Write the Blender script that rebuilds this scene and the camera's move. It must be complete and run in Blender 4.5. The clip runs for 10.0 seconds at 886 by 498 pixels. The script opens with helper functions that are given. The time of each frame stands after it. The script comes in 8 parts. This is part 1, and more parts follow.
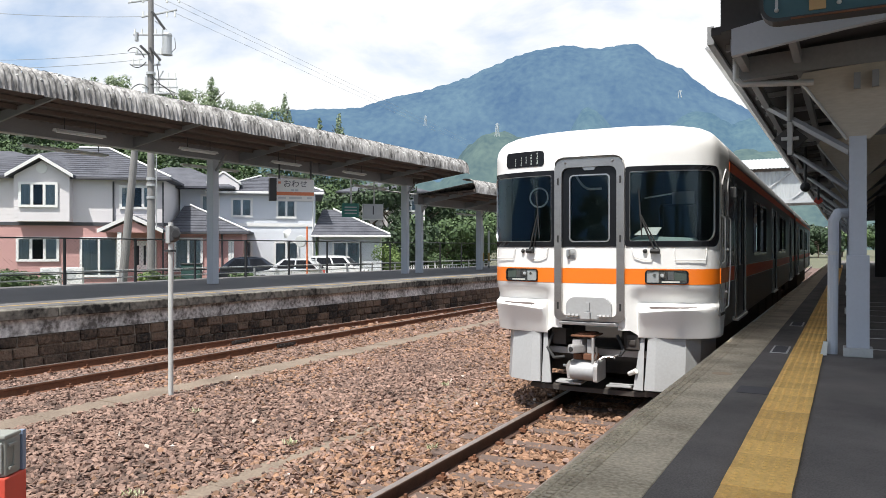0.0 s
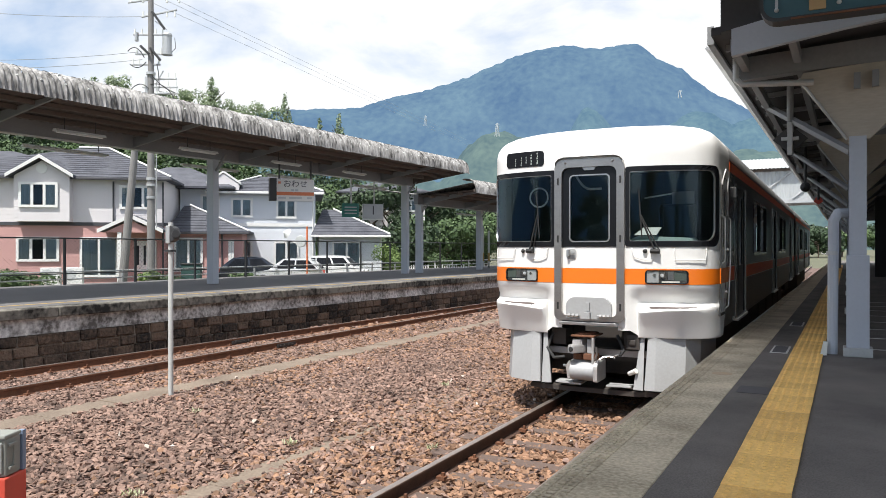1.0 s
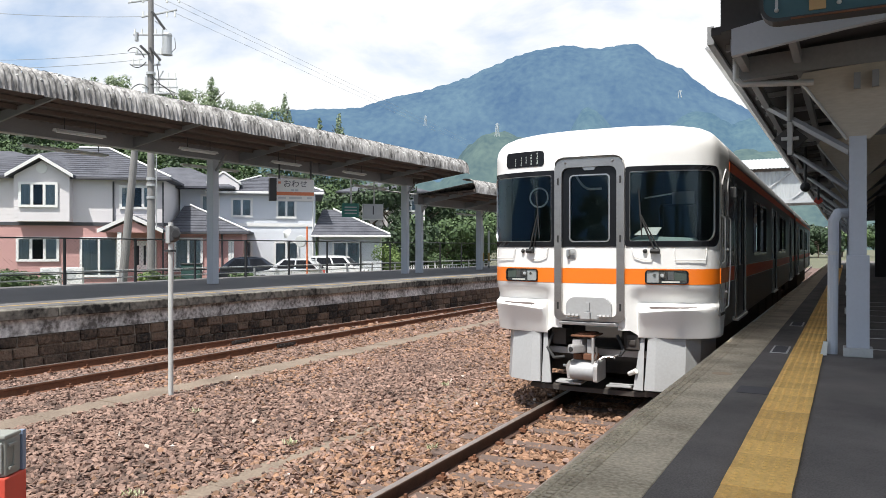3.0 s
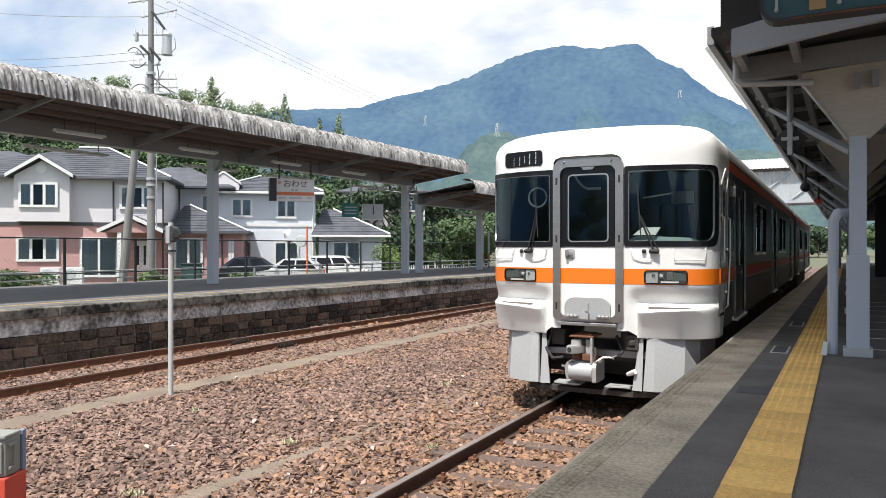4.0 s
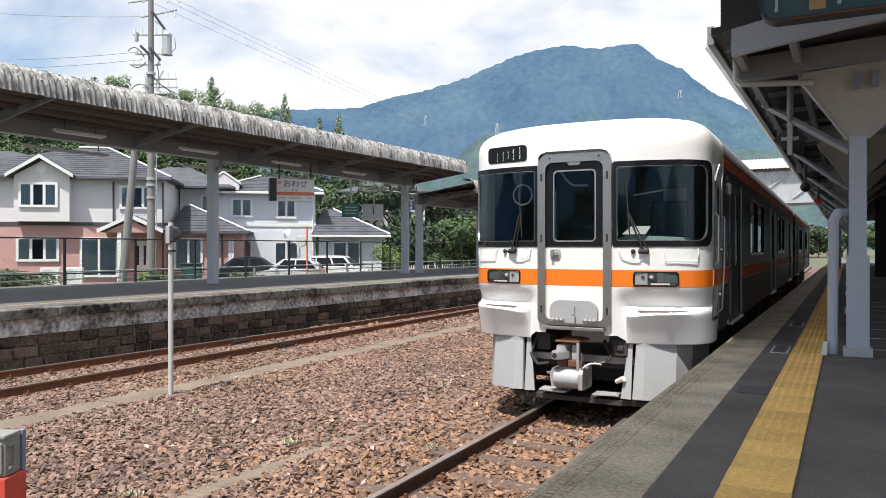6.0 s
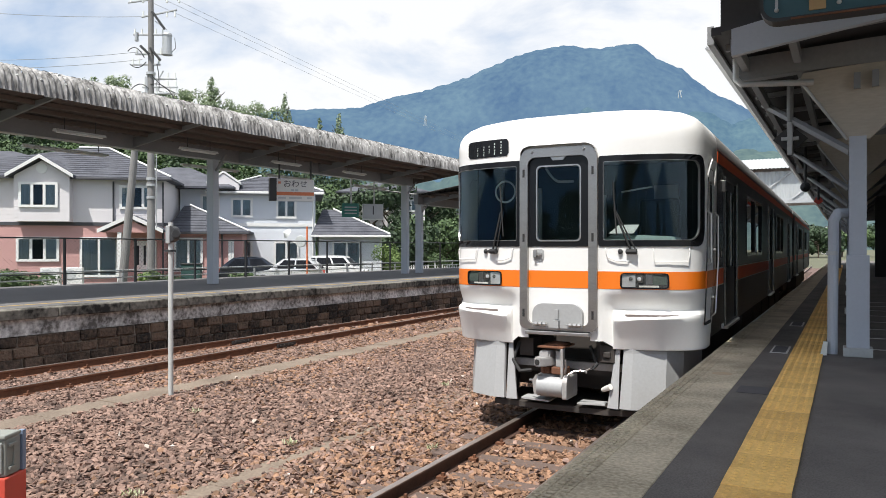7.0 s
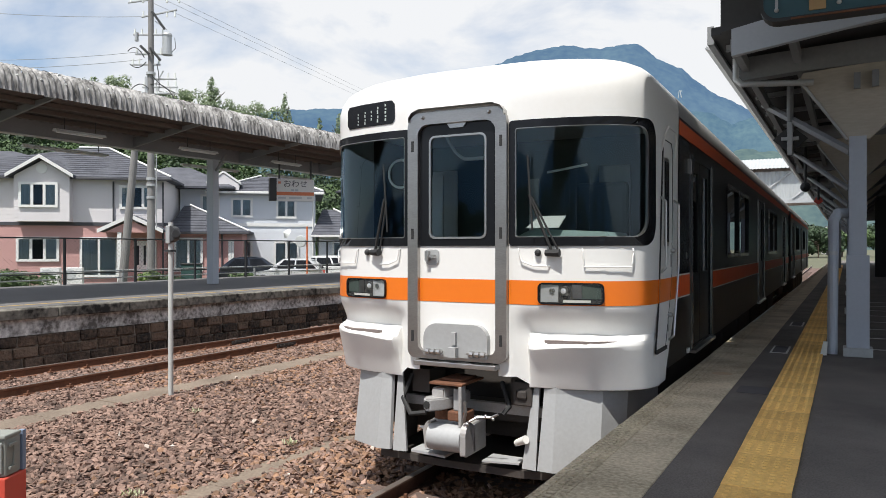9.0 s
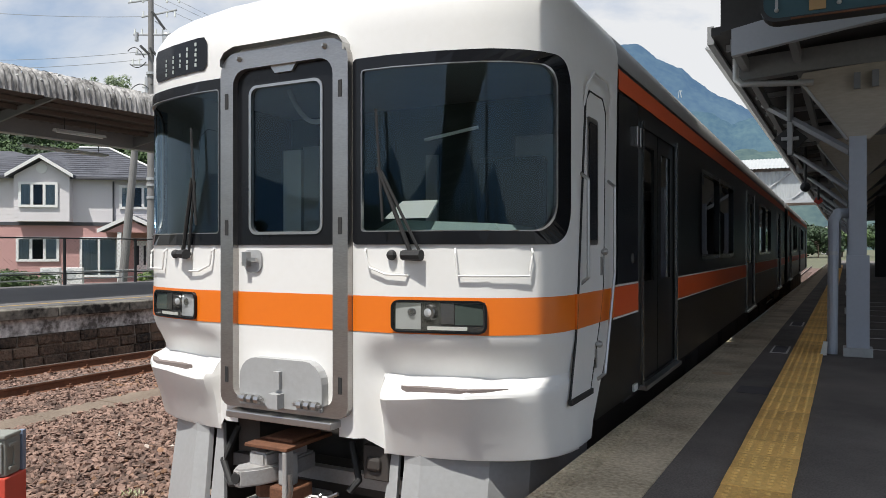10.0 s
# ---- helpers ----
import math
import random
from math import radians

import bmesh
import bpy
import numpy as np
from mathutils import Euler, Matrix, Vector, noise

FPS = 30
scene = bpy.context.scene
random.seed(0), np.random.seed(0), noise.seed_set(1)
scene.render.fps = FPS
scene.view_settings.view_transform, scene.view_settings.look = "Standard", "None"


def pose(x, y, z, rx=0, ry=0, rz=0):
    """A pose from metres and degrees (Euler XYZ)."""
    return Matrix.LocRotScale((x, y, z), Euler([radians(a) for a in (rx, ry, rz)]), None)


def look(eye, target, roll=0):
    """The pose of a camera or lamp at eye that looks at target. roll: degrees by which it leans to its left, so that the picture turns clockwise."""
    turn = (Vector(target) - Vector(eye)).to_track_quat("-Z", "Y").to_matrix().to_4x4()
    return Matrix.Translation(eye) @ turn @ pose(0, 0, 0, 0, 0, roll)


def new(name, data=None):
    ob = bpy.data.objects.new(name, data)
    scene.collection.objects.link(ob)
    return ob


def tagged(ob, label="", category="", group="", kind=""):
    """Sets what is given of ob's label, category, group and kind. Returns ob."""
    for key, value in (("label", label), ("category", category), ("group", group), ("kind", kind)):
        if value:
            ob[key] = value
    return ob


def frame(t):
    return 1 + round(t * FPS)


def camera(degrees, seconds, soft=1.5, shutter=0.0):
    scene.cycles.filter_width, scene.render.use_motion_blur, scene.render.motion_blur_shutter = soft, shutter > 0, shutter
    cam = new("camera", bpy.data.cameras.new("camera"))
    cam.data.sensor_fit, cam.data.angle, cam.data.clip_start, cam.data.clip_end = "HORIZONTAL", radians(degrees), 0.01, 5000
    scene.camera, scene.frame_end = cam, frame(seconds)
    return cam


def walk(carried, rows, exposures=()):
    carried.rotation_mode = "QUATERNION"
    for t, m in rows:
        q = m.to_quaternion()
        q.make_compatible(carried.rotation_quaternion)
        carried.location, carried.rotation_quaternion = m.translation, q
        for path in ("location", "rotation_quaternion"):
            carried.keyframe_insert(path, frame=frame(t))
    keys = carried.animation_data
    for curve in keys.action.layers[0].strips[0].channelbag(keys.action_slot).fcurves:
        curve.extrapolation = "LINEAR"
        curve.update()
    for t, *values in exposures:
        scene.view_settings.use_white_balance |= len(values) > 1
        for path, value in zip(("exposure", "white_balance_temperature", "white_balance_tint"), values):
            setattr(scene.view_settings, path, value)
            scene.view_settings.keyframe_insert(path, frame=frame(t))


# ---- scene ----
# camera: stands on the platform, 1.09 m above it; rail top is z = 0
cam = camera(61.59, 10.0, 0.8)
EYE = pose(0, 0, 2.0, 89.95, 0, 27.685)
walk(cam, [(0, EYE), (10, EYE)], [(0, 0.42), (4, 0.42), (5.5, 0.38), (7.5, 0.30), (9, 0.18), (10, 0.06)])

# ---------------------------------------------------------------- light
SUN_AZ, SUN_EL = 181.0, 65.0      # compass degrees from +y towards +x, degrees up
world = bpy.data.worlds.new("world")
scene.world = world
world.use_nodes = True


def build_world():
    nt = world.node_tree
    nt.nodes.clear()
    out = nt.nodes.new("ShaderNodeOutputWorld")
    bg = nt.nodes.new("ShaderNodeBackground")
    sky = nt.nodes.new("ShaderNodeTexSky")
    sky.sky_type, sky.sun_disc = "NISHITA", False
    sky.sun_elevation, sky.sun_rotation = radians(SUN_EL), radians(SUN_AZ)
    sky.air_density, sky.dust_density = 1.0, 2.0
    co = nt.nodes.new("ShaderNodeTexCoord")
    mp = nt.nodes.new("ShaderNodeMapping")
    mp.inputs["Scale"].default_value = (1.0, 1.0, 2.2)
    n1 = nt.nodes.new("ShaderNodeTexNoise")
    n1.inputs["Scale"].default_value, n1.inputs["Detail"].default_value = 3.1, 7
    n1.inputs["Roughness"].default_value, n1.inputs["Distortion"].default_value = 0.55, 0.3
    ramp = nt.nodes.new("ShaderNodeValToRGB")
    ramp.color_ramp.elements[0].position, ramp.color_ramp.elements[1].position = 0.36, 0.58
    mix = nt.nodes.new("ShaderNodeMix")
    mix.data_type = "RGBA"
    gain = nt.nodes.new("ShaderNodeMix")
    gain.data_type, gain.blend_type = "RGBA", "MULTIPLY"
    gain.inputs["Factor"].default_value = 1.0
    gain.inputs["B"].default_value = (1.7, 1.7, 1.7, 1)
    mix.inputs["B"].default_value = (9.2, 9.35, 9.6, 1)
    bg.inputs["Strength"].default_value = 0.086
    L = nt.links.new
    L(co.outputs["Generated"], mp.inputs["Vector"])
    L(mp.outputs["Vector"], n1.inputs["Vector"])
    # clouds bank over the mountains and thin out towards the sun
    dot = nt.nodes.new("ShaderNodeVectorMath")
    dot.operation = "DOT_PRODUCT"
    dot.inputs[1].default_value = (-0.46, 0.885, 0.0)
    bank = nt.nodes.new("ShaderNodeMath")
    bank.operation, bank.inputs[1].default_value = "MULTIPLY_ADD", 0.07
    L(co.outputs["Generated"], dot.inputs[0])
    L(dot.outputs["Value"], bank.inputs[0])
    L(n1.outputs["Fac"], bank.inputs[2])
    L(bank.outputs[0], ramp.inputs["Fac"])
    L(ramp.outputs["Color"], mix.inputs["Factor"])
    L(sky.outputs["Color"], gain.inputs["A"])
    L(gain.outputs["Result"], mix.inputs["A"])
    L(mix.outputs["Result"], bg.inputs["Color"])
    L(bg.outputs["Background"], out.inputs["Surface"])


build_world()
sun = new("sun", bpy.data.lights.new("sun", "SUN"))
sun.data.energy, sun.data.angle, sun.data.color = 5.0, radians(0.6), (1.0, 0.97, 0.92)
sun_way = Vector((math.sin(radians(SUN_AZ)) * math.cos(radians(SUN_EL)), math.cos(radians(SUN_AZ)) * math.cos(radians(SUN_EL)), math.sin(radians(SUN_EL))))
sun.matrix_world = look(sun_way * 60, (0, 0, 0))

# ---------------------------------------------------------------- helpers of this scene
M = {}


def mat(name, col, col2=None, rough=0.6, metal=0.0, scale=8.0, fine=60.0, amount=0.6, bump=0.15, dist=0.01,
        stretch=(1, 1, 1), island=False, rand=0.0, spec=0.5, coat=0.0, space="Object", emit=None):
    """A surface: two colours mixed by coarse and fine noise, with fine relief."""
    m = bpy.data.materials.new(name)
    m.use_nodes = True
    nt = m.node_tree
    b = nt.nodes["Principled BSDF"]
    L = nt.links.new
    col2 = col2 or tuple(c * 0.75 for c in col)
    co = nt.nodes.new("ShaderNodeTexCoord")
    mp = nt.nodes.new("ShaderNodeMapping")
    mp.inputs["Scale"].default_value = stretch
    if space == "World":
        geo = nt.nodes.new("ShaderNodeNewGeometry")
        L(geo.outputs["Position"], mp.inputs["Vector"])
    else:
        L(co.outputs[space], mp.inputs["Vector"])
    na = nt.nodes.new("ShaderNodeTexNoise")
    na.inputs["Scale"].default_value, na.inputs["Detail"].default_value = scale, 5
    nb = nt.nodes.new("ShaderNodeTexNoise")
    nb.inputs["Scale"].default_value, nb.inputs["Detail"].default_value = fine, 3
    L(mp.outputs["Vector"], na.inputs["Vector"])
    L(mp.outputs["Vector"], nb.inputs["Vector"])
    add = nt.nodes.new("ShaderNodeMath")
    add.operation = "MULTIPLY_ADD"
    add.inputs[1].default_value = 0.45
    L(nb.outputs["Fac"], add.inputs[0])
    half = nt.nodes.new("ShaderNodeMath")
    half.operation, half.inputs[1].default_value = "MULTIPLY", 0.55
    L(na.outputs["Fac"], half.inputs[0])
    L(half.outputs[0], add.inputs[2])
    fac = add.outputs[0]
    if rand:
        if island:
            g = nt.nodes.new("ShaderNodeNewGeometry")
            src = g.outputs["Random Per Island"]
        else:
            g = nt.nodes.new("ShaderNodeObjectInfo")
            src = g.outputs["Random"]
        ra = nt.nodes.new("ShaderNodeMath")
        ra.operation, ra.inputs[1].default_value = "MULTIPLY_ADD", rand
        L(src, ra.inputs[0])
        off = nt.nodes.new("ShaderNodeMath")
        off.operation, off.inputs[1].default_value = "SUBTRACT", rand / 2
        L(fac, off.inputs[0])
        L(off.outputs[0], ra.inputs[2])
        fac = ra.outputs[0]
    rp = nt.nodes.new("ShaderNodeMapRange")
    rp.inputs["From Min"].default_value, rp.inputs["From Max"].default_value = 0.5 - 0.25 / max(amount, 0.05), 0.5 + 0.25 / max(amount, 0.05)
    L(fac, rp.inputs["Value"])
    mx = nt.nodes.new("ShaderNodeMix")
    mx.data_type = "RGBA"
    mx.inputs["A"].default_value, mx.inputs["B"].default_value = (*col, 1), (*col2, 1)
    L(rp.outputs["Result"], mx.inputs["Factor"])
    L(mx.outputs["Result"], b.inputs["Base Color"])
    b.inputs["Roughness"].default_value, b.inputs["Metallic"].default_value = rough, metal
    b.inputs["Specular IOR Level"].default_value = spec
    b.inputs["Coat Weight"].default_value = coat
    if emit:
        b.inputs["Emission Color"].default_value, b.inputs["Emission Strength"].default_value = (*emit[:3], 1), emit[3]
    if bump:
        bp = nt.nodes.new("ShaderNodeBump")
        bp.inputs["Strength"].default_value, bp.inputs["Distance"].default_value = bump, dist
        L(nb.outputs["Fac"], bp.inputs["Height"])
        L(bp.outputs["Normal"], b.inputs["Normal"])
    M[name] = m
    return m


def glass(name, tint, ior=1.5, rough=0.0, sheen=(1.0, 1.0, 1.0)):
    """A pane: clear tinted body with a Fresnel gloss."""
    m = bpy.data.materials.new(name)
    m.use_nodes = True
    nt = m.node_tree
    nt.nodes.remove(nt.nodes["Principled BSDF"])
    tr, gl = nt.nodes.new("ShaderNodeBsdfTransparent"), nt.nodes.new("ShaderNodeBsdfGlossy")
    tr.inputs["Color"].default_value = (*tint, 1)
    gl.inputs["Roughness"].default_value = rough
    gl.inputs["Color"].default_value = (*sheen, 1)
    fr, mx = nt.nodes.new("ShaderNodeFresnel"), nt.nodes.new("ShaderNodeMixShader")
    fr.inputs["IOR"].default_value = ior
    nt.links.new(fr.outputs[0], mx.inputs[0])
    nt.links.new(tr.outputs[0], mx.inputs[1])
    nt.links.new(gl.outputs[0], mx.inputs[2])
    nt.links.new(mx.outputs[0], nt.nodes["Material Output"].inputs["Surface"])
    M[name] = m
    return m


def mesh_of(name, bm, material, smooth=False):
    me = bpy.data.meshes.new(name)
    bmesh.ops.recalc_face_normals(bm, faces=bm.faces)
    bm.to_mesh(me)
    bm.free()
    for k in (material if isinstance(material, (list, tuple)) else [material]):
        me.materials.append(M[k])
    if smooth:
        me.shade_smooth()
        me.set_sharp_from_angle(angle=radians(35))
    return me


def part(name, bm, material, parent, label="", smooth=False):
    ob = new(name, mesh_of(name, bm, material, smooth))
    ob.parent = parent
    if label:
        ob["label"] = label
    return ob


def shared(name, me, parent, m):
    """One more piece on an existing mesh."""
    ob = new(name, me)
    ob.parent = parent
    ob.matrix_basis = m
    return ob


def thing(name, m, label, category, group="", kind=""):
    ob = new(name)
    ob.empty_display_size = 0.2
    ob.matrix_basis = m
    return tagged(ob, label, category, group, kind)


def setting(name, bm, material, label, category, m=None, smooth=False):
    ob = new(name, mesh_of(name, bm, material, smooth))
    if m is not None:
        ob.matrix_basis = m
    return tagged(ob, label, category, kind="structure")


def B():
    return bmesh.new()


def box(bm, x0, x1, y0, y1, z0, z1, bevel=0.0):
    vs = [bm.verts.new((x, y, z)) for x in (x0, x1) for y in (y0, y1) for z in (z0, z1)]
    fs = [bm.faces.new([vs[i] for i in q]) for q in ((0, 1, 3, 2), (4, 6, 7, 5), (0, 4, 5, 1), (2, 3, 7, 6), (0, 2, 6, 4), (1, 5, 7, 3))]
    if bevel:
        es = list({e for f in fs for e in f.edges})
        bmesh.ops.bevel(bm, geom=es, offset=bevel, segments=2, affect="EDGES", profile=0.5)
    return bm


def rod(bm, p0, p1, r0, r1=None, n=10):
    """A tapered bar from p0 to p1."""
    p0, p1 = Vector(p0), Vector(p1)
    r1 = r0 if r1 is None else r1
    d = p1 - p0
    m = Matrix.Translation((p0 + p1) / 2) @ d.to_track_quat("Z", "Y").to_matrix().to_4x4()
    bmesh.ops.create_cone(bm, cap_ends=True, segments=n, radius1=r0, radius2=r1, depth=d.length, matrix=m)
    return bm


def pipe(bm, pts, r, n=8):
    for a, b in zip(pts, pts[1:]):
        rod(bm, a, b, r, n=n)
    for p in pts[1:-1]:
        bmesh.ops.create_uvsphere(bm, u_segments=n, v_segments=6, radius=r, matrix=Matrix.Translation(p))
    return bm


def tube(bm, pts, r, n=6):
    """One unbroken round strand through points."""
    rows = []
    for i, p in enumerate(pts):
        d = (Vector(pts[min(i + 1, len(pts) - 1)]) - Vector(pts[max(i - 1, 0)])).normalized()
        u = d.cross(Vector((0.1, 0.2, 1))).normalized()
        w = d.cross(u)
        rows.append([Vector(p) + (u * math.cos(2 * math.pi * k / n) + w * math.sin(2 * math.pi * k / n)) * r for k in range(n)])
    vs = [[bm.verts.new(q) for q in row] for row in rows]
    for a, b in zip(vs, vs[1:]):
        for k in range(n):
            bm.faces.new((a[k], a[(k + 1) % n], b[(k + 1) % n], b[k]))
    bm.faces.new(vs[0][::-1])
    bm.faces.new(vs[-1])
    return bm


def prism(bm, pts, axis, a, b):
    """A flat outline pushed from a to b along an axis: 'x': pts are (y, z); 'y': (x, z); 'z': (x, y)."""
    def at(p, t):
        return {"x": (t, p[0], p[1]), "y": (p[0], t, p[1]), "z": (p[0], p[1], t)}[axis]
    lo, hi = [bm.verts.new(at(p, a)) for p in pts], [bm.verts.new(at(p, b)) for p in pts]
    bm.faces.new(lo)
    bm.faces.new(hi[::-1])
    n = len(pts)
    for i in range(n):
        bm.faces.new((lo[i], hi[i], hi[(i + 1) % n], lo[(i + 1) % n]))
    return bm


def sheet(bm, grid):
    """Quads over rows of points."""
    vs = [[bm.verts.new(p) for p in row] for row in grid]
    for r0, r1 in zip(vs, vs[1:]):
        for i in range(len(r0) - 1):
            bm.faces.new((r0[i], r0[i + 1], r1[i + 1], r1[i]))
    return vs


def rounded(x0, x1, z0, z1, r, n=5):
    """Outline of a rectangle with rounded corners; r: one radius or four (bottom left, bottom right, top right, top left)."""
    rs = r if isinstance(r, (list, tuple)) else (r,) * 4
    out = []
    for (cx, cz, a), q in zip(((x0, z0, 180), (x1, z0, 270), (x1, z1, 0), (x0, z1, 90)), rs):
        ox, oz = cx + (q if cx == x0 else -q), cz + (q if cz == z0 else -q)
        for i in range(n + 1):
            t = radians(a + 90 * i / n)
            out.append((ox + q * math.cos(t), oz + q * math.sin(t)))
    return out


def numpy_mesh(name, V, Fc, material):
    """A mesh from arrays of points and of triangles or quads."""
    me = bpy.data.meshes.new(name)
    me.vertices.add(len(V))
    me.vertices.foreach_set("co", np.asarray(V, np.float32).ravel())
    k = Fc.shape[1]
    me.loops.add(Fc.size)
    me.loops.foreach_set("vertex_index", np.asarray(Fc, np.int32).ravel())
    me.polygons.add(len(Fc))
    me.polygons.foreach_set("loop_start", np.arange(0, Fc.size, k, dtype=np.int32))
    me.update(calc_edges=True)
    for q in (material if isinstance(material, (list, tuple)) else [material]):
        me.materials.append(M[q])
    return me


# ---------------------------------------------------------------- materials
mat("train_white", (0.85, 0.85, 0.83), (0.77, 0.76, 0.73), rough=0.32, scale=1.5, fine=25, amount=0.5, bump=0.02, coat=0.2)
mat("train_orange", (0.85, 0.2, 0.012), (0.78, 0.17, 0.01), rough=0.35, scale=2, fine=30, amount=0.5, bump=0.02, coat=0.2)
mat("car_roof", (0.42, 0.42, 0.41), (0.3, 0.295, 0.285), rough=0.45, metal=0.3, scale=2, fine=40, amount=0.8, bump=0.08)
# on the waist stripe this redder orange carries the side's shade
mat("train_red", (0.78, 0.115, 0.024), (0.68, 0.1, 0.02), rough=0.4, scale=2, fine=30, bump=0.02)
mat("frame_steel", (0.5, 0.485, 0.47), (0.31, 0.29, 0.275), rough=0.32, metal=0.95, scale=2, fine=40, amount=0.8, bump=0.06, stretch=(1, 1, 4))
mat("steel", (0.55, 0.55, 0.54), (0.42, 0.41, 0.4), rough=0.34, metal=0.95, scale=3, fine=40, amount=0.7, bump=0.06, stretch=(1, 1, 6))
# far darker than bare stainless: the canopy's shade is put into this colour
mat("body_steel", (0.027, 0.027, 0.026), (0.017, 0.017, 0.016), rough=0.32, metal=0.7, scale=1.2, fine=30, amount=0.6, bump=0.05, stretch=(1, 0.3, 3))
mat("bright_steel", (0.55, 0.55, 0.55), (0.42, 0.42, 0.42), rough=0.25, metal=1.0, scale=5, fine=60, bump=0.03)
mat("black_gloss", (0.007, 0.008, 0.010), (0.012, 0.012, 0.014), spec=0.3, rough=0.22, scale=4, fine=40, bump=0.02)
mat("rubber", (0.018, 0.018, 0.018), (0.03, 0.03, 0.03), rough=0.7, scale=8, fine=80, bump=0.1)
mat("skirt_grey", (0.42, 0.43, 0.435), (0.31, 0.31, 0.305), rough=0.45, scale=2.5, fine=35, amount=0.7, bump=0.05)
# dark grey gear, deepened further to stand in for shadow under the floor
mat("under_grey", (0.035, 0.035, 0.035), (0.065, 0.05, 0.04), rough=0.75, scale=5, fine=50, amount=0.8, bump=0.2)
mat("coupler_grey", (0.5, 0.51, 0.52), (0.33, 0.3, 0.27), rough=0.5, metal=0.3, scale=6, fine=60, amount=0.7, bump=0.1)
mat("rust", (0.23, 0.095, 0.045), (0.075, 0.035, 0.022), rough=0.85, scale=7, fine=70, amount=0.9, bump=0.3)
mat("rail_top", (0.55, 0.5, 0.46), (0.35, 0.25, 0.2), rough=0.35, metal=0.8, scale=4, fine=60, amount=0.7, bump=0.08)
mat("sleeper", (0.16, 0.11, 0.09), (0.09, 0.065, 0.055), rough=0.9, scale=5, fine=60, amount=0.8, bump=0.5, stretch=(1, 6, 6))
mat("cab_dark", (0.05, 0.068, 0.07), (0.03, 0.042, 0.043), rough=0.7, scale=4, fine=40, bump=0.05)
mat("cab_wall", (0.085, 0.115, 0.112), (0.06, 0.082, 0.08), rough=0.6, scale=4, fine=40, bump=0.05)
mat("cab_green", (0.36, 0.46, 0.43), (0.28, 0.37, 0.35), rough=0.5, scale=4, fine=40, bump=0.05)
mat("cab_grey", (0.55, 0.57, 0.57), (0.42, 0.44, 0.44), rough=0.6, scale=4, fine=40, bump=0.05)
mat("paper", (0.75, 0.78, 0.74), (0.7, 0.72, 0.7), rough=0.9, bump=0.05)
mat("led_glow", (0.3, 0.32, 0.31), emit=(0.85, 0.95, 0.9, 0.25), bump=0)
mat("lens_white", (0.9, 0.91, 0.92), rough=0.18, metal=0.55, bump=0)
mat("tread_brown", (0.23, 0.19, 0.175), (0.16, 0.135, 0.125), rough=0.9, scale=10, fine=90, bump=0.4)
mat("lamp_dark", (0.3, 0.3, 0.3), (0.12, 0.115, 0.11), rough=0.2, metal=0.8, scale=20, fine=60, bump=0.1)
mat("tail_glass", (0.12, 0.15, 0.135), (0.07, 0.09, 0.08), rough=0.15, scale=20, fine=60, bump=0.05)
# the last colour puts the blue of a mirrored sky into the gloss
glass("windshield", (0.70, 0.77, 0.77), 1.52, 0.0, (0.62, 0.82, 1.0))
glass("lamp_glass", (0.8, 0.82, 0.82), 1.45)
glass("train_pane", (0.12, 0.13, 0.14), 1.6)
glass("pane_glass", (0.8, 0.84, 0.86), 1.5)
mat("ballast_bed", (0.19, 0.12, 0.10), (0.11, 0.075, 0.065), rough=0.95, scale=3, fine=22, amount=1.0, bump=1.0, dist=0.06, space="World")
mat("ballast", (0.325, 0.21, 0.163), (0.085, 0.058, 0.047), rough=0.92, scale=0.7, fine=30, amount=0.75, bump=0.4, island=True, rand=0.55, space="World")
mat("ballast_warm", (0.355, 0.206, 0.128), (0.115, 0.068, 0.043), rough=0.92, scale=0.7, fine=30, amount=0.8, bump=0.4, island=True, rand=0.55, space="World")
mat("ballast_stone", (0.42, 0.28, 0.22), (0.12, 0.08, 0.07), rough=0.92, scale=4, fine=40, amount=0.75, bump=0.4, rand=0.7)
mat("weed_leaf", (0.22, 0.25, 0.12), (0.4, 0.4, 0.27), rough=0.7, scale=6, fine=30, amount=0.9, bump=0, island=True, rand=0.6)
mat("pale_stone", (0.6, 0.52, 0.45), (0.45, 0.38, 0.33), rough=0.9, scale=4, fine=40, bump=0.3)
mat("earth", (0.14, 0.125, 0.085), (0.07, 0.09, 0.045), rough=0.95, scale=0.25, fine=5, amount=0.9, bump=0.4, dist=0.05, space="World")
mat("trough", (0.28, 0.225, 0.17), (0.09, 0.066, 0.05), rough=0.95, scale=1.5, fine=30, amount=0.9, bump=0.35, space="World")
mat("plat_concrete", (0.66, 0.57, 0.42), (0.27, 0.225, 0.155), rough=0.92, scale=2.2, fine=45, amount=1.7, bump=0.35, space="World")
mat("asphalt_old", (0.15, 0.147, 0.147), (0.09, 0.088, 0.087), rough=0.9, scale=0.6, fine=40, amount=0.9, bump=0.3, dist=0.004, space="World")
mat("asphalt", (0.175, 0.158, 0.143), (0.08, 0.072, 0.066), rough=0.9, scale=1.6, fine=110, amount=1.9, bump=0.6, dist=0.006, space="World")
mat("asphalt_patch", (0.095, 0.092, 0.098), (0.075, 0.072, 0.076), rough=0.9, scale=1, fine=120, amount=0.9, bump=0.3, dist=0.004, space="World")
mat("tactile", (0.98, 0.62, 0.19), (0.68, 0.40, 0.12), rough=0.75, scale=4, fine=60, amount=1.5, bump=0.2, rand=0.25)
mat("line_white", (0.65, 0.65, 0.62), (0.4, 0.4, 0.38), rough=0.8, scale=5, fine=60, amount=0.9, bump=0.1)
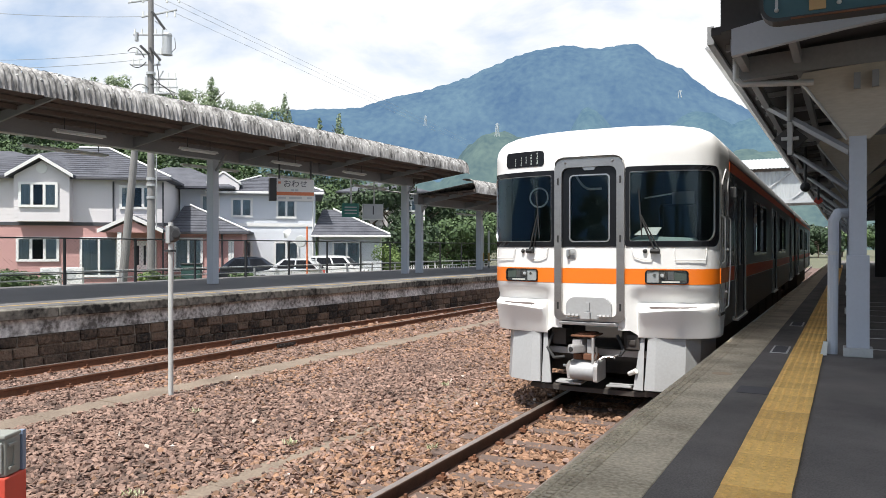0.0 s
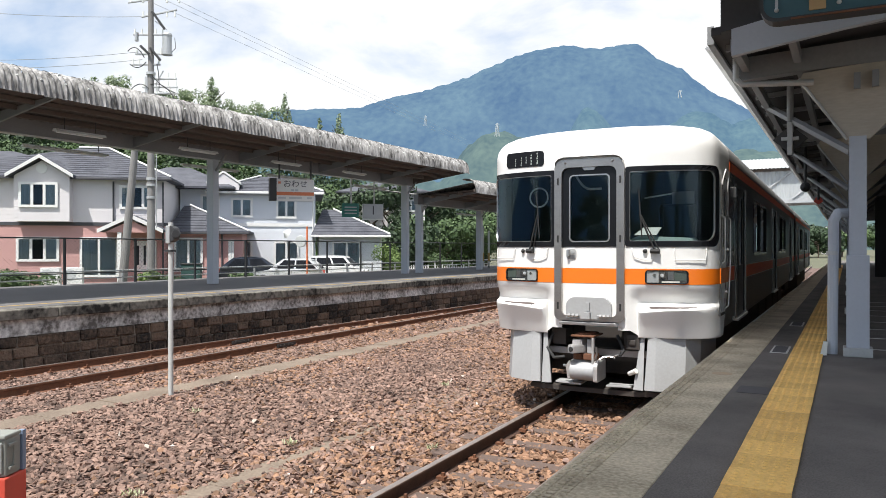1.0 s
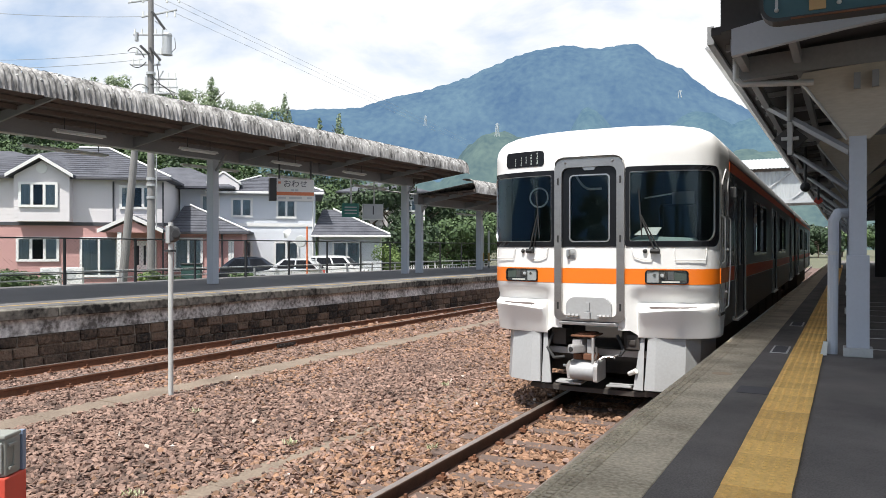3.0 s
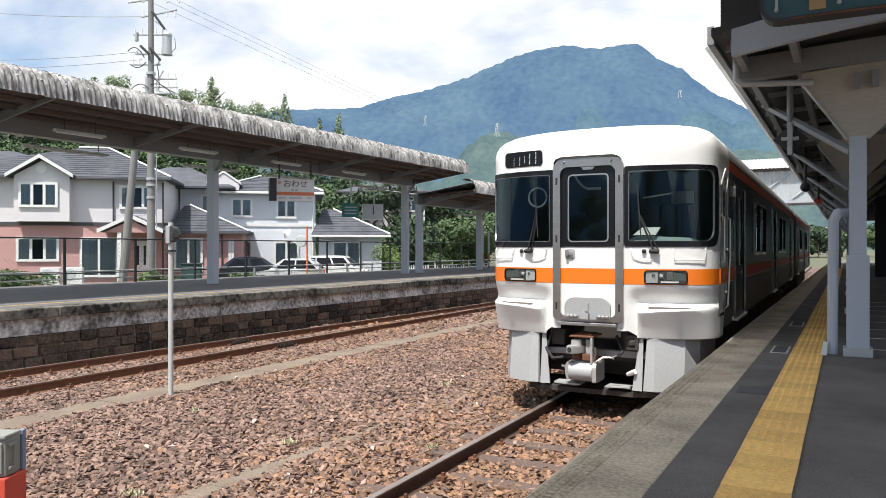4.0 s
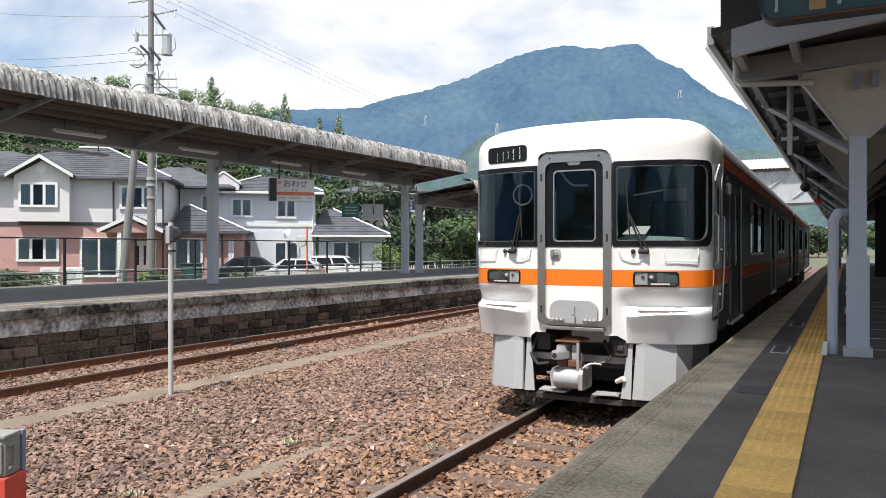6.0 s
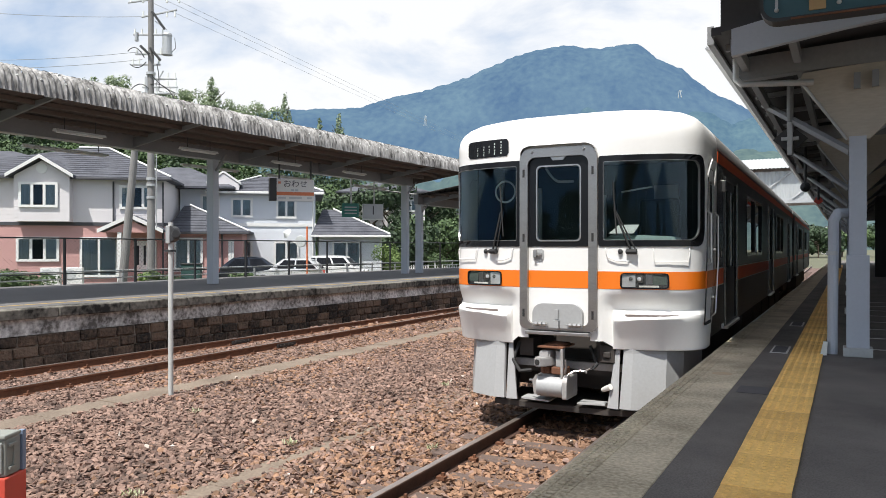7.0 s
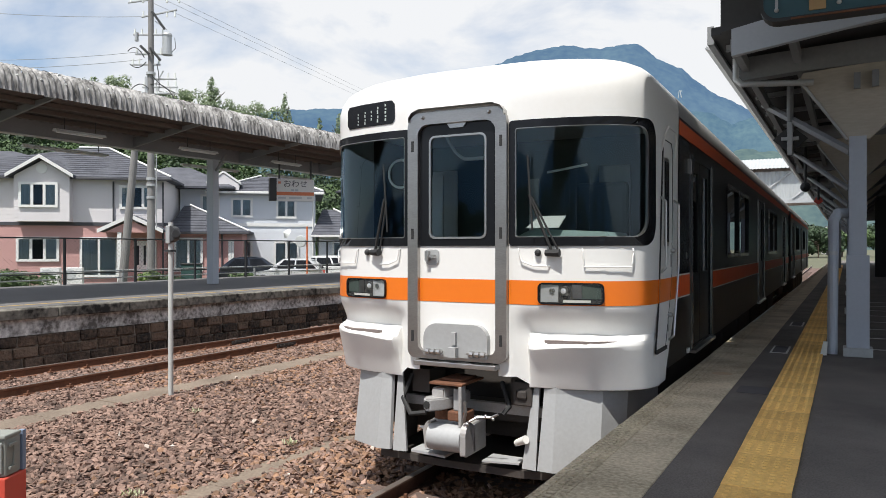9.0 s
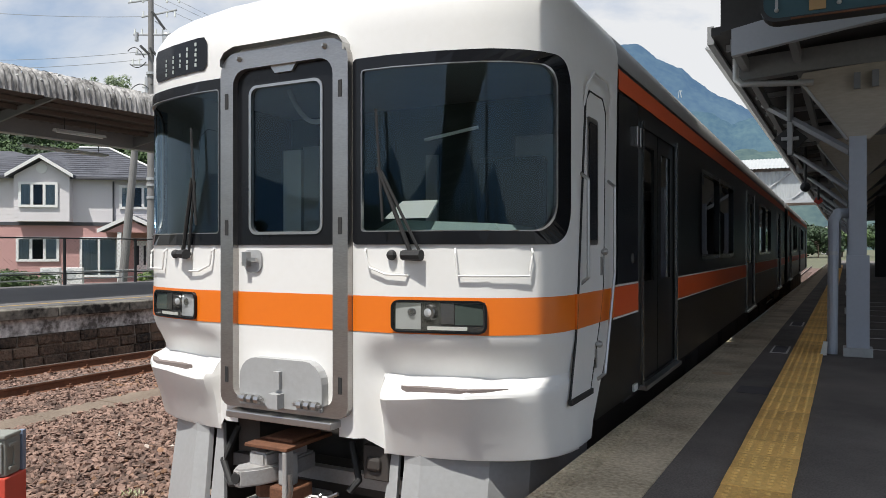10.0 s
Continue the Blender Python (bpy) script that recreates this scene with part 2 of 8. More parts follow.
mat("line_yellow", (0.46, 0.31, 0.1), (0.34, 0.23, 0.09), rough=0.8, scale=5, fine=60, amount=0.9, bump=0.1)
mat("coping", (0.2, 0.185, 0.155), (0.013, 0.012, 0.01), rough=0.95, scale=1.1, fine=9, amount=2.8, bump=0.6, dist=0.02, space="World")
mat("render_white", (0.8, 0.79, 0.76), (0.13, 0.12, 0.11), rough=0.95, scale=1.3, fine=12, amount=2.2, bump=0.4, dist=0.02, space="World")
mat("wall_stone", (0.17, 0.117, 0.082), (0.014, 0.012, 0.01), rough=0.95, scale=0.8, fine=16, amount=1.7, bump=1.0, dist=0.04, rand=0.25, space="World")
mat("mortar", (0.33, 0.28, 0.225), (0.09, 0.075, 0.06), rough=0.95, scale=3, fine=30, amount=0.9, bump=0.4, space="World")
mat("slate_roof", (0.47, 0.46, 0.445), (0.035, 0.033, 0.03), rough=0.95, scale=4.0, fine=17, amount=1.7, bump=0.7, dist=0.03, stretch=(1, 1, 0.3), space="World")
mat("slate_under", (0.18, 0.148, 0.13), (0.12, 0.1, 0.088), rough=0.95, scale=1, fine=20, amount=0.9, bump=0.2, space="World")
mat("beam_grey", (0.27, 0.28, 0.29), (0.19, 0.195, 0.2), rough=0.6, scale=1.5, fine=25, amount=0.8, bump=0.08)
mat("post_grey", (0.52, 0.54, 0.575), (0.40, 0.42, 0.45), rough=0.5, scale=1.4, fine=30, amount=0.7, bump=0.06)
# rust darkened: the shade on the near rails' flanks is in the colour
mat("rail_dark", (0.11, 0.055, 0.036), (0.03, 0.019, 0.014), rough=0.8, scale=7, fine=70, amount=0.9, bump=0.3)
mat("col_paint", (0.47, 0.505, 0.56), (0.39, 0.42, 0.475), rough=0.5, scale=1.4, fine=30, amount=0.7, bump=0.06)
mat("beige_panel", (0.52, 0.47, 0.39), (0.35, 0.31, 0.255), rough=0.75, scale=1.4, fine=18, amount=0.9, bump=0.1, stretch=(0.6, 1, 3))
mat("dark_roof", (0.06, 0.06, 0.062), (0.04, 0.04, 0.042), rough=0.85, scale=1, fine=20, amount=0.8, bump=0.1)
mat("galv", (0.55, 0.56, 0.56), (0.42, 0.43, 0.43), rough=0.45, metal=0.4, scale=6, fine=50, amount=0.8, bump=0.06)
mat("pole_white", (0.58, 0.59, 0.57), (0.4, 0.4, 0.38), rough=0.5, scale=5, fine=50, amount=0.7, bump=0.05)
mat("box_cream", (0.27, 0.28, 0.25), (0.21, 0.22, 0.195), rough=0.6, scale=4, fine=40, bump=0.08)
mat("red_paint", (0.58, 0.07, 0.04), (0.5, 0.07, 0.045), rough=0.55, scale=4, fine=40, amount=0.8, bump=0.08)
mat("dark_metal", (0.03, 0.032, 0.035), (0.05, 0.05, 0.05), rough=0.6, scale=6, fine=50, bump=0.1)
mat("blue_grey", (0.2, 0.26, 0.36), (0.17, 0.22, 0.3), rough=0.5, bump=0.05)
mat("teal_panel", (0.06, 0.13, 0.15), (0.045, 0.1, 0.12), rough=0.35, scale=2, fine=25, amount=0.7, bump=0.04)
mat("sign_white", (0.75, 0.74, 0.7), (0.68, 0.67, 0.63), rough=0.5, bump=0.02)
mat("sign_orange", (0.75, 0.22, 0.09), rough=0.5, bump=0)
mat("sign_text", (0.04, 0.04, 0.05), rough=0.6, bump=0)
mat("box_green", (0.02, 0.06, 0.055), (0.03, 0.08, 0.07), rough=0.6, bump=0.05)
mat("sign_green", (0.03, 0.2, 0.16), (0.03, 0.17, 0.14), rough=0.5, bump=0)
mat("paint_mark", (0.5, 0.36, 0.22), (0.42, 0.34, 0.25), rough=0.9, scale=14, fine=60, amount=1.2, bump=0.1)
mat("label_tan", (0.45, 0.3, 0.14), (0.38, 0.25, 0.12), rough=0.8, bump=0.05)
mat("concrete_pole", (0.27, 0.265, 0.26), (0.16, 0.155, 0.15), rough=0.9, scale=2, fine=30, amount=0.8, bump=0.15)
mat("wire", (0.3, 0.32, 0.34), rough=0.6, bump=0)
mat("siding_beige", (0.71, 0.68, 0.685), (0.62, 0.595, 0.6), rough=0.85, scale=1, fine=20, amount=0.7, bump=0.1)
mat("brick_red", (0.55, 0.325, 0.305), (0.47, 0.27, 0.25), rough=0.9, scale=1, fine=18, amount=0.8, bump=0.2)
mat("siding_grey", (0.68, 0.705, 0.745), (0.60, 0.63, 0.67), rough=0.85, scale=1, fine=20, amount=0.7, bump=0.1)
mat("trim_white", (0.78, 0.78, 0.76), (0.68, 0.68, 0.66), rough=0.6, bump=0.03)
mat("trim_dark", (0.07, 0.07, 0.08), (0.05, 0.05, 0.055), rough=0.6, bump=0.03)
mat("roof_tile", (0.10, 0.105, 0.125), (0.04, 0.042, 0.052), rough=0.75, scale=1.5, fine=14, amount=1.6, bump=0.2)
mat("curtain", (0.68, 0.73, 0.74), (0.28, 0.33, 0.35), rough=0.9, scale=3, fine=9, amount=1.0, bump=0.1, stretch=(6, 6, 0.1))
mat("room_dark", (0.04, 0.045, 0.05), (0.02, 0.022, 0.025), rough=0.9, bump=0)
mat("car_silver", (0.74, 0.75, 0.76), (0.7, 0.71, 0.72), rough=0.3, metal=0.3, bump=0, coat=0.5)
mat("car_white", (0.8, 0.8, 0.79), (0.75, 0.75, 0.74), rough=0.3, bump=0, coat=0.5)
mat("car_navy", (0.02, 0.025, 0.035), (0.03, 0.035, 0.045), rough=0.25, bump=0, coat=0.5)
mat("leaf_dark", (0.016, 0.036, 0.014), (0.04, 0.07, 0.026), rough=0.7, scale=0.5, fine=4, amount=0.9, bump=0, island=True, rand=0.7, space="World")
mat("leaf_mid", (0.036, 0.07, 0.022), (0.075, 0.122, 0.04), rough=0.7, scale=0.5, fine=4, amount=0.9, bump=0, island=True, rand=0.7, space="World")
mat("leaf_bright", (0.085, 0.145, 0.032), (0.16, 0.23, 0.065), rough=0.7, scale=0.8, fine=6, amount=0.9, bump=0, island=True, rand=0.7, space="World")
# ridge foliage lightened: distance haze is put into the leaf colour
mat("leaf_ridge", (0.16, 0.215, 0.115), (0.27, 0.33, 0.19), rough=0.7, scale=0.5, fine=4, amount=0.9, bump=0, island=True, rand=0.7, space="World")
mat("bark", (0.11, 0.085, 0.06), (0.06, 0.045, 0.035), rough=0.95, scale=6, fine=50, bump=0.4)
# blue emission puts the distance haze into the mountain's own surface
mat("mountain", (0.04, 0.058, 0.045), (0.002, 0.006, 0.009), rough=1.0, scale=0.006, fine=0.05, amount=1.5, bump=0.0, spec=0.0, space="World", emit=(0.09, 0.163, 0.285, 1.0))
mat("near_hill", (0.03, 0.06, 0.02), (0.06, 0.1, 0.03), rough=1.0, scale=0.08, fine=0.6, amount=1.0, bump=0.6, dist=0.5, spec=0.0, space="World")
mat("pylon", (0.5, 0.55, 0.58), rough=0.6, bump=0)
mat("white_wall", (0.7, 0.7, 0.68), (0.6, 0.6, 0.58), rough=0.85, bump=0.05)
mat("roof_sheet", (0.5, 0.52, 0.52), (0.4, 0.42, 0.42), rough=0.5, metal=0.2, scale=2, fine=20, bump=0.05)

# ---------------------------------------------------------------- ground and tracks
RP = pose(0, 0, 0, 0, 0, -0.83)                                           # near platform, a little off the track's line
LP = Matrix.Translation((-15, 12, 0)) @ pose(0, 0, 0, 0, 0, -2.58) @ Matrix.Translation((15, -12, 0))   # far platform
XC = -2.716                                                               # centre line of the train's track


def ground_height(x, y):
    """Yard level by the tracks, a little higher behind the far platform, rising into hills far off."""
    h = -0.2
    if x < -19:
        h += 0.25 * min(1.0, (-19 - x) / 3)
    return h


def build_ground():
    xs = [-5000, -2500, -1200, -600, -300, -150, -100, -70, -55, -45, -38, -32, -27, -22, -19, -13, -10, -6, -3, 0, 5, 20, 60, 200, 600, 1500, 5000]
    ys = [-5000, -2000, -600, -200, -60, -20, 0, 10, 20, 30, 45, 60, 80, 120, 200, 400, 900, 1800, 3000, 5000]
    bm = B()
    sheet(bm, [[(x, y, ground_height(x, y)) for x in xs] for y in ys])
    setting("ground", bm, "earth", "earthy yard ground around the station and houses", "ground")
    bm = B()
    sheet(bm, [[(x, y, -0.17 + 0.02 * noise.noise((x * 2, y * 2, 0))) for x in np.linspace(-12.9, -0.9, 61)] for y in np.linspace(-10, 90, 201)])
    return setting("track_bed", bm, "ballast_bed", "reddish brown crushed stone ballast bed between the platforms", "ballast")


track_bed = build_ground()


def rail_profile():
    return [(-0.065, -0.15), (0.065, -0.15), (0.065, -0.135), (0.012, -0.115), (0.012, -0.04), (0.033, -0.028), (0.033, -0.004), (0.027, 0), (-0.027, 0),
            (-0.033, -0.004), (-0.033, -0.028), (-0.012, -0.04), (-0.012, -0.115), (-0.065, -0.135)]


def rail(pts, label):
    """A rail along points of the plan."""
    t = thing("rail", Matrix(), label, "rail", "rails")
    bm, bt = B(), B()
    for (xa, ya), (xb, yb) in zip(pts, pts[1:]):
        d = Vector((xb - xa, yb - ya, 0))
        m = Matrix.Translation((xa, ya, 0)) @ pose(0, 0, 0, 0, 0, -math.degrees(math.atan2(d.x, d.y)))
        tmp = B()
        prism(tmp, rail_profile(), "y", 0, d.length + 0.01)
        tmp.transform(m)
        me = bpy.data.meshes.new("tmp")
        tmp.to_mesh(me)
        tmp.free()
        bm.from_mesh(me)
        bpy.data.meshes.remove(me)
        tmp = B()
        box(tmp, -0.03, 0.03, 0, d.length, 0.002, 0.006)
        tmp.transform(m)
        me = bpy.data.meshes.new("tmp")
        tmp.to_mesh(me)
        tmp.free()
        bt.from_mesh(me)
        bpy.data.meshes.remove(me)
    near = pts[0][0] > -5
    part("rail_body", bm, "rail_dark" if near else "rust", t, "rail flank with its shade put into the dark brown" if near else "rusty brown rail flank")
    bc = B()
    for i in range(44):
        y = 5.4 + i * 0.68
        x = float(np.interp(y, [p[1] for p in pts], [p[0] for p in pts]))
        for sx in (-1, 1):
            a, b = sorted((x + sx * 0.03, x + sx * 0.12))
            box(bc, a, b, y - 0.035, y + 0.035, -0.14, -0.105)
            rod(bc, (x + sx * 0.09, y, -0.11), (x + sx * 0.09, y, -0.07), 0.017, n=6)
    tagged(part("rail_clip", bc, "rust", t), "rusty rail fastenings", kind="stuff")
    for y in () if near else (12.6, 22.6):
        x = float(np.interp(y, [p[1] for p in pts], [p[0] for p in pts]))
        for sx in (-1, 1):
            bc = B()
            a, b = sorted((x + sx * 0.014, x + sx * 0.04))
            box(bc, a, b, y - 0.3, y + 0.3, -0.11, -0.035, 0.004)
            for k in (-0.2, -0.07, 0.07, 0.2):
                rod(bc, (x + sx * 0.04, y + k, -0.072), (x + sx * 0.065, y + k, -0.072), 0.018, n=6)
            part("fishplate", bc, "under_grey", t, "dark bolted rail joint plate")
    part("running_surface", bt, "rail_top", t, "worn shiny rail head")
    return t


def build_tracks():
    for dx in (-0.5635, 0.5635):
        rail([(XC + dx, -12), (XC + dx, 95)], "rusty steel rail with a worn shiny head")
    rail([(-10.45, -6), (-10.45, 14), (-10.4, 30), (-10.0, 60), (-9.5, 95)], "rusty brown rail of the far track")
    rail([(-12.55, -6), (-11.72, 12.5), (-11.25, 24), (-11.0, 34), (-11.0, 60), (-10.6, 95)], "rusty brown rail beside the far platform wall")
    tie = B()
    box(tie, -1.05, 1.05, -0.1, 0.1, -0.28, -0.135, 0.008)
    me = mesh_of("sleeper", tie, "sleeper")
    for i in range(120):
        y = -6 + i * 0.68
        s = thing("sleeper", pose(XC, y, 0.002 * (i % 3), 0, 0, random.uniform(-0.6, 0.6)), "dark brown weathered timber sleeper sunk in ballast", "sleeper", "sleepers of the near track")
        shared("timber", me, s, Matrix())
        if y < 50 and i % 1 == 0:
            x2 = -11.0 - 0.05 * (12 - y) / 2 if y < 12 else -11.0 + min(0.2, 0.02 * (y - 12))
            s = thing("sleeper", pose(x2, y, 0, 0, 0, random.uniform(-0.6, 0.6)), "dark brown timber sleeper sunk in ballast", "sleeper", "sleepers of the far track")
            shared("timber", me, s, Matrix())


build_tracks()


def build_trough(x, half, y0, y1, top, label):
    """A line of concrete cable trough lids, level with the ballast."""
    t = thing("cable_trough", Matrix(), label, "trough", kind="structure")
    lid = B()
    box(lid, -half, half, 0.004, 0.996, -0.16, 0.0, 0.012)
    me = mesh_of("lid", lid, "trough")
    for i in range(int(y1 - y0)):
        y = y0 + i
        shared("lid", me, t, pose(x + 0.01 * (y - 8) + random.uniform(-0.008, 0.008), y, top + random.uniform(-0.006, 0.006), 0, 0, -0.57 + random.uniform(-0.4, 0.4)))


build_trough(-8.88, 0.29, -2, 60, -0.132, "weathered concrete cable trough lids in the ballast")
build_trough(-4.87, 0.18, -2, 60, -0.148, "half-buried concrete cable trough lids beside the track")


# ---------------------------------------------------------------- near platform
def build_near_platform():
    y0, y1 = -40, 75
    bm = B()
    box(bm, -1.20, 14, y0, y1, -0.6, 0.80)
    setting("platform_body", bm, "mortar", "concrete body of the near platform", "platform", RP)
    bm = B()
    box(bm, -0.785, 14, y0, y1, 0.80, 0.911)
    setting("platform_surface", bm, "asphalt", "dark asphalt platform surface", "pavement", RP)
    edge = thing("platform_edge", RP, "worn concrete edge slabs of the near platform", "kerb", kind="structure")
    slab = B()
    box(slab, -1.235, -0.785, 0.002, 1.798, 0.74, 0.914, 0.008)
    for k in range(36):
        for q in range(3):
            xx = -1.222 + 0.05 * q
            box(slab, xx, xx + 0.036, 0.012 + 0.05 * k, 0.044 + 0.05 * k, 0.913, 0.9185)
    me = mesh_of("slab", slab, "plat_concrete")
    for i in range(45):
        shared("slab", me, edge, pose(0, -8 + i * 1.8, random.uniform(-0.003, 0.003)))
    strip = thing("tactile_paving", RP, "yellow tactile paving strip with raised bumps", "tactile paving", kind="structure")
    tile = B()
    box(tile, -0.148, 0.148, 0.002, 0.298, 0, 0.012, 0.002)
    for cx in (-0.108, -0.054, 0.0, 0.054, 0.108):
        for cy in (0.05, 0.1, 0.15, 0.2, 0.25):
            bmesh.ops.create_cone(tile, cap_ends=True, segments=6, radius1=0.016, radius2=0.010, depth=0.006, matrix=Matrix.Translation((cx, cy, 0.0148)))
    me = mesh_of("tactile_tile", tile, "tactile")
    for i in range(190):
        shared("tactile_tile", me, strip, pose(-0.36 + random.uniform(-0.001, 0.001), -3 + i * 0.3, 0.911 + random.uniform(-0.0015, 0.0015)))
    bm = B()
    prism(bm, rounded(0, 0.22, 0, 0.30, 0.02), "z", 0.912, 0.915)
    setting("paving_patch", bm, "asphalt_patch", "smoother dark repair patch in the asphalt", "patch", RP @ pose(-0.74, 6.0, 0))
    bm = B()
    for i in range(8):
        box(bm, 0.05, 3.5, 9.2 + i * 1.15, 9.25 + i * 1.15, 0.911, 0.914)
    setting("queue_line", bm, "line_white", "thin white painted lines across the platform", "marking", RP)
    for yy in (8.45, 11.5):
        cover = thing("inspection_cover", RP, "small metal inspection cover framed in white on the asphalt", "cover", "inspection covers")
        bm = B()
        box(bm, -0.71, -0.54, yy, yy + 0.62, 0.9112, 0.9145)
        part("cover_frame", bm, "line_white", cover)
        bm = B()
        box(bm, -0.69, -0.56, yy + 0.04, yy + 0.58, 0.9145, 0.9175)
        part("cover_plate", bm, "asphalt_patch", cover)
    bm = B()
    prism(bm, rounded(0, 0.16, 0, 0.15, 0.05), "z", 0.914, 0.9155)
    setting("paint_stain", bm, "paint_mark", "faded orange paint mark on the platform edge", "marking", RP @ pose(-1.03, 6.75, 0))
    bm = B()
    box(bm, -1.232, -1.2, 9.5, 60, 0.9145, 0.918)
    setting("edge_line", bm, "line_white", "thin pale line along the platform lip", "marking", RP)


build_near_platform()

# ---------------------------------------------------------------- train
def plan_y(x):
    """How far the front face lies behind its foremost plane at a distance x from the centre line."""
    a = min(abs(x), 1.475)
    return float(np.interp(a, [0, 0.45, 0.69, 0.95, 1.174, 1.3, 1.38, 1.43, 1.46, 1.475], [-0.012, -0.008, 0, 0.05, 0.12, 0.2, 0.28, 0.37, 0.47, 0.62]))


def tuck(z):
    """The face draws back above the bumper."""
    t = max(0.0, min(1.0, (1.56 - z) / 0.24))
    return 0.11 * t * t * (3 - 2 * t)


ROOF = [(3.24, 1.0, 0.0), (3.32, 0.992, 0.02), (3.39, 0.968, 0.055), (3.45, 0.925, 0.11), (3.50, 0.86, 0.19), (3.545, 0.74, 0.32), (3.58, 0.56, 0.5), (3.605, 0.34, 0.75), (3.615, 0.1, 1.0)]
FX = [0.0, 0.255, 0.36, 0.45, 0.5, 0.54, 0.58, 0.62, 0.69, 0.82, 0.95, 1.06, 1.174, 1.25, 1.3, 1.345, 1.385, 1.41, 1.43, 1.445, 1.46, 1.475]


def face(x, z, off=0.0):
    """A point on the front face, off metres proud of it."""
    a = abs(x)
    e = 0.02
    d = (plan_y(a + e) - plan_y(max(0.0, a - e))) / (min(a + e, 1.475) - max(0.0, a - e)) if a < 1.47 else 6.0
    n = Vector((d * (1 if x > 0 else -1), -1, 0)).normalized()
    inset = tuck(z) * max(0.0, min(1.0, (a - 0.452) / 0.16))
    return Vector((x, plan_y(x) + inset, z)) + n * off


def strip_panel(bm, x0, x1, z0, z1, off):
    """A sheet bent to the face between x0 and x1, as a grid."""
    xs = sorted({x0, x1, *[x for q in FX for x in (q, -q) if x0 < x < x1]})
    zs = [z0 + (z1 - z0) * i / 4 for i in range(5)]
    sheet(bm, [[face(x, z, off) for x in xs] for z in zs])


def ring(bm, outer, inner, off, thick):
    """A frame between two outlines with as many points, bent to the face."""
    n = len(outer)
    rows = [[bm.verts.new(face(x, z, o)) for x, z in loop] for loop, o in ((outer, off), (outer, off + thick), (inner, off + thick), (inner, off - 0.02))]
    for r0, r1 in zip(rows, rows[1:]):
        for i in range(n):
            bm.faces.new((r0[i], r0[(i + 1) % n], r1[(i + 1) % n], r1[i]))


def dense(x0, x1, z0, z1, r, n=5, k=12):
    """A rounded outline with its long sides cut into k pieces, to bend."""
    o = rounded(x0, x1, z0, z1, r, n)
    m = n + 1
    out = []
    for c in range(4):
        out += o[c * m:(c + 1) * m]
        a, b = o[c * m + m - 1], o[((c + 1) * m) % len(o)]
        out += [(a[0] + (b[0] - a[0]) * i / k, a[1] + (b[1] - a[1]) * i / k) for i in range(1, k)]
    return out


ARC_X = np.linspace(0, 1.475, 400)
ARC_S = np.concatenate([[0.0], np.cumsum(np.hypot(np.diff(ARC_X), np.diff([plan_y(x) for x in ARC_X])))])


def bent(x0, x1, z0, z1, r):
    """A rounded outline laid out along the curved face, so that its corners stay round where the face turns."""
    def out(x):
        return math.copysign(float(np.interp(abs(x), ARC_X, ARC_S)), x)
    return [(math.copysign(float(np.interp(abs(q), ARC_S, ARC_X)), q), z) for q, z in dense(out(x0), out(x1), z0, z1, r, 10)]


WIN = [(0.5, 1.445, 2.085, 2.945), (-1.445, -0.5, 2.085, 2.945), (-0.255, 0.255, 2.085, 2.925)]   # openings of the front


def front_shell():
    """Front mask and roof dome, with openings for the panes."""
    bm = B()
    xs = sorted({*FX, *[-x for x in FX]})
    zs = [0.90, 1.0, 1.08, 1.16, 1.24, 1.30, 1.36, 1.42, 1.48, 1.535, 1.56, 1.75, 1.9, 2.085, 2.3, 2.5, 2.7, 2.925, 2.945, 3.05, 3.15]
    rows = []
    for z in zs:
        row = [(-1.475, float(np.interp(z, [0.93, 1.0, 1.54, 1.78, 3.25], [0.92, 0.96, 1.375, 1.43, 1.52])), z)]
        row += [(p.x, p.y, z + (0.085 * max(0.0, min(1.0, (0.62 - abs(p.x)) / 0.12)) if z < 0.95 else 0.0)) for p in (face(x, z) for x in xs)]
        rows.append(row + [(1.475, row[0][1], z)])
    for z, w, b in ROOF:
        row = [(-1.475 * w, 1.52, z)]
        row += [(x * w, plan_y(x) * (1 - b * 0.3) + b, z) for x in xs]
        rows.append(row + [(1.475 * w, 1.52, z)])
    vs = [[bm.verts.new(p) for p in r] for r in rows]
    for j, (r0, r1) in enumerate(zip(vs, vs[1:])):
        for i in range(len(r0) - 1):
            mx = (r0[i].co.x + r0[i + 1].co.x) / 2
            mz = (r0[i].co.z + r1[i].co.z) / 2
            if 0 < i < len(r0) - 2 and any(a < mx < b and c < mz < d for a, b, c, d in WIN):
                continue
            if mz < 1.05 and abs(mx) < 0.36 and 0 < i < len(r0) - 2:
                continue
            bm.faces.new((r0[i], r0[i + 1], r1[i + 1], r1[i]))
    return bm


def roof_section():
    pts = [(-1.475, 3.2)] + [(-1.475 * w, z) for z, w, b in ROOF] + [(1.475 * w, z) for z, w, b in ROOF[::-1]] + [(1.475, 3.2)]
    return pts


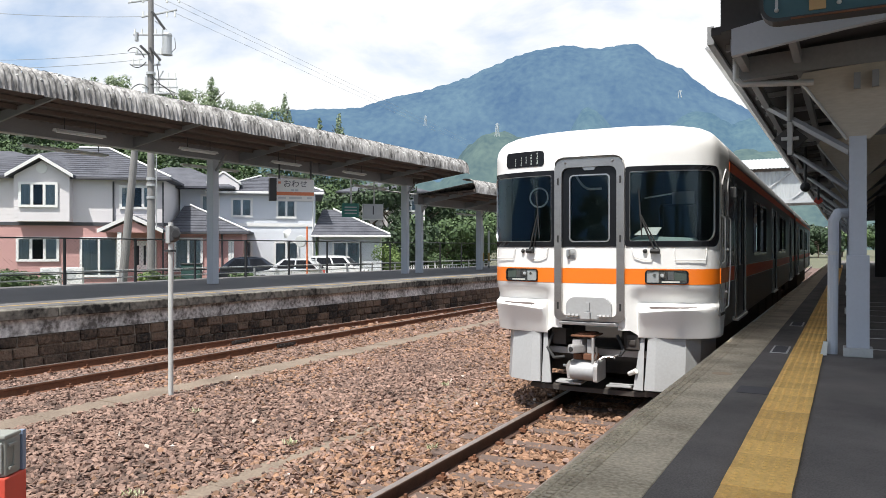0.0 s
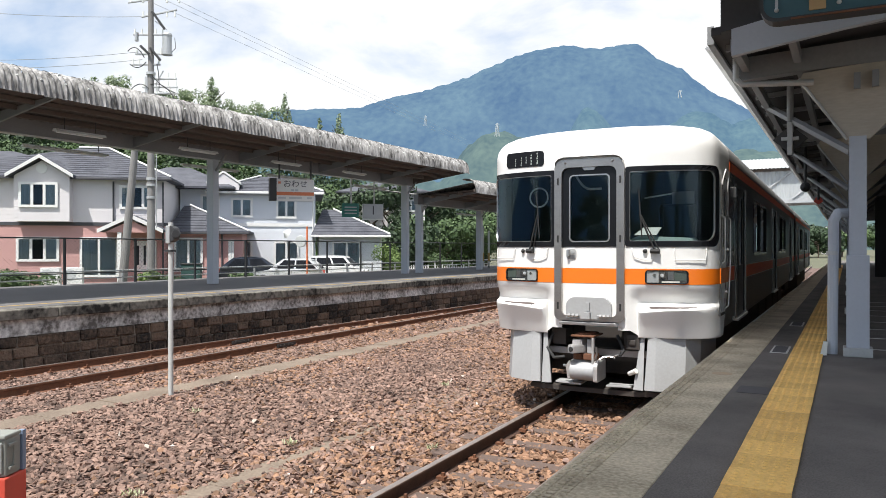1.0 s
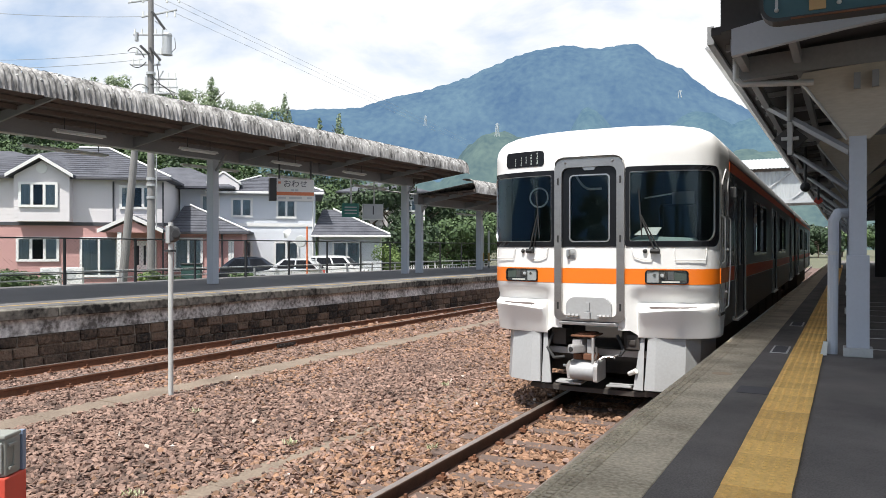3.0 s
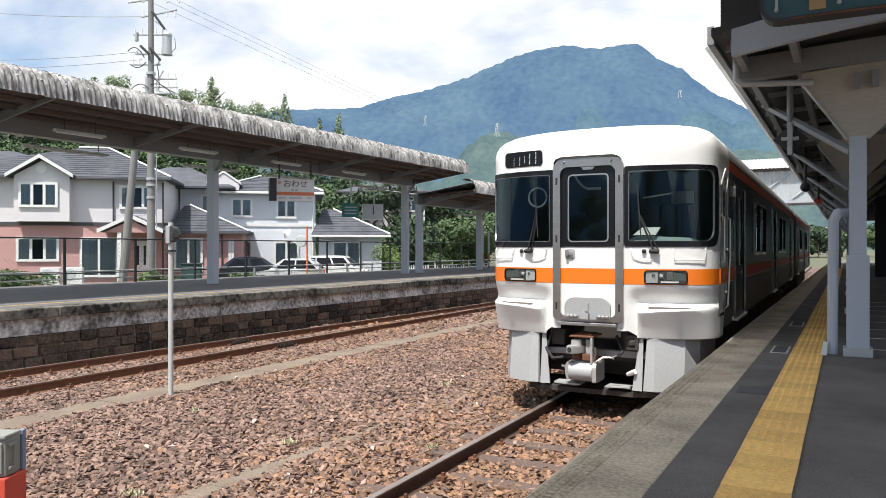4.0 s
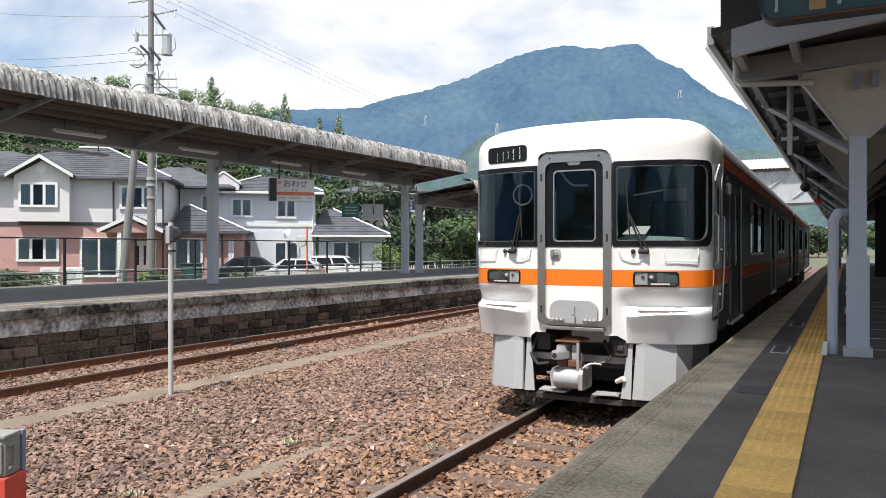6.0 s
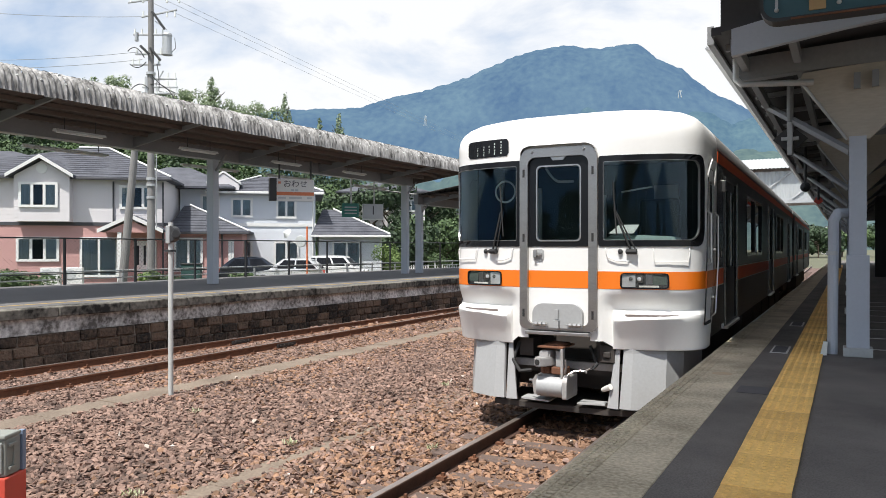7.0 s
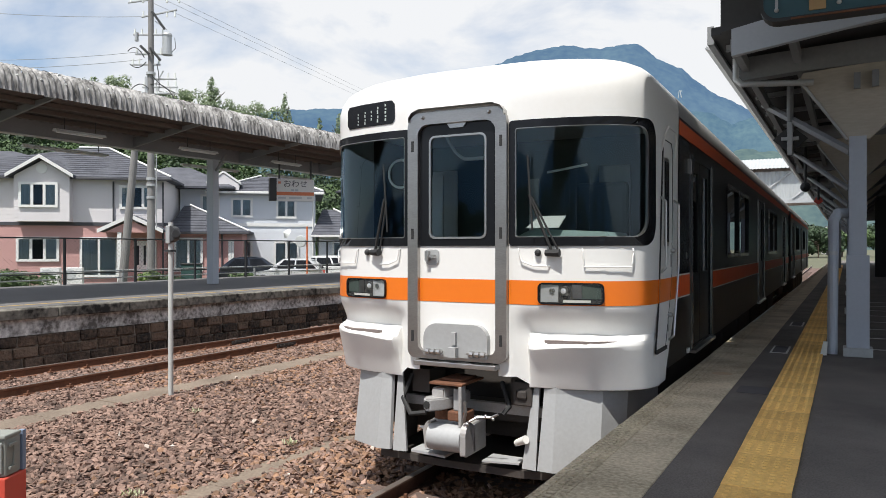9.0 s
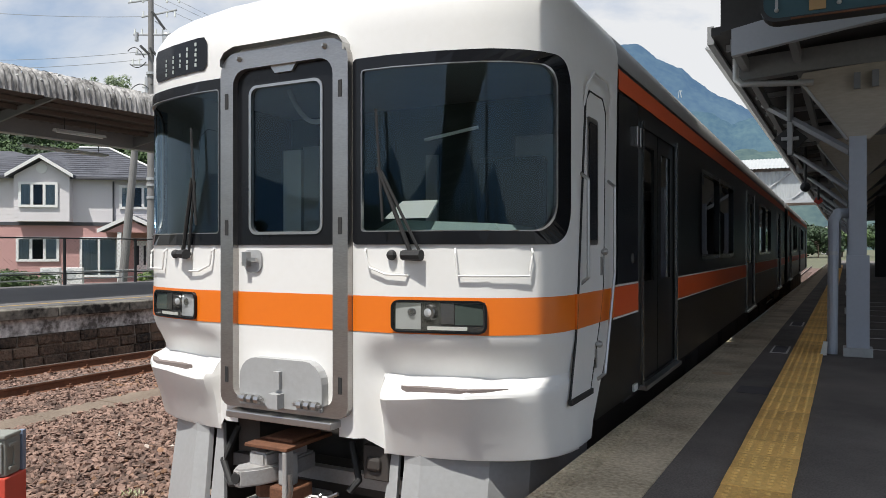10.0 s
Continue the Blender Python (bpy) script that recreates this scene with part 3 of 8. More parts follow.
def side_wall(bm, sx, y0, y1, holes):
    """The long side with openings (y0, y1, z0, z1) cut through."""
    ys = sorted({y0, y1, *[h[0] for h in holes], *[h[1] for h in holes]})
    zs = sorted({0.98, 3.2, *[h[2] for h in holes], *[h[3] for h in holes]})
    for a, b in zip(ys, ys[1:]):
        for c, d in zip(zs, zs[1:]):
            if any(h[0] < (a + b) / 2 < h[1] and h[2] < (c + d) / 2 < h[3] for h in holes):
                continue
            for x in (sx * 1.470, sx * 1.43):
                bm.faces.new([bm.verts.new(p) for p in ((x, a, c), (x, b, c), (x, b, d), (x, a, d))])
    for h in holes:
        for (ya, za), (yb, zb) in (((h[0], h[2]), (h[1], h[2])), ((h[1], h[2]), (h[1], h[3])), ((h[1], h[3]), (h[0], h[3])), ((h[0], h[3]), (h[0], h[2]))):
            bm.faces.new([bm.verts.new(p) for p in ((sx * 1.470, ya, za), (sx * 1.43, ya, za), (sx * 1.43, yb, zb), (sx * 1.470, yb, zb))])


DOORS = [(2.2, 3.5), (9.6, 10.9), (17.1, 18.4)]
SIDE_WINDOWS = [(5.0, 6.35), (6.45, 7.8), (12.0, 13.4), (13.5, 14.9)]


def side_fittings(t, sx, length, doors, windows):
    """Doors, windows, stripes of one side."""
    x = sx * 1.475
    holes = [(a, b, 1.02, 2.9) for a, b in doors] + [(a, b, 1.92, 2.82) for a, b in windows]
    bm = B()
    side_wall(bm, sx, 1.0 if length > 20 else 0.0, 20.4, holes)
    part("side_wall", bm, "body_steel", t, "stainless steel car side with shade put into its dark colour")
    for a, b in doors:
        m = (a + b) / 2
        for ya, yb in ((a, m - 0.006), (m + 0.006, b)):
            bm = B()
            hx = sorted((x - sx * 0.05, x - sx * 0.02))
            for q in ((ya, yb, 1.02, 1.75), (ya, yb, 2.78, 2.9), (ya, ya + 0.13, 1.75, 2.78), (yb - 0.13, yb, 1.75, 2.78)):
                box(bm, hx[0], hx[1], *q)
            leaf = part("door_leaf", bm, "body_steel", t, "stainless steel sliding door leaf, its colour darkened for shade")
            bm = B()
            prism(bm, rounded(ya + 0.13, yb - 0.13, 1.75, 2.78, 0.05), "x", x - sx * 0.035, x - sx * 0.03)
            part("pane", bm, "train_pane", leaf)
        for yy in (a - 0.03, b):
            bm = B()
            box(bm, min(x, x + sx * 0.02), max(x, x + sx * 0.02), yy, yy + 0.03, 1.0, 2.93)
            part("door_trim", bm, "bright_steel", t, "bright vertical door trim")
        bm = B()
        box(bm, min(x - sx * 0.05, x + sx * 0.05), max(x - sx * 0.05, x + sx * 0.05), a - 0.05, b + 0.05, 0.97, 1.0)
        part("door_sill", bm, "steel", t)
    for a, b in windows:
        bm = B()
        prism(bm, rounded(a, b, 1.92, 2.82, 0.06), "x", x - sx * 0.03, x - sx * 0.025)
        win = part("window_pane", bm, "train_pane", t, "dark tinted side window")
        bm = B()
        o, i_ = rounded(a - 0.04, b + 0.04, 1.88, 2.86, 0.09), rounded(a + 0.01, b - 0.01, 1.93, 2.81, 0.06)
        n = len(o)
        vo, vi = [bm.verts.new((x + sx * 0.006, *p)) for p in o], [bm.verts.new((x + sx * 0.006, *p)) for p in i_]
        vb = [bm.verts.new((x - sx * 0.028, *p)) for p in i_]
        for k in range(n):
            bm.faces.new((vo[k], vo[(k + 1) % n], vi[(k + 1) % n], vi[k]))
            bm.faces.new((vi[k], vi[(k + 1) % n], vb[(k + 1) % n], vb[k]))
        part("window_frame", bm, "black_gloss", win)
    edges = sorted([1.0 if length > 20 else 0.0, 20.4] + [q for d in doors for q in (d[0] - 0.03, d[1] + 0.03)])
    for a, b in zip(edges[::2], edges[1::2]):
        if a < 1.2 and length > 20:
            bm = B()
            xa, xb = sorted((x + sx * 0.001, x + sx * 0.006))
            for z in (1.546, 1.752):
                box(bm, xa, xb, 1.4, 2.07, z, z + 0.012)
            part("stripe_edge", bm, "sign_white", t, "thin white stripe edging")
            bm = B()
            prism(bm, [(1.385, 1.56), (1.415, 1.75), (2.07, 1.75), (2.07, 1.56)], "x", *sorted((x + sx * 0.001, x + sx * 0.007)))
            part("waist_stripe", bm, "train_red", t, "orange waist stripe, reddened for the side's shade")
            continue
        bm = B()
        xa, xb = sorted((x + sx * 0.001, x + sx * 0.005))
        box(bm, xa, xb, a, b, 1.545, 1.735)
        part("waist_stripe", bm, "train_red", t, "orange waist stripe, reddened for the side's shade")
        bm = B()
        for z in (1.535, 1.735):
            box(bm, xa, xb, a, b, z, z + 0.012)
        part("stripe_edge", bm, "sign_white", t, "thin white stripe edging")
    bm = B()
    xa, xb = sorted((x + sx * 0.001, x + sx * 0.005))
    box(bm, xa, xb, 1.53 if length > 20 else 0.0, 20.4, 3.04, 3.17)
    part("roof_stripe", bm, "train_red", t, "orange-red stripe below the roof")


def cab_interior(t):
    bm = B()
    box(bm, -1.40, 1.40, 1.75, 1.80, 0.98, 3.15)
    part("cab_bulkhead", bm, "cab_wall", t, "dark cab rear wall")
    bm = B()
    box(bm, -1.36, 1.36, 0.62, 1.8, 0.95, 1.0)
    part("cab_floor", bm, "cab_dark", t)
    bm = B()
    box(bm, -1.38, 1.38, 0.35, 1.8, 3.1, 3.14)
    part("cab_ceiling", bm, "cab_grey", t)
    bm = B()
    prism(bm, [(0.42, 1.6), (1.24, 1.6), (1.24, 2.02), (1.16, 2.13), (0.55, 2.16), (0.42, 2.1)], "y", 0.25, 0.85)
    part("console", bm, "cab_green", t, "grey-green driving console")
    bm = B()
    box(bm, -1.22, -0.42, 0.28, 0.7, 1.6, 2.06, 0.02)
    part("assistant_desk", bm, "cab_dark", t)
    bm = B()
    prism(bm, [(0.50, 2.165), (0.78, 2.165), (0.84, 2.26), (0.62, 2.26)], "y", 0.22, 0.235)
    part("paper_sheet", bm, "paper", t, "pale sheet of paper on the console")
    bm = B()
    box(bm, 0.62, 1.1, 1.15, 1.25, 1.9, 2.6, 0.04)
    box(bm, 0.62, 1.1, 0.95, 1.4, 1.7, 1.8, 0.03)
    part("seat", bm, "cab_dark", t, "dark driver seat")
    bm = B()
    box(bm, -0.78, -0.62, 0.9, 0.93, 1.3, 2.7)
    box(bm, -1.0, -0.72, 1.4, 1.43, 1.8, 2.8)
    box(bm, 0.0, 0.1, 1.6, 1.62, 1.2, 2.7)
    box(bm, 0.7, 1.0, 1.66, 1.68, 1.9, 2.8)
    part("cab_fitting", bm, "cab_grey", t, "grey panels on the cab rear wall")
    bm = B()
    bmesh.ops.create_circle(bm, cap_ends=False, segments=24, radius=0.13, matrix=pose(-0.88, 0.55, 2.70, 90, 0, 0))
    ring_pts = [v.co.copy() for v in bm.verts]
    bm.free()
    bm = B()
    for i in range(24):
        rod(bm, ring_pts[i], ring_pts[(i + 1) % 24], 0.012, n=6)
    part("hand_brake_wheel", bm, "paper", t)
    bm = B()
    tube(bm, [(-0.32 + 0.03 * i, 0.4, 2.78 + 0.11 * ((i - 7) / 5) ** 2 if i < 7 else 2.78) for i in range(13)], 0.016)
    pipe(bm, [(0.55, 0.6, 2.65), (0.9, 0.6, 2.7)], 0.01)
    part("grab_rail", bm, "paper", t)


def headlamp(t, sx):
    """A long clear lamp: two round reflectors inboard, a dark tail lamp outboard, a light bar along the bottom."""
    o = rounded(0.69, 1.174, 1.567, 1.735, 0.04)
    i_ = rounded(0.701, 1.163, 1.577, 1.725, 0.032)
    o, i_ = [[(sx * a, b) for a, b in q] for q in (o, i_)]
    bm = B()
    ring(bm, o, i_, 0.004, 0.018)
    lamp = part("headlight", bm, "black_gloss", t, "rectangular headlight with a thin black rim")
    bm = B()
    strip_panel(bm, *sorted((sx * 0.70, sx * 1.165)), 1.576, 1.727, 0.005)
    part("lamp_well", bm, "lamp_dark", lamp, "dark inside of the lamp")
    bm = B()
    strip_panel(bm, *sorted((sx * 0.71, sx * 0.845)), 1.585, 1.72, 0.0075)
    part("reflector", bm, "lens_white", lamp, "bright faceted reflector")
    for cx, r, m in ((0.795, 0.026, "bright_steel"), (0.885, 0.05, "lamp_dark")):
        p = face(sx * cx, 1.672, 0.008)
        bm = B()
        bmesh.ops.create_cone(bm, cap_ends=True, segments=18, radius1=r, radius2=r * 0.72, depth=0.016, matrix=Matrix.Translation(p) @ pose(0, 0, 0, 90, 0, 0))
        bowl = part("lamp_bowl", bm, m, lamp, "", True)
        bm = B()
        bmesh.ops.create_uvsphere(bm, u_segments=14, v_segments=8, radius=r * 0.55, matrix=Matrix.Translation(p + Vector((0, -0.004, 0))) @ Matrix.Diagonal((1, 0.25, 1, 1)))
        part("bulb", bm, "lens_white", bowl, "", True)
    bm = B()
    strip_panel(bm, *sorted((sx * 0.95, sx * 1.015)), 1.615, 1.72, 0.009)
    part("divider", bm, "frame_steel", lamp, "grey divider between head and tail lamp")
    bm = B()
    strip_panel(bm, *sorted((sx * 1.02, sx * 1.155)), 1.612, 1.716, 0.009)
    part("tail_lamp", bm, "tail_glass", lamp, "unlit greenish-grey tail lamp")
    bm = B()
    strip_panel(bm, *sorted((sx * 0.88, sx * 1.08)), 1.584, 1.603, 0.012)
    part("marker_strip", bm, "sign_white", lamp, "white strip along the bottom")
    bm = B()
    strip_panel(bm, *sorted((sx * 0.70, sx * 1.165)), 1.576, 1.727, 0.019)
    ob = part("lens", bm, "lamp_glass", lamp, "clear headlight cover")
    ob.visible_shadow = False


def cheek_bumper(t, sx):
    """The jutting lower corner of the front: a shelf on top, two flat facets, a rounded inner end."""
    plan = [(0.585, None), (0.60, 0.02), (0.625, -0.02), (0.67, -0.04), (0.80, -0.034), (0.95, -0.013), (1.098, 0.012), (1.25, 0.128), (1.33, 0.2), (1.39, 0.275), (1.43, 0.35), (1.46, 0.46), (1.479, 0.62)]
    rows = []
    for z, k in ((1.335, -0.02), (1.31, 0.25), (1.285, 0.86), (1.268, 0.97), (1.25, 1.0), (1.21, 0.9), (1.1, 0.62), (1.0, 0.36), (0.92, 0.2), (0.904, 0.16), (0.896, 0.0)):
        row = []
        for x, y in plan:
            # the lower edge of the outer facet draws in a little
            xx = x - 0.035 * (1 - max(k, 0.18)) * max(0.0, 1 - abs(x - 1.1) / 0.25) if z < 1.25 else x
            q = face(sx * min(xx, 1.47), z)
            yy = q.y if y is None else q.y + (y - q.y) * k
            dip = 0.035 * max(0.0, min(1.0, (1.0 - x) / 0.35)) if 1.2 < z < 1.3 else 0.0
            row.append((sx * xx, min(yy, q.y + 0.004), z - dip))
        rows.append(row)
    bm = B()
    sheet(bm, rows)
    b = part("cheek_bumper", bm, "train_white", t, "white moulded bumper corner", True)
    b.data.set_sharp_from_angle(angle=radians(24))
    bm = B()
    o = [(0.74, 0.005), (0.78, -0.012), (0.95, 0.003), (1.07, 0.020), (1.12, 0.045), (1.2, 0.108), (1.27, 0.17), (1.1, 0.10), (0.95, 0.062), (0.84, 0.038)]
    prism(bm, [(sx * x, y) for x, y in o], "z", 1.255, 1.292)
    part("step_tread", bm, "tread_brown", b, "grey anti-slip step tread")


def wiper(t, cx, lean):
    g = B()
    p = face(cx, 1.975, 0.03)
    tip = face(cx + lean, 2.42, 0.05)
    rod(g, p, tip, 0.012, n=6)
    rod(g, p + Vector((0.05, 0, 0.01)), tip + Vector((0.02, 0, -0.02)), 0.008, n=6)
    w = part("wiper", g, "rubber", t, "black wiper arm")
    g = B()
    rod(g, tip + Vector((-0.01, 0, 0.3)), tip + Vector((0.03, 0, -0.28)), 0.008, n=6)
    part("wiper_blade", g, "rubber", w)
    g = B()
    rod(g, face(cx - 0.05, 1.965, 0.02), face(cx + 0.06, 1.965, 0.045), 0.026, 0.03, 8)
    bmesh.ops.create_uvsphere(g, u_segments=8, v_segments=6, radius=0.028, matrix=Matrix.Translation(face(cx - 0.11, 1.965, 0.01)))
    part("wiper_pivot", g, "rubber", w)


def bogie(t, y):
    bm = B()
    for sx in (-1, 1):
        box(bm, sx * 0.98 - 0.06, sx * 0.98 + 0.06, y - 1.3, y + 1.3, 0.38, 0.6, 0.02)
    box(bm, -0.9, 0.9, y - 0.2, y + 0.2, 0.4, 0.65)
    bg = part("bogie", bm, "under_grey", t, "dark bogie frame")
    out = []
    for dy in (-1.05, 1.05):
        bm = B()
        rod(bm, (-0.8, 0, 0), (0.8, 0, 0), 0.08, n=12)
        for sx in (-1, 1):
            rod(bm, (sx * 0.5, 0, 0), (sx * 0.625, 0, 0), 0.43, 0.43, 24)
            rod(bm, (sx * 0.49, 0, 0), (sx * 0.52, 0, 0), 0.455, 0.455, 24)
            for k in range(6):
                a = k * math.pi / 3
                rod(bm, (sx * 0.62, 0.25 * math.cos(a), 0.25 * math.sin(a)), (sx * 0.64, 0.25 * math.cos(a), 0.25 * math.sin(a)), 0.03, n=6)
        w = part("wheelset", bm, "under_grey", t, "steel wheelset")
        w.location = (0, y + dy, 0.43)
        out.append((w, y + dy))
    return out


def cab_front(t):
    part("front_mask", front_shell(), "train_white", t, "white rounded cab front and roof dome", True)
    bm = B()
    for a, b in ((-1.475, -0.45), (-0.36, 0.36), (0.45, 1.475)):
        strip_panel(bm, a, b, 1.56, 1.75, 0.003 if abs(a + b) > 0.1 else 0.006)
    for sx in (-1, 1):
        xa, xb = sorted((sx * 1.4755, sx * 1.479))
        xb, xa = (sx * 1.4865, xa) if sx > 0 else (xb, sx * 1.4865)
        prism(bm, [(0.61, 1.56), (0.61, 1.75), (1.41, 1.75), (1.38, 1.56)], "x", xa, xb)
    part("front_stripe", bm, "train_orange", t, "bright orange stripe round the front", True)
    for (a, b, c, d), r in zip(WIN[:2], (((0.03, 0.20, 0.16, 0.03), (0.02, 0.16, 0.11, 0.02)), ((0.20, 0.03, 0.03, 0.16), (0.16, 0.02, 0.02, 0.11)))):
        sx = 1 if a > 0 else -1
        xo = (0.452, 1.467) if sx > 0 else (-1.467, -0.452)
        bm = B()
        ring(bm, bent(*xo, 2.02, 3.005, r[0]), bent(a + 0.005, b - 0.005, c + 0.002, d - 0.002, r[1]), 0.002, 0.008)
        win = part("windshield_surround", bm, "black_gloss", t, "glossy black windscreen surround")
        bm = B()
        strip_panel(bm, a - 0.01, b + 0.01, c - 0.01, d + 0.01, -0.004)
        ob = part("windshield", bm, "windshield", win, "large wrap-round windscreen pane", True)
        ob.visible_shadow = False
        bm = B()
        ring(bm, bent(a + 0.004, b - 0.004, c + 0.002, d - 0.002, r[1]), bent(a + 0.009, b - 0.008, c + 0.008, d - 0.008, r[1]), 0.008, 0.003)
        part("pane_seal", bm, "frame_steel", win, "thin pale window seal")
    # centre gangway door in a steel frame
    bm = B()
    ring(bm, dense(-0.448, 0.448, 1.09, 3.125, (0.07, 0.07, 0.12, 0.12)), dense(-0.352, 0.352, 1.15, 3.025, (0.06, 0.06, 0.09, 0.09)), 0.0, 0.05)
    fr = part("door_frame", bm, "frame_steel", t, "brushed steel gangway door frame")
    for sx in (-1, 1):
        for z in (1.27, 2.12, 2.85):
            bm = B()
            p = face(sx * 0.40, z, 0.052)
            box(bm, p.x - 0.012, p.x + 0.012, p.y - 0.001, p.y + 0.01, z - 0.045, z + 0.045)
            part("slot", bm, "rubber", fr, "dark latch slot")
    for sx in (-1, 1):
        bm = B()
        bmesh.ops.create_cone(bm, cap_ends=True, segments=8, radius1=0.02, radius2=0.008, depth=0.03, matrix=Matrix.Translation(face(sx * 0.3, 3.085, 0.06)) @ pose(0, 0, 0, 90, 0, 0))
        part("buffer_stud", bm, "steel", fr)
    bm = B()
    pts = [(-0.43, 3.05), (-0.43, 3.09), (-0.40, 3.13), (-0.33, 3.155), (0.33, 3.155), (0.40, 3.13), (0.43, 3.09), (0.43, 3.05)]
    for (xa, za), (xb, zb) in zip(pts, pts[1:]):
        p, q = face(xa, za, 0.0), face(xb, zb, 0.0)
        bm.faces.new([bm.verts.new(v) for v in (p, q, q + Vector((0, -0.075, 0)), p + Vector((0, -0.075, 0)))])
    part("rain_gutter", bm, "steel", fr, "curved steel rain lip over the door")
    bm = B()
    ring(bm, dense(-0.352, 0.352, 2.02, 3.024, (0.01, 0.01, 0.09, 0.09)), dense(-0.253, 0.253, 2.087, 2.923, 0.05), 0.0, 0.012)
    dr = part("door_surround", bm, "black_gloss", t, "black glazed upper half of the gangway door")
    bm = B()
    ring(bm, dense(-0.262, 0.262, 2.078, 2.932, 0.055), dense(-0.246, 0.246, 2.094, 2.916, 0.045), 0.012, 0.006)
    part("pane_seal", bm, "steel", dr, "thin pale window seal")
    bm = B()
    strip_panel(bm, -0.26, 0.26, 2.08, 2.93, -0.003)
    ob = part("door_pane", bm, "windshield", dr, "dark door window")
    ob.visible_shadow = False
    bm = B()
    prism(bm, [(-0.09, 3.025), (-0.06, 2.985), (0.06, 2.985), (0.09, 3.025)], "y", -0.04, -0.02)
    part("top_latch", bm, "steel", dr)
    bm = B()
    strip_panel(bm, -0.352, 0.352, 1.15, 2.02, 0.003)
    low = part("door_panel", bm, "train_white", t, "white lower half of the gangway door")
    bm = B()
    prism(bm, rounded(-0.30, -0.17, 1.86, 1.99, (0.05, 0.05, 0.03, 0.03)), "y", -0.024, -0.018)
    part("handle_dish", bm, "skirt_grey", low)
    bm = B()
    box(bm, -0.285, -0.25, -0.06, -0.02, 1.90, 1.98)
    box(bm, -0.26, -0.19, -0.055, -0.035, 1.93, 1.945)
    part("door_handle", bm, "steel", low, "steel door handle")
    # folding gangway plate
    bm = B()
    y = -0.06
    prism(bm, rounded(-0.29, 0.29, 1.115, 1.385, (0.01, 0.01, 0.12, 0.12)), "y", y - 0.012, y + 0.14)
    gp = part("gangway_plate", bm, "skirt_grey", t, "pale folding gangway plate with hinges")
    for cx in (-0.2, 0.2):
        bm = B()
        for dx in (-0.05, 0, 0.05):
            rod(bm, (cx + dx, y - 0.035, 1.155), (cx + dx + 0.03, y - 0.035, 1.155), 0.024, n=8)
        rod(bm, (cx - 0.08, y - 0.035, 1.155), (cx + 0.1, y - 0.035, 1.155), 0.012, n=6)
        part("hinge", bm, "steel", gp)
    bm = B()
    box(bm, -0.02, 0.02, y - 0.04, y - 0.015, 1.22, 1.32)
    box(bm, -0.035, 0.035, y - 0.07, y - 0.015, 1.12, 1.2)
    part("latch", bm, "skirt_grey", gp)
    bm = B()
    box(bm, -0.37, 0.37, -0.10, 0.1, 1.035, 1.075, 0.006)
    part("sill_step", bm, "steel", t, "steel sill below the gangway door")
    # destination display
    bm = B()
    cols = []
    for i in range(25):
        x = -1.175 + 0.57 * i / 24
        e = max(0.0, 0.035 - min(x + 1.175, -0.605 - x))
        cut = 0.035 - math.sqrt(max(0.0, 0.035 ** 2 - e * e))
        cols.append([face(x, 3.07 + cut + (0.2 - 2 * cut) * q / 4, 0.006) for q in range(5)])
    sheet(bm, cols)
    ds = part("destination_display", bm, "black_gloss", t, "dark destination display with small lit characters")
    for cx, z0, n, hgt, half in ((-1.03, 3.09, 4, 0.018, 0.005), (-0.94, 3.09, 4, 0.02, 0.006), (-0.865, 3.12, 3, 0.02, 0.006), (-0.79, 3.095, 4, 0.026, 0.009), (-0.70, 3.10, 5, 0.019, 0.01)):
        for q in range(n):
            z = z0 + (hgt + 0.012) * q
            p = face(cx + 0.003 * (q % 2), z, 0.009)
            bm = B()
            box(bm, p.x - half * 0.65, p.x + half * 0.65, p.y - 0.002, p.y + 0.002, z, z + hgt * (0.8 if q % 2 else 1.1))
            part("lit_mark", bm, "led_glow", ds)
    for sx in (-1, 1):
        headlamp(t, sx)
        cheek_bumper(t, sx)
        # grab handles below the windscreen
        if sx > 0:
            hp = [[(0.53, 2.0), (0.56, 1.90), (0.66, 1.865), (0.78, 1.86)], [(1.02, 2.0), (1.035, 1.86), (1.345, 1.86), (1.36, 2.0)]]
        else:
            hp = [[(-0.55, 2.0), (-0.57, 1.9), (-0.66, 1.865), (-0.78, 1.86)], [(-1.36, 2.0), (-1.345, 1.87), (-1.06, 1.87), (-1.03, 2.0)]]
        for q in hp:
            bm = B()
            dn = [(q[i][0] + (q[i + 1][0] - q[i][0]) * f / 6, q[i][1] + (q[i + 1][1] - q[i][1]) * f / 6) for i in range(len(q) - 1) for f in range(6)] + [q[-1]]
            tube(bm, [face(a, b, 0.02 if 0 < i < len(dn) - 1 else 0.0) for i, (a, b) in enumerate(dn)], 0.006)
            part("grab_handle", bm, "train_white", t, "white tubular grab handle")
    wiper(t, 0.80, -0.17)
    wiper(t, -0.80, 0.12)
    # crew doors behind the mask
    for sx in (-1, 1):
        x = sx * 1.475
        xa, xb = sorted((x + sx * 0.001, x + sx * 0.008))
        outline = [(0.51, 1.19), (0.88, 1.19), (1.06, 1.55), (1.15, 1.79), (1.19, 2.82), (1.12, 2.90), (0.86, 2.90), (0.79, 2.84), (0.66, 1.79), (0.61, 1.5)]
        bm = B()
        prism(bm, outline, "x", xa, xb)
        cd = part("crew_door", bm, "train_white", t, "narrow white crew door")
        bm = B()
        for (ya, za), (yb, zb) in zip(outline, outline[1:] + outline[:1]):
            if za == zb == 1.19:
                continue
            rod(bm, (x + sx * 0.006, ya, za), (x + sx * 0.006, yb, zb), 0.007, n=5)
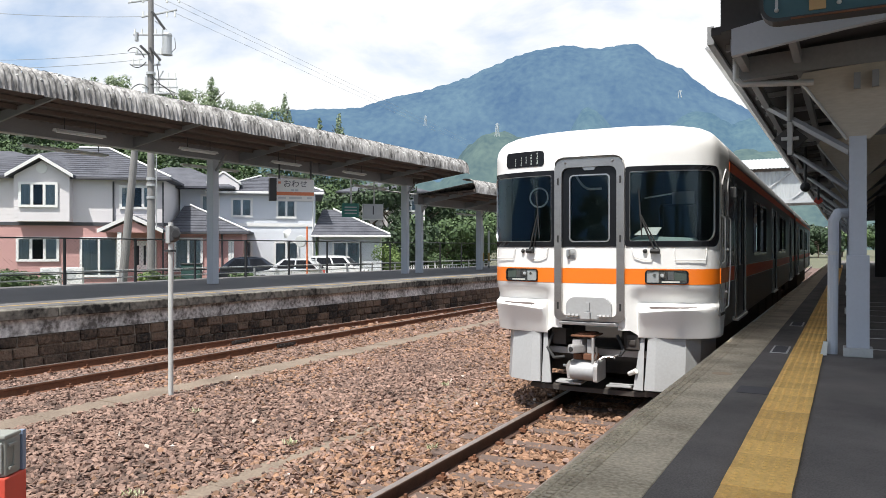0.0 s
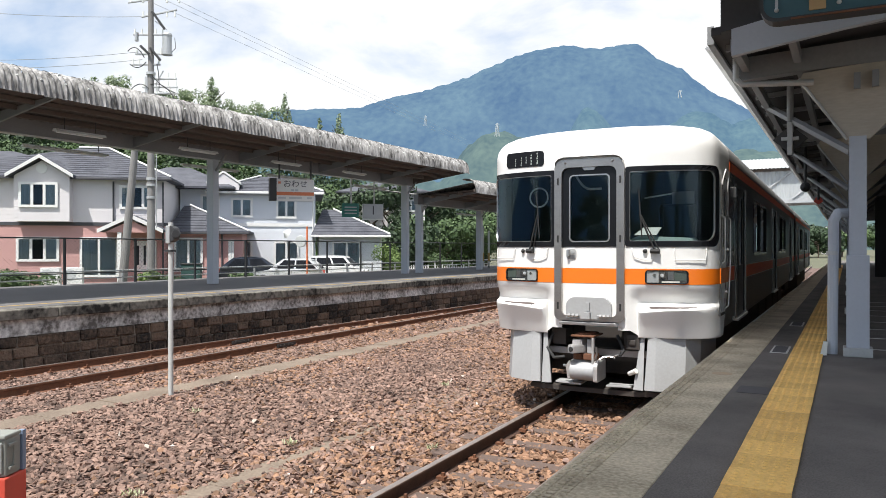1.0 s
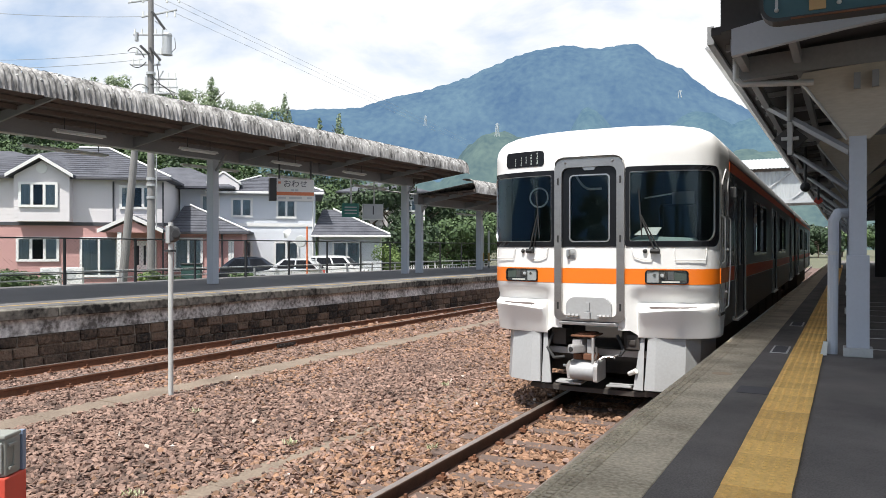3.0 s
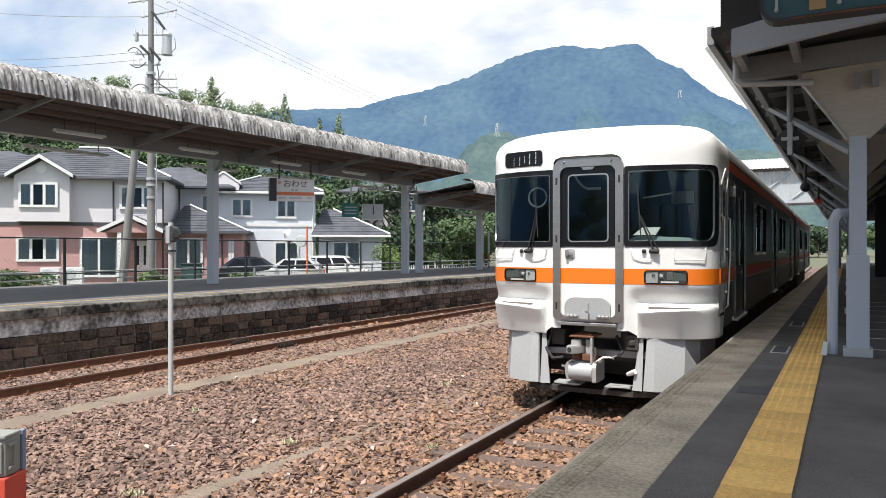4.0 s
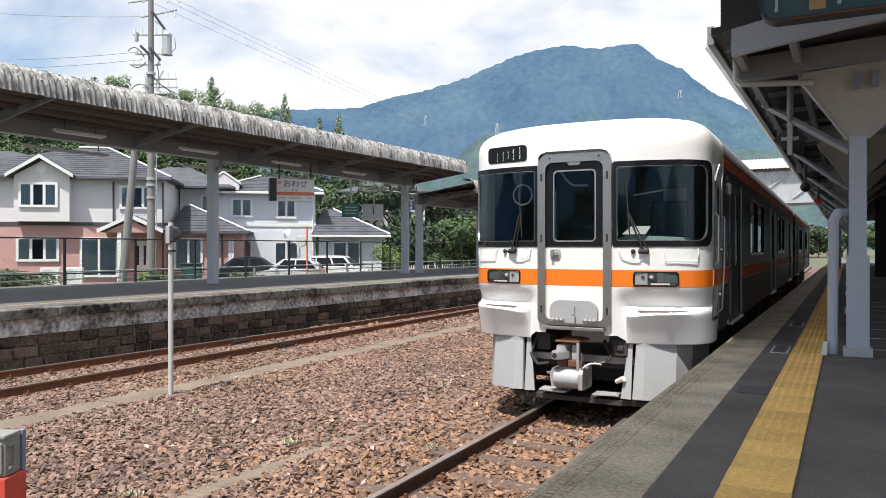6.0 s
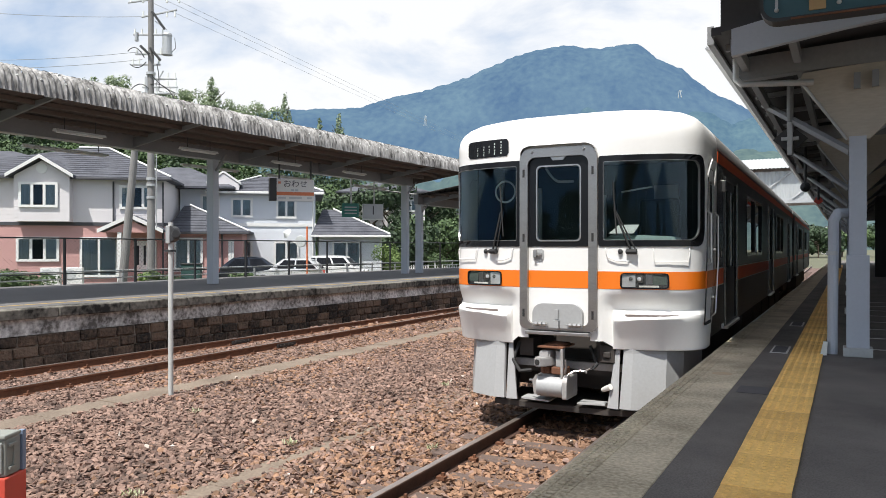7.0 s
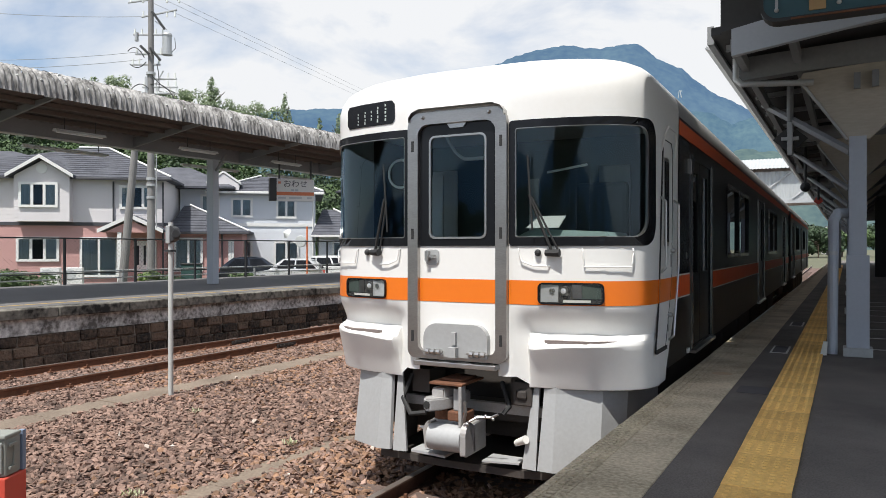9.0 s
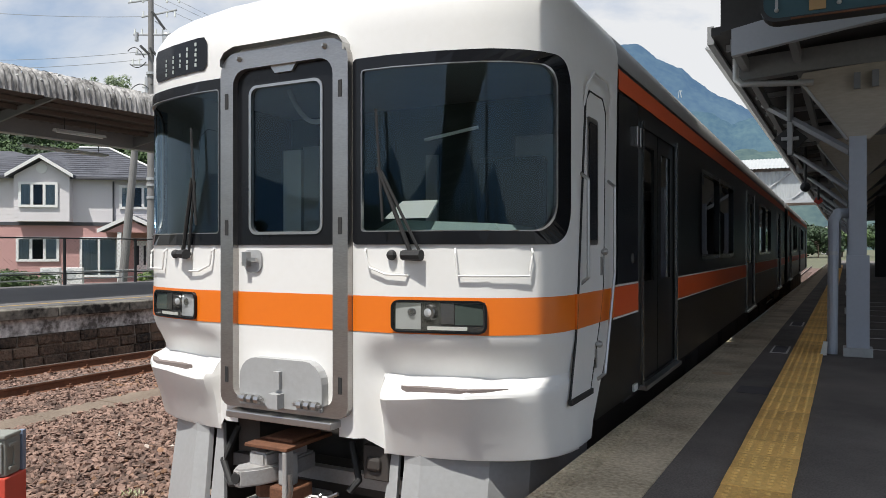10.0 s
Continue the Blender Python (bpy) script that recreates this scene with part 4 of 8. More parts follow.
        part("door_seal", bm, "rubber", cd, "dark rubber seal round the crew door")
        bm = B()
        box(bm, min(x, x + sx * 0.02), max(x, x + sx * 0.02), 0.5, 0.9, 1.165, 1.195)
        part("door_sill", bm, "rubber", cd)
        bm = B()
        prism(bm, rounded(0.80, 1.01, 2.02, 2.75, 0.03), "x", x + sx * 0.004, x + sx * 0.015)
        cw = part("crew_window", bm, "frame_steel", cd, "slim window in a steel frame")
        bm = B()
        prism(bm, rounded(0.825, 0.985, 2.05, 2.72, 0.02), "x", x + sx * 0.012, x + sx * 0.018)
        part("pane", bm, "black_gloss", cw, "dark glass")
        for yy, za, zb in ((0.71, 1.80, 2.42), (1.27, 1.22, 2.42)):
            bm = B()
            lean = 0.0 if za > 1.5 else -0.22
            pipe(bm, [(x, yy + lean, za), (x + sx * 0.045, yy + lean, za + 0.04), (x + sx * 0.045, yy, 1.85), (x + sx * 0.045, yy, zb - 0.04), (x, yy, zb)], 0.010, 6)
            part("hand_rail", bm, "steel", t, "steel boarding hand rail")
        bm = B()
        pipe(bm, [(x, 0.76, 2.80), (x + sx * 0.03, 0.77, 2.93), (x + sx * 0.04, 0.84, 3.0), (x + sx * 0.04, 1.14, 3.0), (x + sx * 0.03, 1.24, 2.93), (x, 1.27, 2.74)], 0.009, 6)
        part("door_gutter", bm, "train_white", t, "white rain lip over the crew door")
        for z in (1.98, 1.44):
            bm = B()
            yh = 1.10 if z > 1.8 else 0.98
            bmesh.ops.create_uvsphere(bm, u_segments=8, v_segments=6, radius=0.022, matrix=Matrix.Translation((x + sx * 0.03, yh, z)))
            rod(bm, (x, yh, z), (x + sx * 0.035, yh, z), 0.01, n=6)
            box(bm, xa, xb + 0.006, yh - 0.018, yh + 0.018, z - 0.14, z - 0.03)
            part("crew_handle", bm, "steel", cd)
        # slim black panel between the white mask and the first door, with its small side lamps
        bm = B()
        prism(bm, [(1.49, 1.77), (2.08, 1.77), (2.08, 3.02), (1.53, 3.02)], "x", *sorted((x + sx * 0.0005, x + sx * 0.004)))
        bp = part("side_panel", bm, "black_gloss", t, "glossy black panel behind the white mask")
        for yy in (1.96, 2.05):
            bm = B()
            box(bm, min(x, x + sx * 0.03), max(x, x + sx * 0.03), yy, yy + 0.022, 2.72, 2.86, 0.005)
            part("side_lamp", bm, "frame_steel", bp)
        bm = B()
        rod(bm, (x + sx * 0.002, 1.9, 1.93), (x + sx * 0.008, 1.9, 1.93), 0.035, n=14)
        part("round_cover", bm, "frame_steel", bp)
        bm = B()
        box(bm, min(x, x + sx * 0.02), max(x, x + sx * 0.02), 1.9, 2.0, 1.0, 1.05, 0.004)
        part("step_light", bm, "sign_white", t, "small pale lamp box by the door sill")
    cab_interior(t)
    # skirts, coupler and gear below
    for sx in (-1, 1):
        bm = B()
        pl = [(0.70, 0.105), (0.80, 0.10), (1.13, 0.25), (1.27, 0.48), (1.34, 1.3)]
        lo = [(0.675, 0.02), (0.80, 0.01), (1.13, 0.15), (1.26, 0.40), (1.32, 1.3)]
        rows = [[(sx * a, b, z) for a, b in q] for q, z in ((pl, 0.925), (pl, 0.86), (lo, 0.265))]
        sheet(bm, rows)
        sheet(bm, [[(x * 0.985, y + 0.03, z) for x, y, z in r] for r in rows])
        sheet(bm, [rows[-1], [(x * 0.985, y + 0.03, z) for x, y, z in rows[-1]]])
        sheet(bm, [[r[0] for r in rows], [(r[0][0] * 0.985, r[0][1] + 0.03, r[0][2]) for r in rows]])
        part("skirt", bm, "skirt_grey", t, "pale grey front skirt plate")
        bm = B()
        edge = [(sx * 0.655, 0.13, 0.92), (sx * 0.61, 0.13, 0.92), (sx * 0.53, 0.06, 0.255), (sx * 0.655, 0.04, 0.255)]
        front = [bm.verts.new(p) for p in edge]
        back = [bm.verts.new((x, y + 0.025, z)) for x, y, z in edge]
        bm.faces.new(front)
        bm.faces.new(back[::-1])
        for k in range(4):
            bm.faces.new((front[k], back[k], back[(k + 1) % 4], front[(k + 1) % 4]))
        part("skirt_strip", bm, "skirt_grey", t, "narrow grey plate beside the skirt")
        bm = B()
        box(bm, sx * 0.70 - 0.03, sx * 0.70 + 0.03, 0.22, 0.5, 0.3, 0.95)
        part("skirt_bracket", bm, "under_grey", t)
    bm = B()
    box(bm, -1.1, 1.1, 0.35, 0.5, 0.55, 0.7)
    box(bm, -1.2, 1.2, 0.6, 6.5, 0.35, 0.95)
    box(bm, -0.55, -0.38, 0.2, 0.5, 0.75, 0.95)
    box(bm, 0.38, 0.52, 0.2, 0.5, 0.72, 0.95)
    part("underframe", bm, "under_grey", t, "dark underframe equipment")
    bm = B()
    box(bm, -0.75, 0.75, 0.28, 0.34, 0.62, 0.70)
    part("beam", bm, "coupler_grey", t, "grey cross beam behind the coupler")
    bm = B()
    prism(bm, [(-0.85, 0.16), (-0.2, 0.1), (0.5, 0.1), (0.9, 0.2), (0.9, 1.0), (-0.85, 1.0)], "z", 0.16, 0.22)
    part("guard_plate", bm, "under_grey", t, "dark guard plate low over the rails")
    bm = B()
    prism(bm, [(-0.45, 0.0), (-0.1, -0.05), (-0.1, 0.2), (-0.45, 0.2)], "z", 0.28, 0.3)
    part("splash_plate", bm, "skirt_grey", t)
    bm = B()
    prism(bm, [(0.2, 0.02), (0.5, 0.08), (0.5, 0.25), (0.2, 0.25)], "z", 0.27, 0.285)
    part("splash_plate", bm, "skirt_grey", t)
    bm = B()
    prism(bm, [(-0.24, -0.15), (-0.20, -0.22), (-0.15, -0.23), (-0.08, -0.14), (-0.03, -0.02), (-0.03, 0.3), (-0.13, 0.3), (-0.16, 0.0), (-0.22, -0.08)], "z", 0.69, 0.79)
    prism(bm, [(-0.20, -0.10), (-0.08, -0.10), (-0.05, 0.0), (-0.05, 0.25), (-0.16, 0.25)], "z", 0.78, 0.86)
    bmesh.ops.bevel(bm, geom=list(bm.edges), offset=0.012, segments=2, affect="EDGES")
    cp = part("coupler", bm, "coupler_grey", t, "grey wedge-nosed steel coupler head", True)
    # a dark disc stands in for the shade inside the coupler's hole
    bm = B()
    bmesh.ops.create_cone(bm, cap_ends=True, segments=16, radius1=0.036, radius2=0.03, depth=0.014, matrix=Matrix.Translation((-0.175, -0.226, 0.742)) @ pose(0, 0, 0, 90, 0, 12) @ Matrix.Diagonal((0.8, 1.0, 1, 1)))
    part("coupler_cone", bm, "rubber", cp, "dark oval disc standing in for the coupler's shaded hole")
    bm = B()
    box(bm, -0.21, 0.09, -0.12, 0.3, 0.89, 0.91, 0.004)
    box(bm, -0.15, 0.05, -0.02, 0.25, 0.91, 0.93, 0.008)
    part("coupler_bracket", bm, "rust", cp, "rusty coupler cover plate")
    bm = B()
    rod(bm, (-0.14, 0.0, 0.6), (-0.14, 0.0, 0.67), 0.07, n=14)
    box(bm, -0.06, 0.1, -0.09, 0.1, 0.60, 0.68, 0.012)
    part("coupler_neck", bm, "rust", cp, "rust-brown coupler neck")
    bm = B()
    box(bm, 0.055, 0.085, -0.12, -0.05, 0.56, 0.89, 0.008)
    part("coupler_yoke", bm, "coupler_grey", cp, "grey coupler yoke")
    bm = B()
    box(bm, -0.02, 0.06, -0.06, 0.02, 0.68, 0.86, 0.01)
    part("coupler_cylinder", bm, "skirt_grey", cp)
    bm = B()
    box(bm, -0.24, 0.14, -0.02, 0.25, 0.33, 0.59, 0.02)
    prism(bm, [(-0.28, 0.52), (-0.24, 0.58), (-0.2, 0.58), (-0.2, 0.36), (-0.26, 0.36)], "y", -0.10, 0.05)
    el = part("electric_coupler", bm, "coupler_grey", t, "grey electric coupler box")
    bm = B()
    rod(bm, (-0.21, -0.07, 0.46), (0.09, -0.07, 0.46), 0.11, n=24)
    part("roller_cover", bm, "skirt_grey", el, "round pale cover", True)
    bm = B()
    prism(bm, rounded(-0.16, 0.02, 0.34, 0.60, (0.02, 0.02, 0.1, 0.1)), "x", 0.09, 0.14)
    part("end_plate", bm, "coupler_grey", el, "rounded end plate")
    bm = B()
    rod(bm, (-0.33, -0.04, 0.51), (-0.24, -0.06, 0.51), 0.016, n=8)
    part("guide_pin", bm, "steel", el)
    bm = B()
    for p in ((0.14, -0.13, 0.6), (0.2, -0.06, 0.64), (0.26, -0.04, 0.66), (0.32, -0.03, 0.64)):
        bmesh.ops.create_uvsphere(bm, u_segments=8, v_segments=6, radius=0.014, matrix=Matrix.Translation(p))
    tube(bm, [(0.12, -0.1, 0.6), (0.2, -0.05, 0.65), (0.3, -0.03, 0.65), (0.36, -0.02, 0.68)], 0.011)
    tube(bm, [(0.11, -0.13, 0.62), (0.13, -0.13, 0.70), (0.12, -0.13, 0.78)], 0.014)
    part("hose_cock", bm, "frame_steel", el, "bright pipe cocks")
    bm = B()
    rod(bm, (0.47, 0.1, 0.44), (0.57, 0.05, 0.49), 0.026, 0.034, 12)
    part("jumper_plug", bm, "sign_white", t, "white capped jumper plug", True)
    bm = B()
    box(bm, 0.44, 0.6, 0.1, 0.28, 0.74, 0.93, 0.008)
    box(bm, 0.47, 0.56, 0.08, 0.11, 0.79, 0.87, 0.02)
    part("jumper_socket", bm, "under_grey", t, "dark jumper socket box")
    bm = B()
    pipe(bm, [(-0.55, 0.2, 0.9), (-0.6, 0.12, 0.7), (-0.5, 0.08, 0.58), (-0.36, 0.1, 0.6)], 0.02)
    part("air_hose", bm, "rubber", t, "black air hose")
    bm = B()
    pipe(bm, [(0.3, 0.2, 0.9), (0.4, 0.12, 0.72), (0.36, 0.08, 0.66)], 0.02)
    part("air_hose", bm, "rubber", t, "black air hose")


def car_body(t, front):
    y0 = 1.52 if front else 0.0
    bm = B()
    prism(bm, roof_section(), "y", y0, 20.4)
    part("roof", bm, "car_roof", t, "grey ribbed car roof", True)
    doors = DOORS
    for sx in (-1, 1):
        side_fittings(t, sx, 20.8 if front else 20.4, doors, SIDE_WINDOWS)
    bm = B()
    box(bm, -1.43, 1.43, 1.85 if front else 0.02, 20.38, 0.93, 1.0)
    part("floor_frame", bm, "under_grey", t)
    bm = B()
    for yy in ((20.36,) if front else (0.0, 20.36)):
        box(bm, -1.43, 1.43, yy, yy + 0.04, 0.95, 3.4)
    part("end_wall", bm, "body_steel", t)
    for sx in (-1, 1):
        for k in range(5):
            bm = B()
            box(bm, sx * 1.15 - 0.2, sx * 1.15 + 0.2, 5.6 + k * 2.0, 7.3 + k * 2.0, 0.3, 0.93, 0.03)
            part("underfloor_box", bm, "under_grey", t, "dark underfloor equipment boxes")
    for k in range(5):
        bm = B()
        for sx in (-1, 1):
            box(bm, sx * 0.75 - 0.25, sx * 0.75 + 0.25, 3 + k * 3.6, 5.6 + k * 3.6, 1.0, 1.45, 0.05)
        part("seat_row", bm, "cab_dark", t, "dark passenger seats")
    return bogie(t, 3.4) + bogie(t, 17.2)


def build_train():
    lead = thing("railcar", pose(XC, 9.16, 0), "white-fronted diesel railcar with orange stripes and stainless sides", "train car", "coupled train")
    cab_front(lead)
    wheels = car_body(lead, True)
    bm = B()
    for k in range(3):
        box(bm, -0.35, 0.35, 20.42 + k * 0.1, 20.48 + k * 0.1, 1.0, 3.1)
    part("gangway_bellows", bm, "rubber", lead, "black gangway bellows")
    rear = thing("railcar", pose(XC, 9.16 + 20.8, 0), "stainless steel railcar coupled behind the leading car", "train car", "coupled train")
    wheels2 = car_body(rear, False)
    return lead, rear, wheels + wheels2


railcar_lead, railcar_rear, wheelsets = build_train()

# ---------------------------------------------------------------- far platform
def build_far_platform():
    y0, y1 = -6, 62
    bm = B()
    box(bm, -20.6, -12.72, y0, y1, -0.5, 0.40)
    box(bm, -20.6, -12.75, y0, y1, 0.40, 0.90)
    setting("far_platform_body", bm, "mortar", "mortared body of the far platform", "platform", LP)
    bm = B()
    box(bm, -20.6, -13.0, y0, y1, 0.90, 0.915)
    setting("far_platform_surface", bm, "asphalt_old", "dark asphalt surface of the far platform", "pavement", LP)
    bm = B()
    box(bm, -13.62, -13.52, y0, y1, 0.915, 0.919)
    setting("far_edge_line", bm, "line_yellow", "faded yellow line along the far platform", "marking", LP)
    cop = thing("coping", LP, "mossy blackened concrete coping of the far platform", "kerb", kind="structure")
    s = B()
    box(s, -13.0, -12.56, 0.006, 1.494, 0.735, 0.922, 0.02)
    me = mesh_of("coping_slab", s, "coping")
    for i in range(45):
        shared("coping_slab", me, cop, pose(random.uniform(-0.012, 0.012), y0 + i * 1.5, random.uniform(-0.008, 0.004)))
    bm = B()
    sheet(bm, [[(-12.70 + 0.02 * noise.noise((y * 1.3, z * 3, 4)), y, z) for y in np.linspace(y0, y1, 220)] for z in (0.43, 0.52, 0.6, 0.68, 0.74)])
    setting("parapet_band", bm, "render_white", "streaked pale render band below the coping", "wall", LP)
    wall = thing("stone_wall", LP, "dark brown cut-stone retaining wall of the far platform", "wall", kind="structure")
    variants = []
    for k in range(6):
        rng = random.Random(k)
        s = B()
        w = rng.uniform(0.30, 0.46)
        h = 0.195
        box(s, -0.12, 0.0, -w / 2, w / 2, 0, h)
        bmesh.ops.bevel(s, geom=[e for e in s.edges], offset=0.025, segments=1, affect="EDGES")
        for v in s.verts:
            if v.co.x > -0.03:
                v.co.x += rng.uniform(-0.012, 0.02)
            v.co.y += rng.uniform(-0.01, 0.01)
            v.co.z += rng.uniform(-0.008, 0.008)
        variants.append((w, mesh_of("stone", s, "wall_stone")))
    rest = B()
    for course in range(3):
        y = 4.0 + 0.17 * course
        while y < 60:
            w, me = variants[random.randrange(6)]
            m = pose(-12.675 + random.uniform(-0.015, 0.012), y + w / 2, 0.428 - 0.2 * (course + 1), 0, 0, 0)
            if y < 36:
                shared("stone", me, wall, m)
            else:
                tmp = me.copy()
                tmp.transform(m)
                rest.from_mesh(tmp)
                bpy.data.meshes.remove(tmp)
            y += w + 0.034
    ob = part("far_stonework", rest, "wall_stone", wall, "dark brown cut stones further along")
    ob["kind"] = "stuff"


build_far_platform()


def corrugated(bm, x0, z0, x1, z1, ya, yb, pitch=0.13, amp=0.02, thick=0.012):
    """A corrugated sheet whose waves run from (x0, z0) to (x1, z1)."""
    n = int((yb - ya) / (pitch / 4))
    rows = []
    for x, z in ((x0, z0), (x1, z1)):
        rows.append([(x, ya + (yb - ya) * i / n, z + amp * math.sin(i * math.pi / 2)) for i in range(n + 1)])
    sheet(bm, rows)


def canopy_left(ya, yb, xe, ze, zg, label, cols):
    """Butterfly canopy on a row of posts: roof sheets rise from a middle gutter to both eaves."""
    t = thing("platform_canopy", LP, label, "canopy", "far platform canopies")
    xg = -17.1
    bm = B()
    corrugated(bm, xg, zg + 0.42, xe, ze + 0.36, ya, yb)
    part("roof_sheet", bm, "slate_roof", t, "weathered corrugated cement roof")
    bm = B()
    corrugated(bm, xg, zg + 0.42, 2 * xg - xe, ze + 0.36, ya, yb)
    part("roof_sheet", bm, "slate_roof", t, "weathered corrugated cement roof")
    # rounded eave of single corrugated pieces
    piece = B()
    n = 9
    rows = []
    for k in range(n):
        a = radians(-20 + 115 * k / (n - 1))
        r = 0.46
        rows.append([(math.sin(a) * r - 0.13 + (0.022 * math.cos(q * math.pi / 2) * math.sin(a)), q * 0.0325, math.cos(a) * r - 0.10 + 0.022 * math.cos(q * math.pi / 2) * math.cos(a)) for q in range(5)])
    rows.append([(x + 0.02, y, z - 0.10) for x, y, z in rows[-1]])
    sheet(piece, rows)
    me = mesh_of("eave_wave", piece, "slate_roof", True)
    k = int((yb - ya) / 0.13)
    for i in range(k):
        shared("eave_wave", me, t, pose(xe - 0.15 + random.uniform(-0.004, 0.004), ya + i * 0.13, ze + 0.17 + random.uniform(-0.01, 0.01)))
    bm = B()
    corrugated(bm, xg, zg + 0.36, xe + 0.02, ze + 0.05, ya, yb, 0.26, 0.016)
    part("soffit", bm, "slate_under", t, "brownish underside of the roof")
    bm = B()
    for i in range(int((yb - ya) / 0.52)):
        for a in (28, 66):
            q = Vector((xe - 0.28 + math.sin(radians(a)) * 0.47, ya + 0.13 + i * 0.52 + random.uniform(-0.03, 0.03), ze + 0.07 + math.cos(radians(a)) * 0.47))
            out = Vector((math.sin(radians(a)), 0, math.cos(radians(a))))
            rod(bm, q, q + out * 0.03, 0.022, 0.014, 6)
    tagged(part("roof_bolt", bm, "paper", t), "pale washers of the roof bolts", kind="stuff")
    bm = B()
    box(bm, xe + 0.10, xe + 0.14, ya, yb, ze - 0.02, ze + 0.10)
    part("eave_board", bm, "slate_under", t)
    bm = B()
    box(bm, xg - 0.10, xg + 0.10, ya, yb, zg, zg + 0.45)
    part("girder", bm, "beam_grey", t, "long grey steel girder over the posts")
    bm = B()
    box(bm, xg - 0.11, xg + 0.125, ya, yb, zg - 0.02, zg)
    part("girder_flange", bm, "galv", t)
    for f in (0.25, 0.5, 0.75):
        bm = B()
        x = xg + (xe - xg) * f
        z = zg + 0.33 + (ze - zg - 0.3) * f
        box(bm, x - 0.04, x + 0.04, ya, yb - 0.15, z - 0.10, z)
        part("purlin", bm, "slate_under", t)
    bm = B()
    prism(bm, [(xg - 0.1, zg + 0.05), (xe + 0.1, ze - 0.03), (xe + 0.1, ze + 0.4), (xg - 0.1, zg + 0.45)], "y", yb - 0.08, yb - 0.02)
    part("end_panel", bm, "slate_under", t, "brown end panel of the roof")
    y = ya + 0.45
    while y < yb:
        bm = B()
        prism(bm, [(xg, zg + 0.02), (xg, zg + 0.3), (xe + 0.05, ze + 0.02), (xe + 0.05, ze - 0.05)], "y", y, y + 0.06)
        part("rafter", bm, "beam_grey", t, "tapered grey steel bracket")
        y += 3.9
    for y in cols:
        bm = B()
        box(bm, xg - 0.14, xg + 0.14, y - 0.11, y + 0.11, 0.91, zg)
        c = part("post", bm, "post_grey", t, "pale blue-grey steel post")
        bm = B()
        rod(bm, (xg + 0.14, y, zg - 0.35), (xg + 0.55, y, zg + 0.12), 0.035, n=8)
        rod(bm, (xg, y + 0.11, zg - 0.35), (xg, y + 0.5, zg + 0.02), 0.035, n=8)
        part("brace", bm, "beam_grey", c)
    return t


canopy_left(-6.0, 28.2, -14.45, 5.2, 4.72, "long canopy with a weathered corrugated roof over the far platform", (4.9, 16.85, 27.65))
canopy_left(28.5, 60.0, -14.3, 4.42, 3.95, "lower canopy further along the far platform", (28.8, 34.6, 42, 50))


def hanging_light(m, length, label="white fluorescent strip light hung below the canopy"):
    t = thing("strip_light", m, label, "lamp", "canopy strip lights")
    bm = B()
    prism(bm, [(-0.09, 0.0), (0.09, 0.0), (0.03, 0.06), (-0.03, 0.06)], "y", 0, length)
    part("light_housing", bm, "trim_white", t)
    bm = B()
    rod(bm, (0, 0.05, -0.02), (0, length - 0.05, -0.02), 0.018, n=8)
    part("tube", bm, "paper", t)
    bm = B()
    for y in (0.25, length - 0.25):
        rod(bm, (0, y, 0.06), (0, y, 0.75), 0.012, n=6)
    part("hanger", bm, "dark_metal", t)


for yy in (11.2, 16.0, 19.6, 24.5, 33.0):
    hanging_light(LP @ pose(-17.5, yy, 4.5 if yy < 30 else 3.7), 2.3)
for yy in (10.6, 14.2, 17.8, 21.4):
    hanging_light(LP @ pose(-15.9, yy + 0.4, 4.72), 1.3, "small pale light fitting under the canopy")


def text_mesh(bm_parent, txt, size, m, material, name="lettering"):
    cu = bpy.data.curves.new("t", "FONT")
    cu.body, cu.size, cu.align_x, cu.align_y, cu.extrude = txt, size, "CENTER", "CENTER", 0.002
    tmp = bpy.data.objects.new("t", cu)
    me = bpy.data.meshes.new_from_object(tmp)
    bpy.data.objects.remove(tmp)
    me.transform(m)
    me.materials.clear()
    me.materials.append(M[material])
    ob = new(name, me)
    ob.parent = bm_parent
    return ob


def station_sign():
    # the sign hangs across the platform's line, turned a little to the track
    t = thing("station_sign", pose(-15.35, 19.0, 3.87, 0, 0, 45), "white hanging station name sign with an orange band", "sign")
    w, h = 0.60, 0.35
    bm = B()
    prism(bm, rounded(-w, w, -h, h, 0.04), "y", -0.06, 0.06)
    b = part("sign_board", bm, "sign_white", t)
    bm = B()
    box(bm, -w - 0.22, -w, -0.2, 0.2, -h, h + 0.02)
    part("sign_end", bm, "dark_metal", t, "dark end box of the sign")
    bm = B()
    box(bm, -w + 0.01, w - 0.01, -0.066, -0.06, -0.17, -0.06)
    part("sign_band", bm, "sign_orange", b, "orange band")
    m = pose(0, -0.064, 0.19, 90, 0, 0)
    text_mesh(b, "\u304a\u308f\u305b", 0.26, m, "sign_text")
    for cx, cw, z in ((-0.09, 0.05, -0.03), (0.04, 0.05, -0.03), (-0.42, 0.12, -0.28), (0.0, 0.2, -0.28), (0.45, 0.08, -0.28)):
        bm = B()
        box(bm, cx - cw, cx + cw, -0.066, -0.06, z, z + 0.06)
        part("small_print", bm, "cab_grey", b, "small unreadable lettering bar")
    bm = B()
    box(bm, -0.54, -0.46, -0.066, -0.06, 0.2, 0.27)
    part("emblem", bm, "sign_orange", b)
    for cx in (-0.5, 0.5):
        bm = B()
        rod(bm, (cx, 0, h), (cx, 0, h + 0.6), 0.03, n=8)
        part("hanger", bm, "dark_metal", t)


station_sign()


